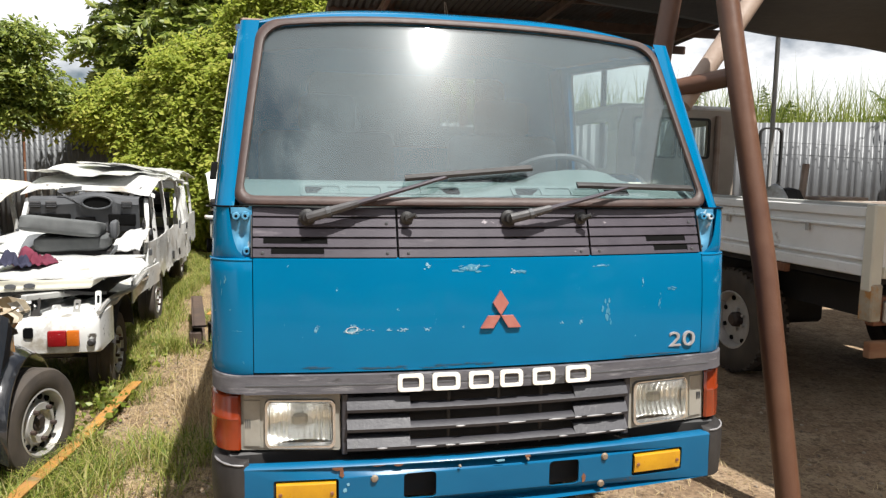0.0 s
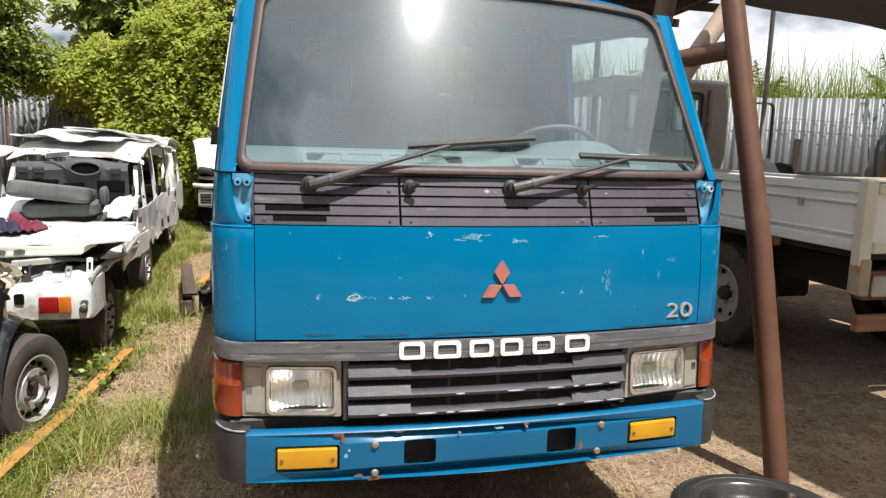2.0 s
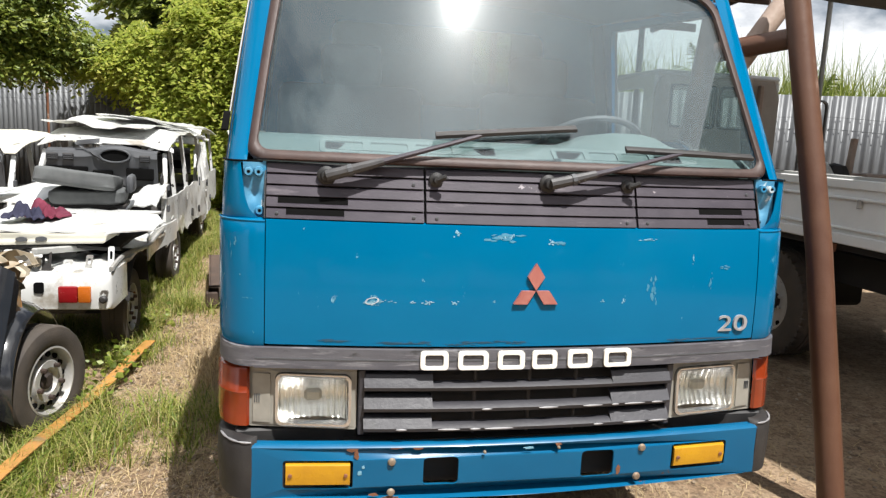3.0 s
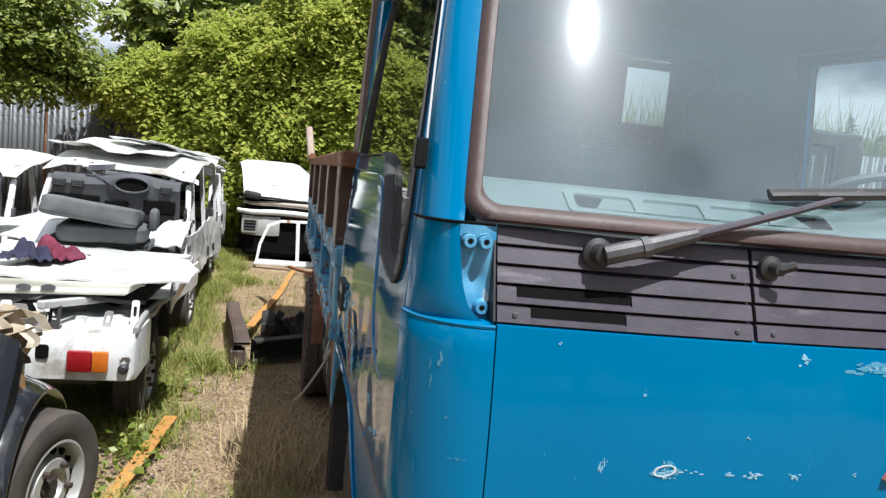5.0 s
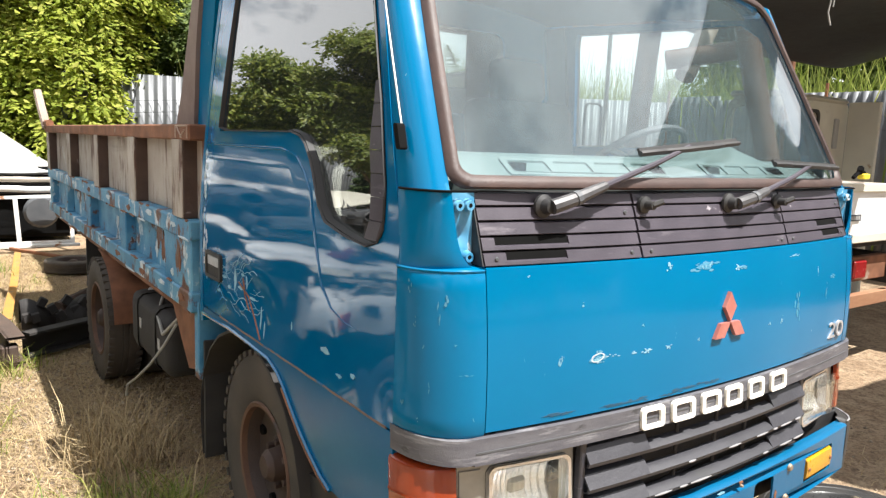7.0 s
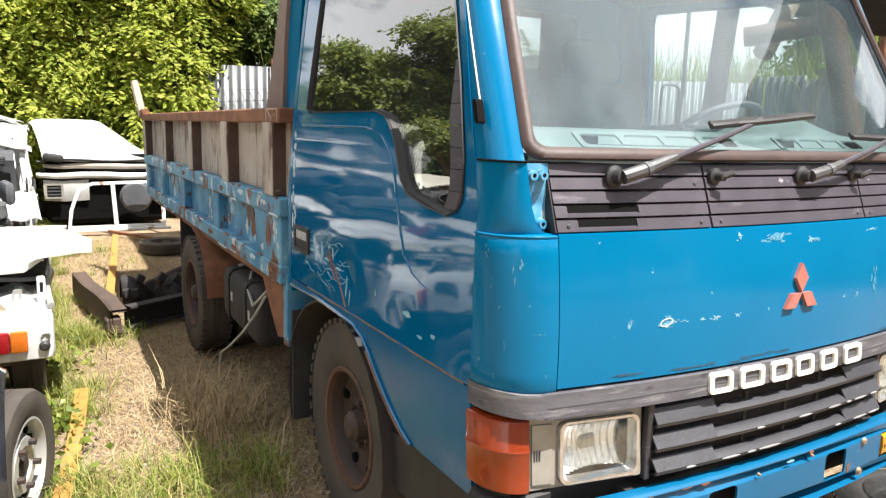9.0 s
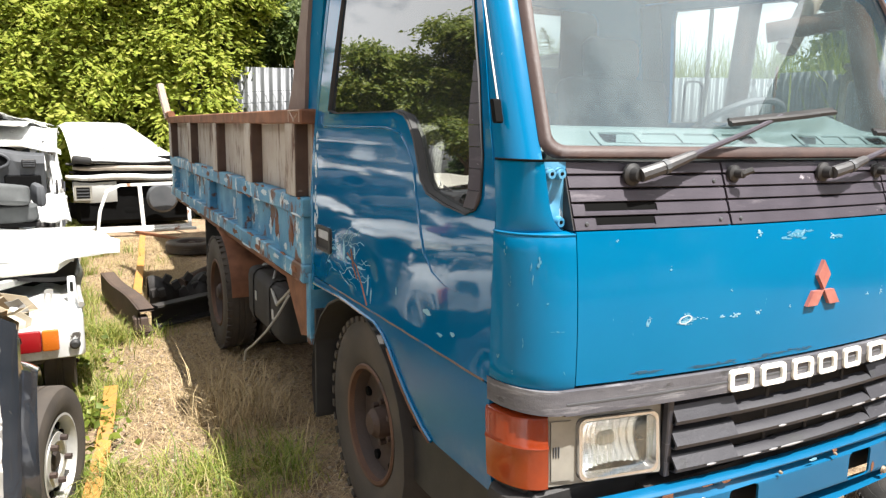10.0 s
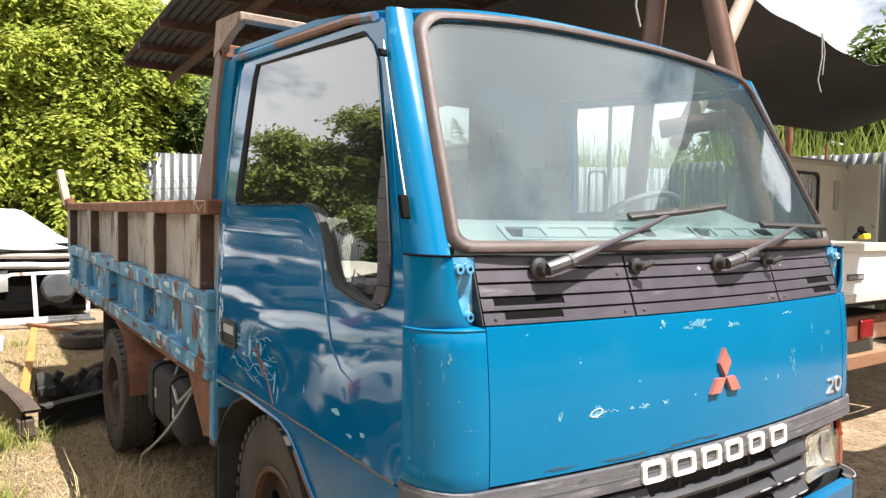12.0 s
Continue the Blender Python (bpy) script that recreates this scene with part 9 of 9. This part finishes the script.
part("frame", bm, M_FRAME, wf)
bm = BM()
box(bm, (-0.74, 8.14, 0.06), (1.14, 0.05, 0.035), 0.006)
part("sill_bar", bm, M_FRAME, wf)
bm = BM()
lathe(bm, [(0, 0.06), (0.16, 0.05), (0.19, 0), (0.16, -0.05), (0, -0.06)], Matrix.Translation((-0.52, 8.45, 0.42)) @ Matrix.Rotation(radians(90), 4, "X"), 18)
tagged(part("drum", bm, M_DASH), "dark grey round drum behind the window frame", "drum")

# ---- lane: steel beams, straps, tyre ----
cb = thing("chassis_beam", (-1.34, 4.8, 0), "rusty dark steel chassis beam lying on the soil", "beam")


def channel(bm, p, q, h, w, t=0.012, bow=0.0):
    p, q = Vector(p), Vector(q)
    d = (q - p).normalized()
    side = Vector((d.y, -d.x, 0))
    n = 10
    for off, zz, ww, hh in ((0, h / 2, t, h), (w / 2, t / 2, w, t), (w / 2, h - t / 2, w, t)):
        rows = []
        for k in range(n + 1):
            c = p.lerp(q, k / n) + Vector((0, 0, bow * math.sin(math.pi * k / n * 2)))
            rows.append([c + side * (off - ww / 2) + Vector((0, 0, zz - hh / 2)), c + side * (off + ww / 2) + Vector((0, 0, zz - hh / 2)), c + side * (off + ww / 2) + Vector((0, 0, zz + hh / 2)), c + side * (off - ww / 2) + Vector((0, 0, zz + hh / 2)), c + side * (off - ww / 2) + Vector((0, 0, zz - hh / 2))])
        sheet(bm, rows)


M_BEAM = surf("rusty_dark_beam", (0.060, 0.042, 0.034), (0.110, 0.072, 0.052), 5.0, 0.8, 0.1, 0.35, 60.0, ((0.24, 0.17, 0.12), 4.0, 0.60, 0.08))
bm = BM()
channel(bm, (-1.31, 3.60, 0.02), (-1.47, 4.95, 0.015), 0.165, 0.09, 0.016, 0.015)
part("beam", bm, M_BEAM, cb)
bm = BM()
channel(bm, (-1.22, 3.78, 0.02), (-0.35, 4.15, 0.05), 0.15, 0.08, 0.014)
part("cross_beam", bm, M_DARK, cb)
bm = BM()
box(bm, (-1.30, 3.66, 0.07), (0.09, 0.10, 0.12), 0.01)
part("end_plate", bm, M_BEAM, cb)
en = thing("axle_lump", (-0.98, 4.5, 0), "black greasy axle casting lying across the beams", "scrap")
g2 = random.Random(4)
bm = BM()
rows = []
for a in steps(0, math.pi, 12):
    rows.append([(-1.18 + 0.42 * u, 4.45 + 0.16 * math.cos(a) * (0.6 + 0.4 * math.sin(u * 9)), 0.06 + 0.17 * math.sin(a) * (0.7 + 0.3 * math.sin(u * 7 + 1))) for u in steps(0, 1, 14)])
sheet(bm, rows, 0.02, (0, 0, -1))
part("casting", bm, M_DARK, en)
bm = BM()
tube(bm, [(-0.95, 4.45, 0.14), (-0.75, 4.65, 0.19), (-0.55, 4.85, 0.20)], [0.05, 0.035, 0.035], 10)
part("axle_arm", bm, M_BEAM, en)
for k in range(10):
    bm = BM()
    box(bm, (-1.15 + 0.05 * k, 4.32 + g2.uniform(-0.05, 0.08), 0.17 + g2.uniform(-0.05, 0.06)), (0.05, 0.06, 0.06), 0.004, Matrix.Rotation(g2.uniform(-1, 1), 4, "Y"))
    part("lug", bm, M_DARK, en)


def strap(name, pts, w, label):
    bm = BM()
    rows = []
    pts = [Vector(p) for p in pts]
    n = len(pts)
    for i, p in enumerate(pts):
        d = (pts[min(i + 1, n - 1)] - pts[max(i - 1, 0)]).normalized()
        s = Vector((d.y, -d.x, 0)).normalized() * w / 2
        rows.append([p - s, p, p + s])
    sheet(bm, rows, 0.006, (0, 0, -1))
    tagged(part(name, bm, M_STRAP), label, "strap")


strap("timber_strip", [(lerp(-1.550, -1.82, t) + 0.012 * math.sin(7 * t), lerp(2.74, 0.20, t), 0.082 + 0.008 * math.sin(11 * t)) for t in steps(0, 1, 26)], 0.062, "flat orange strap lying in the grass")
strap("timber_strip", [(lerp(-1.265, -0.90, t), lerp(4.70, 8.5, t), lerp(0.12, 0.03, min(1, t * 2)) + 0.006 * math.sin(9 * t)) for t in steps(0, 1, 22)], 0.065, "flat yellow strap lying along the lane")
ot = thing("old_tyre", (-0.62, 6.6, 0), "old dusty tyre lying flat on the soil", "tyre")
wheel((-0.54, 6.7, 0.065), 1, 0.26, 0.12, 0.16, M_RIM_DARK, ot, False, -0.02, "tyre", 0, Matrix.Rotation(radians(-90), 4, "Y"))
scrap("steel_bar", "brown steel bar lying on the soil", "bar", lambda bm: box(bm, (-0.72, 7.6, 0.05), (0.035, 1.1, 0.035), 0.006, Matrix.Rotation(radians(28), 4, "Z")), M_STEEL_RUST)


# pebbles and clods on the lane
def pebbles(n, seed):
    g = np.random.default_rng(seed)
    base = np.array([(1, 0, 0), (-1, 0, 0), (0, 1, 0), (0, -1, 0), (0, 0, 0.7), (0, 0, -0.7)], float)
    f = np.array([(0, 2, 4), (2, 1, 4), (1, 3, 4), (3, 0, 4), (2, 0, 5), (1, 2, 5), (3, 1, 5), (0, 3, 5)])
    x, y = g.uniform(-1.6, 2.6, n), g.uniform(-0.8, 7.5, n)
    near = g.random(n) < 0.6
    x[near], y[near] = g.uniform(-1.6, -0.5, near.sum()), g.uniform(0.2, 4.6, near.sum())
    r = 0.003 + 0.013 * g.random(n) ** 3
    z = np.array([ground_z(a, b) for a, b in zip(x, y)])
    v = base[None] * r[:, None, None] * g.uniform(0.6, 1.4, (n, 6, 1)) + np.stack([x, y, z + r * 0.2], 1)[:, None]
    tri = (f[None] + (np.arange(n) * 6)[:, None, None]).reshape(-1)
    ob = raw_mesh("pebbles", v.reshape(-1, 3), tri, island_mat("pebble_colours", [(0.22, 0.16, 0.11), (0.38, 0.31, 0.23), (0.16, 0.12, 0.09)], 0.9))
    tagged(ob, "small stones and clods on the soil", "stones", kind="stuff")


pebbles(11000, 3)


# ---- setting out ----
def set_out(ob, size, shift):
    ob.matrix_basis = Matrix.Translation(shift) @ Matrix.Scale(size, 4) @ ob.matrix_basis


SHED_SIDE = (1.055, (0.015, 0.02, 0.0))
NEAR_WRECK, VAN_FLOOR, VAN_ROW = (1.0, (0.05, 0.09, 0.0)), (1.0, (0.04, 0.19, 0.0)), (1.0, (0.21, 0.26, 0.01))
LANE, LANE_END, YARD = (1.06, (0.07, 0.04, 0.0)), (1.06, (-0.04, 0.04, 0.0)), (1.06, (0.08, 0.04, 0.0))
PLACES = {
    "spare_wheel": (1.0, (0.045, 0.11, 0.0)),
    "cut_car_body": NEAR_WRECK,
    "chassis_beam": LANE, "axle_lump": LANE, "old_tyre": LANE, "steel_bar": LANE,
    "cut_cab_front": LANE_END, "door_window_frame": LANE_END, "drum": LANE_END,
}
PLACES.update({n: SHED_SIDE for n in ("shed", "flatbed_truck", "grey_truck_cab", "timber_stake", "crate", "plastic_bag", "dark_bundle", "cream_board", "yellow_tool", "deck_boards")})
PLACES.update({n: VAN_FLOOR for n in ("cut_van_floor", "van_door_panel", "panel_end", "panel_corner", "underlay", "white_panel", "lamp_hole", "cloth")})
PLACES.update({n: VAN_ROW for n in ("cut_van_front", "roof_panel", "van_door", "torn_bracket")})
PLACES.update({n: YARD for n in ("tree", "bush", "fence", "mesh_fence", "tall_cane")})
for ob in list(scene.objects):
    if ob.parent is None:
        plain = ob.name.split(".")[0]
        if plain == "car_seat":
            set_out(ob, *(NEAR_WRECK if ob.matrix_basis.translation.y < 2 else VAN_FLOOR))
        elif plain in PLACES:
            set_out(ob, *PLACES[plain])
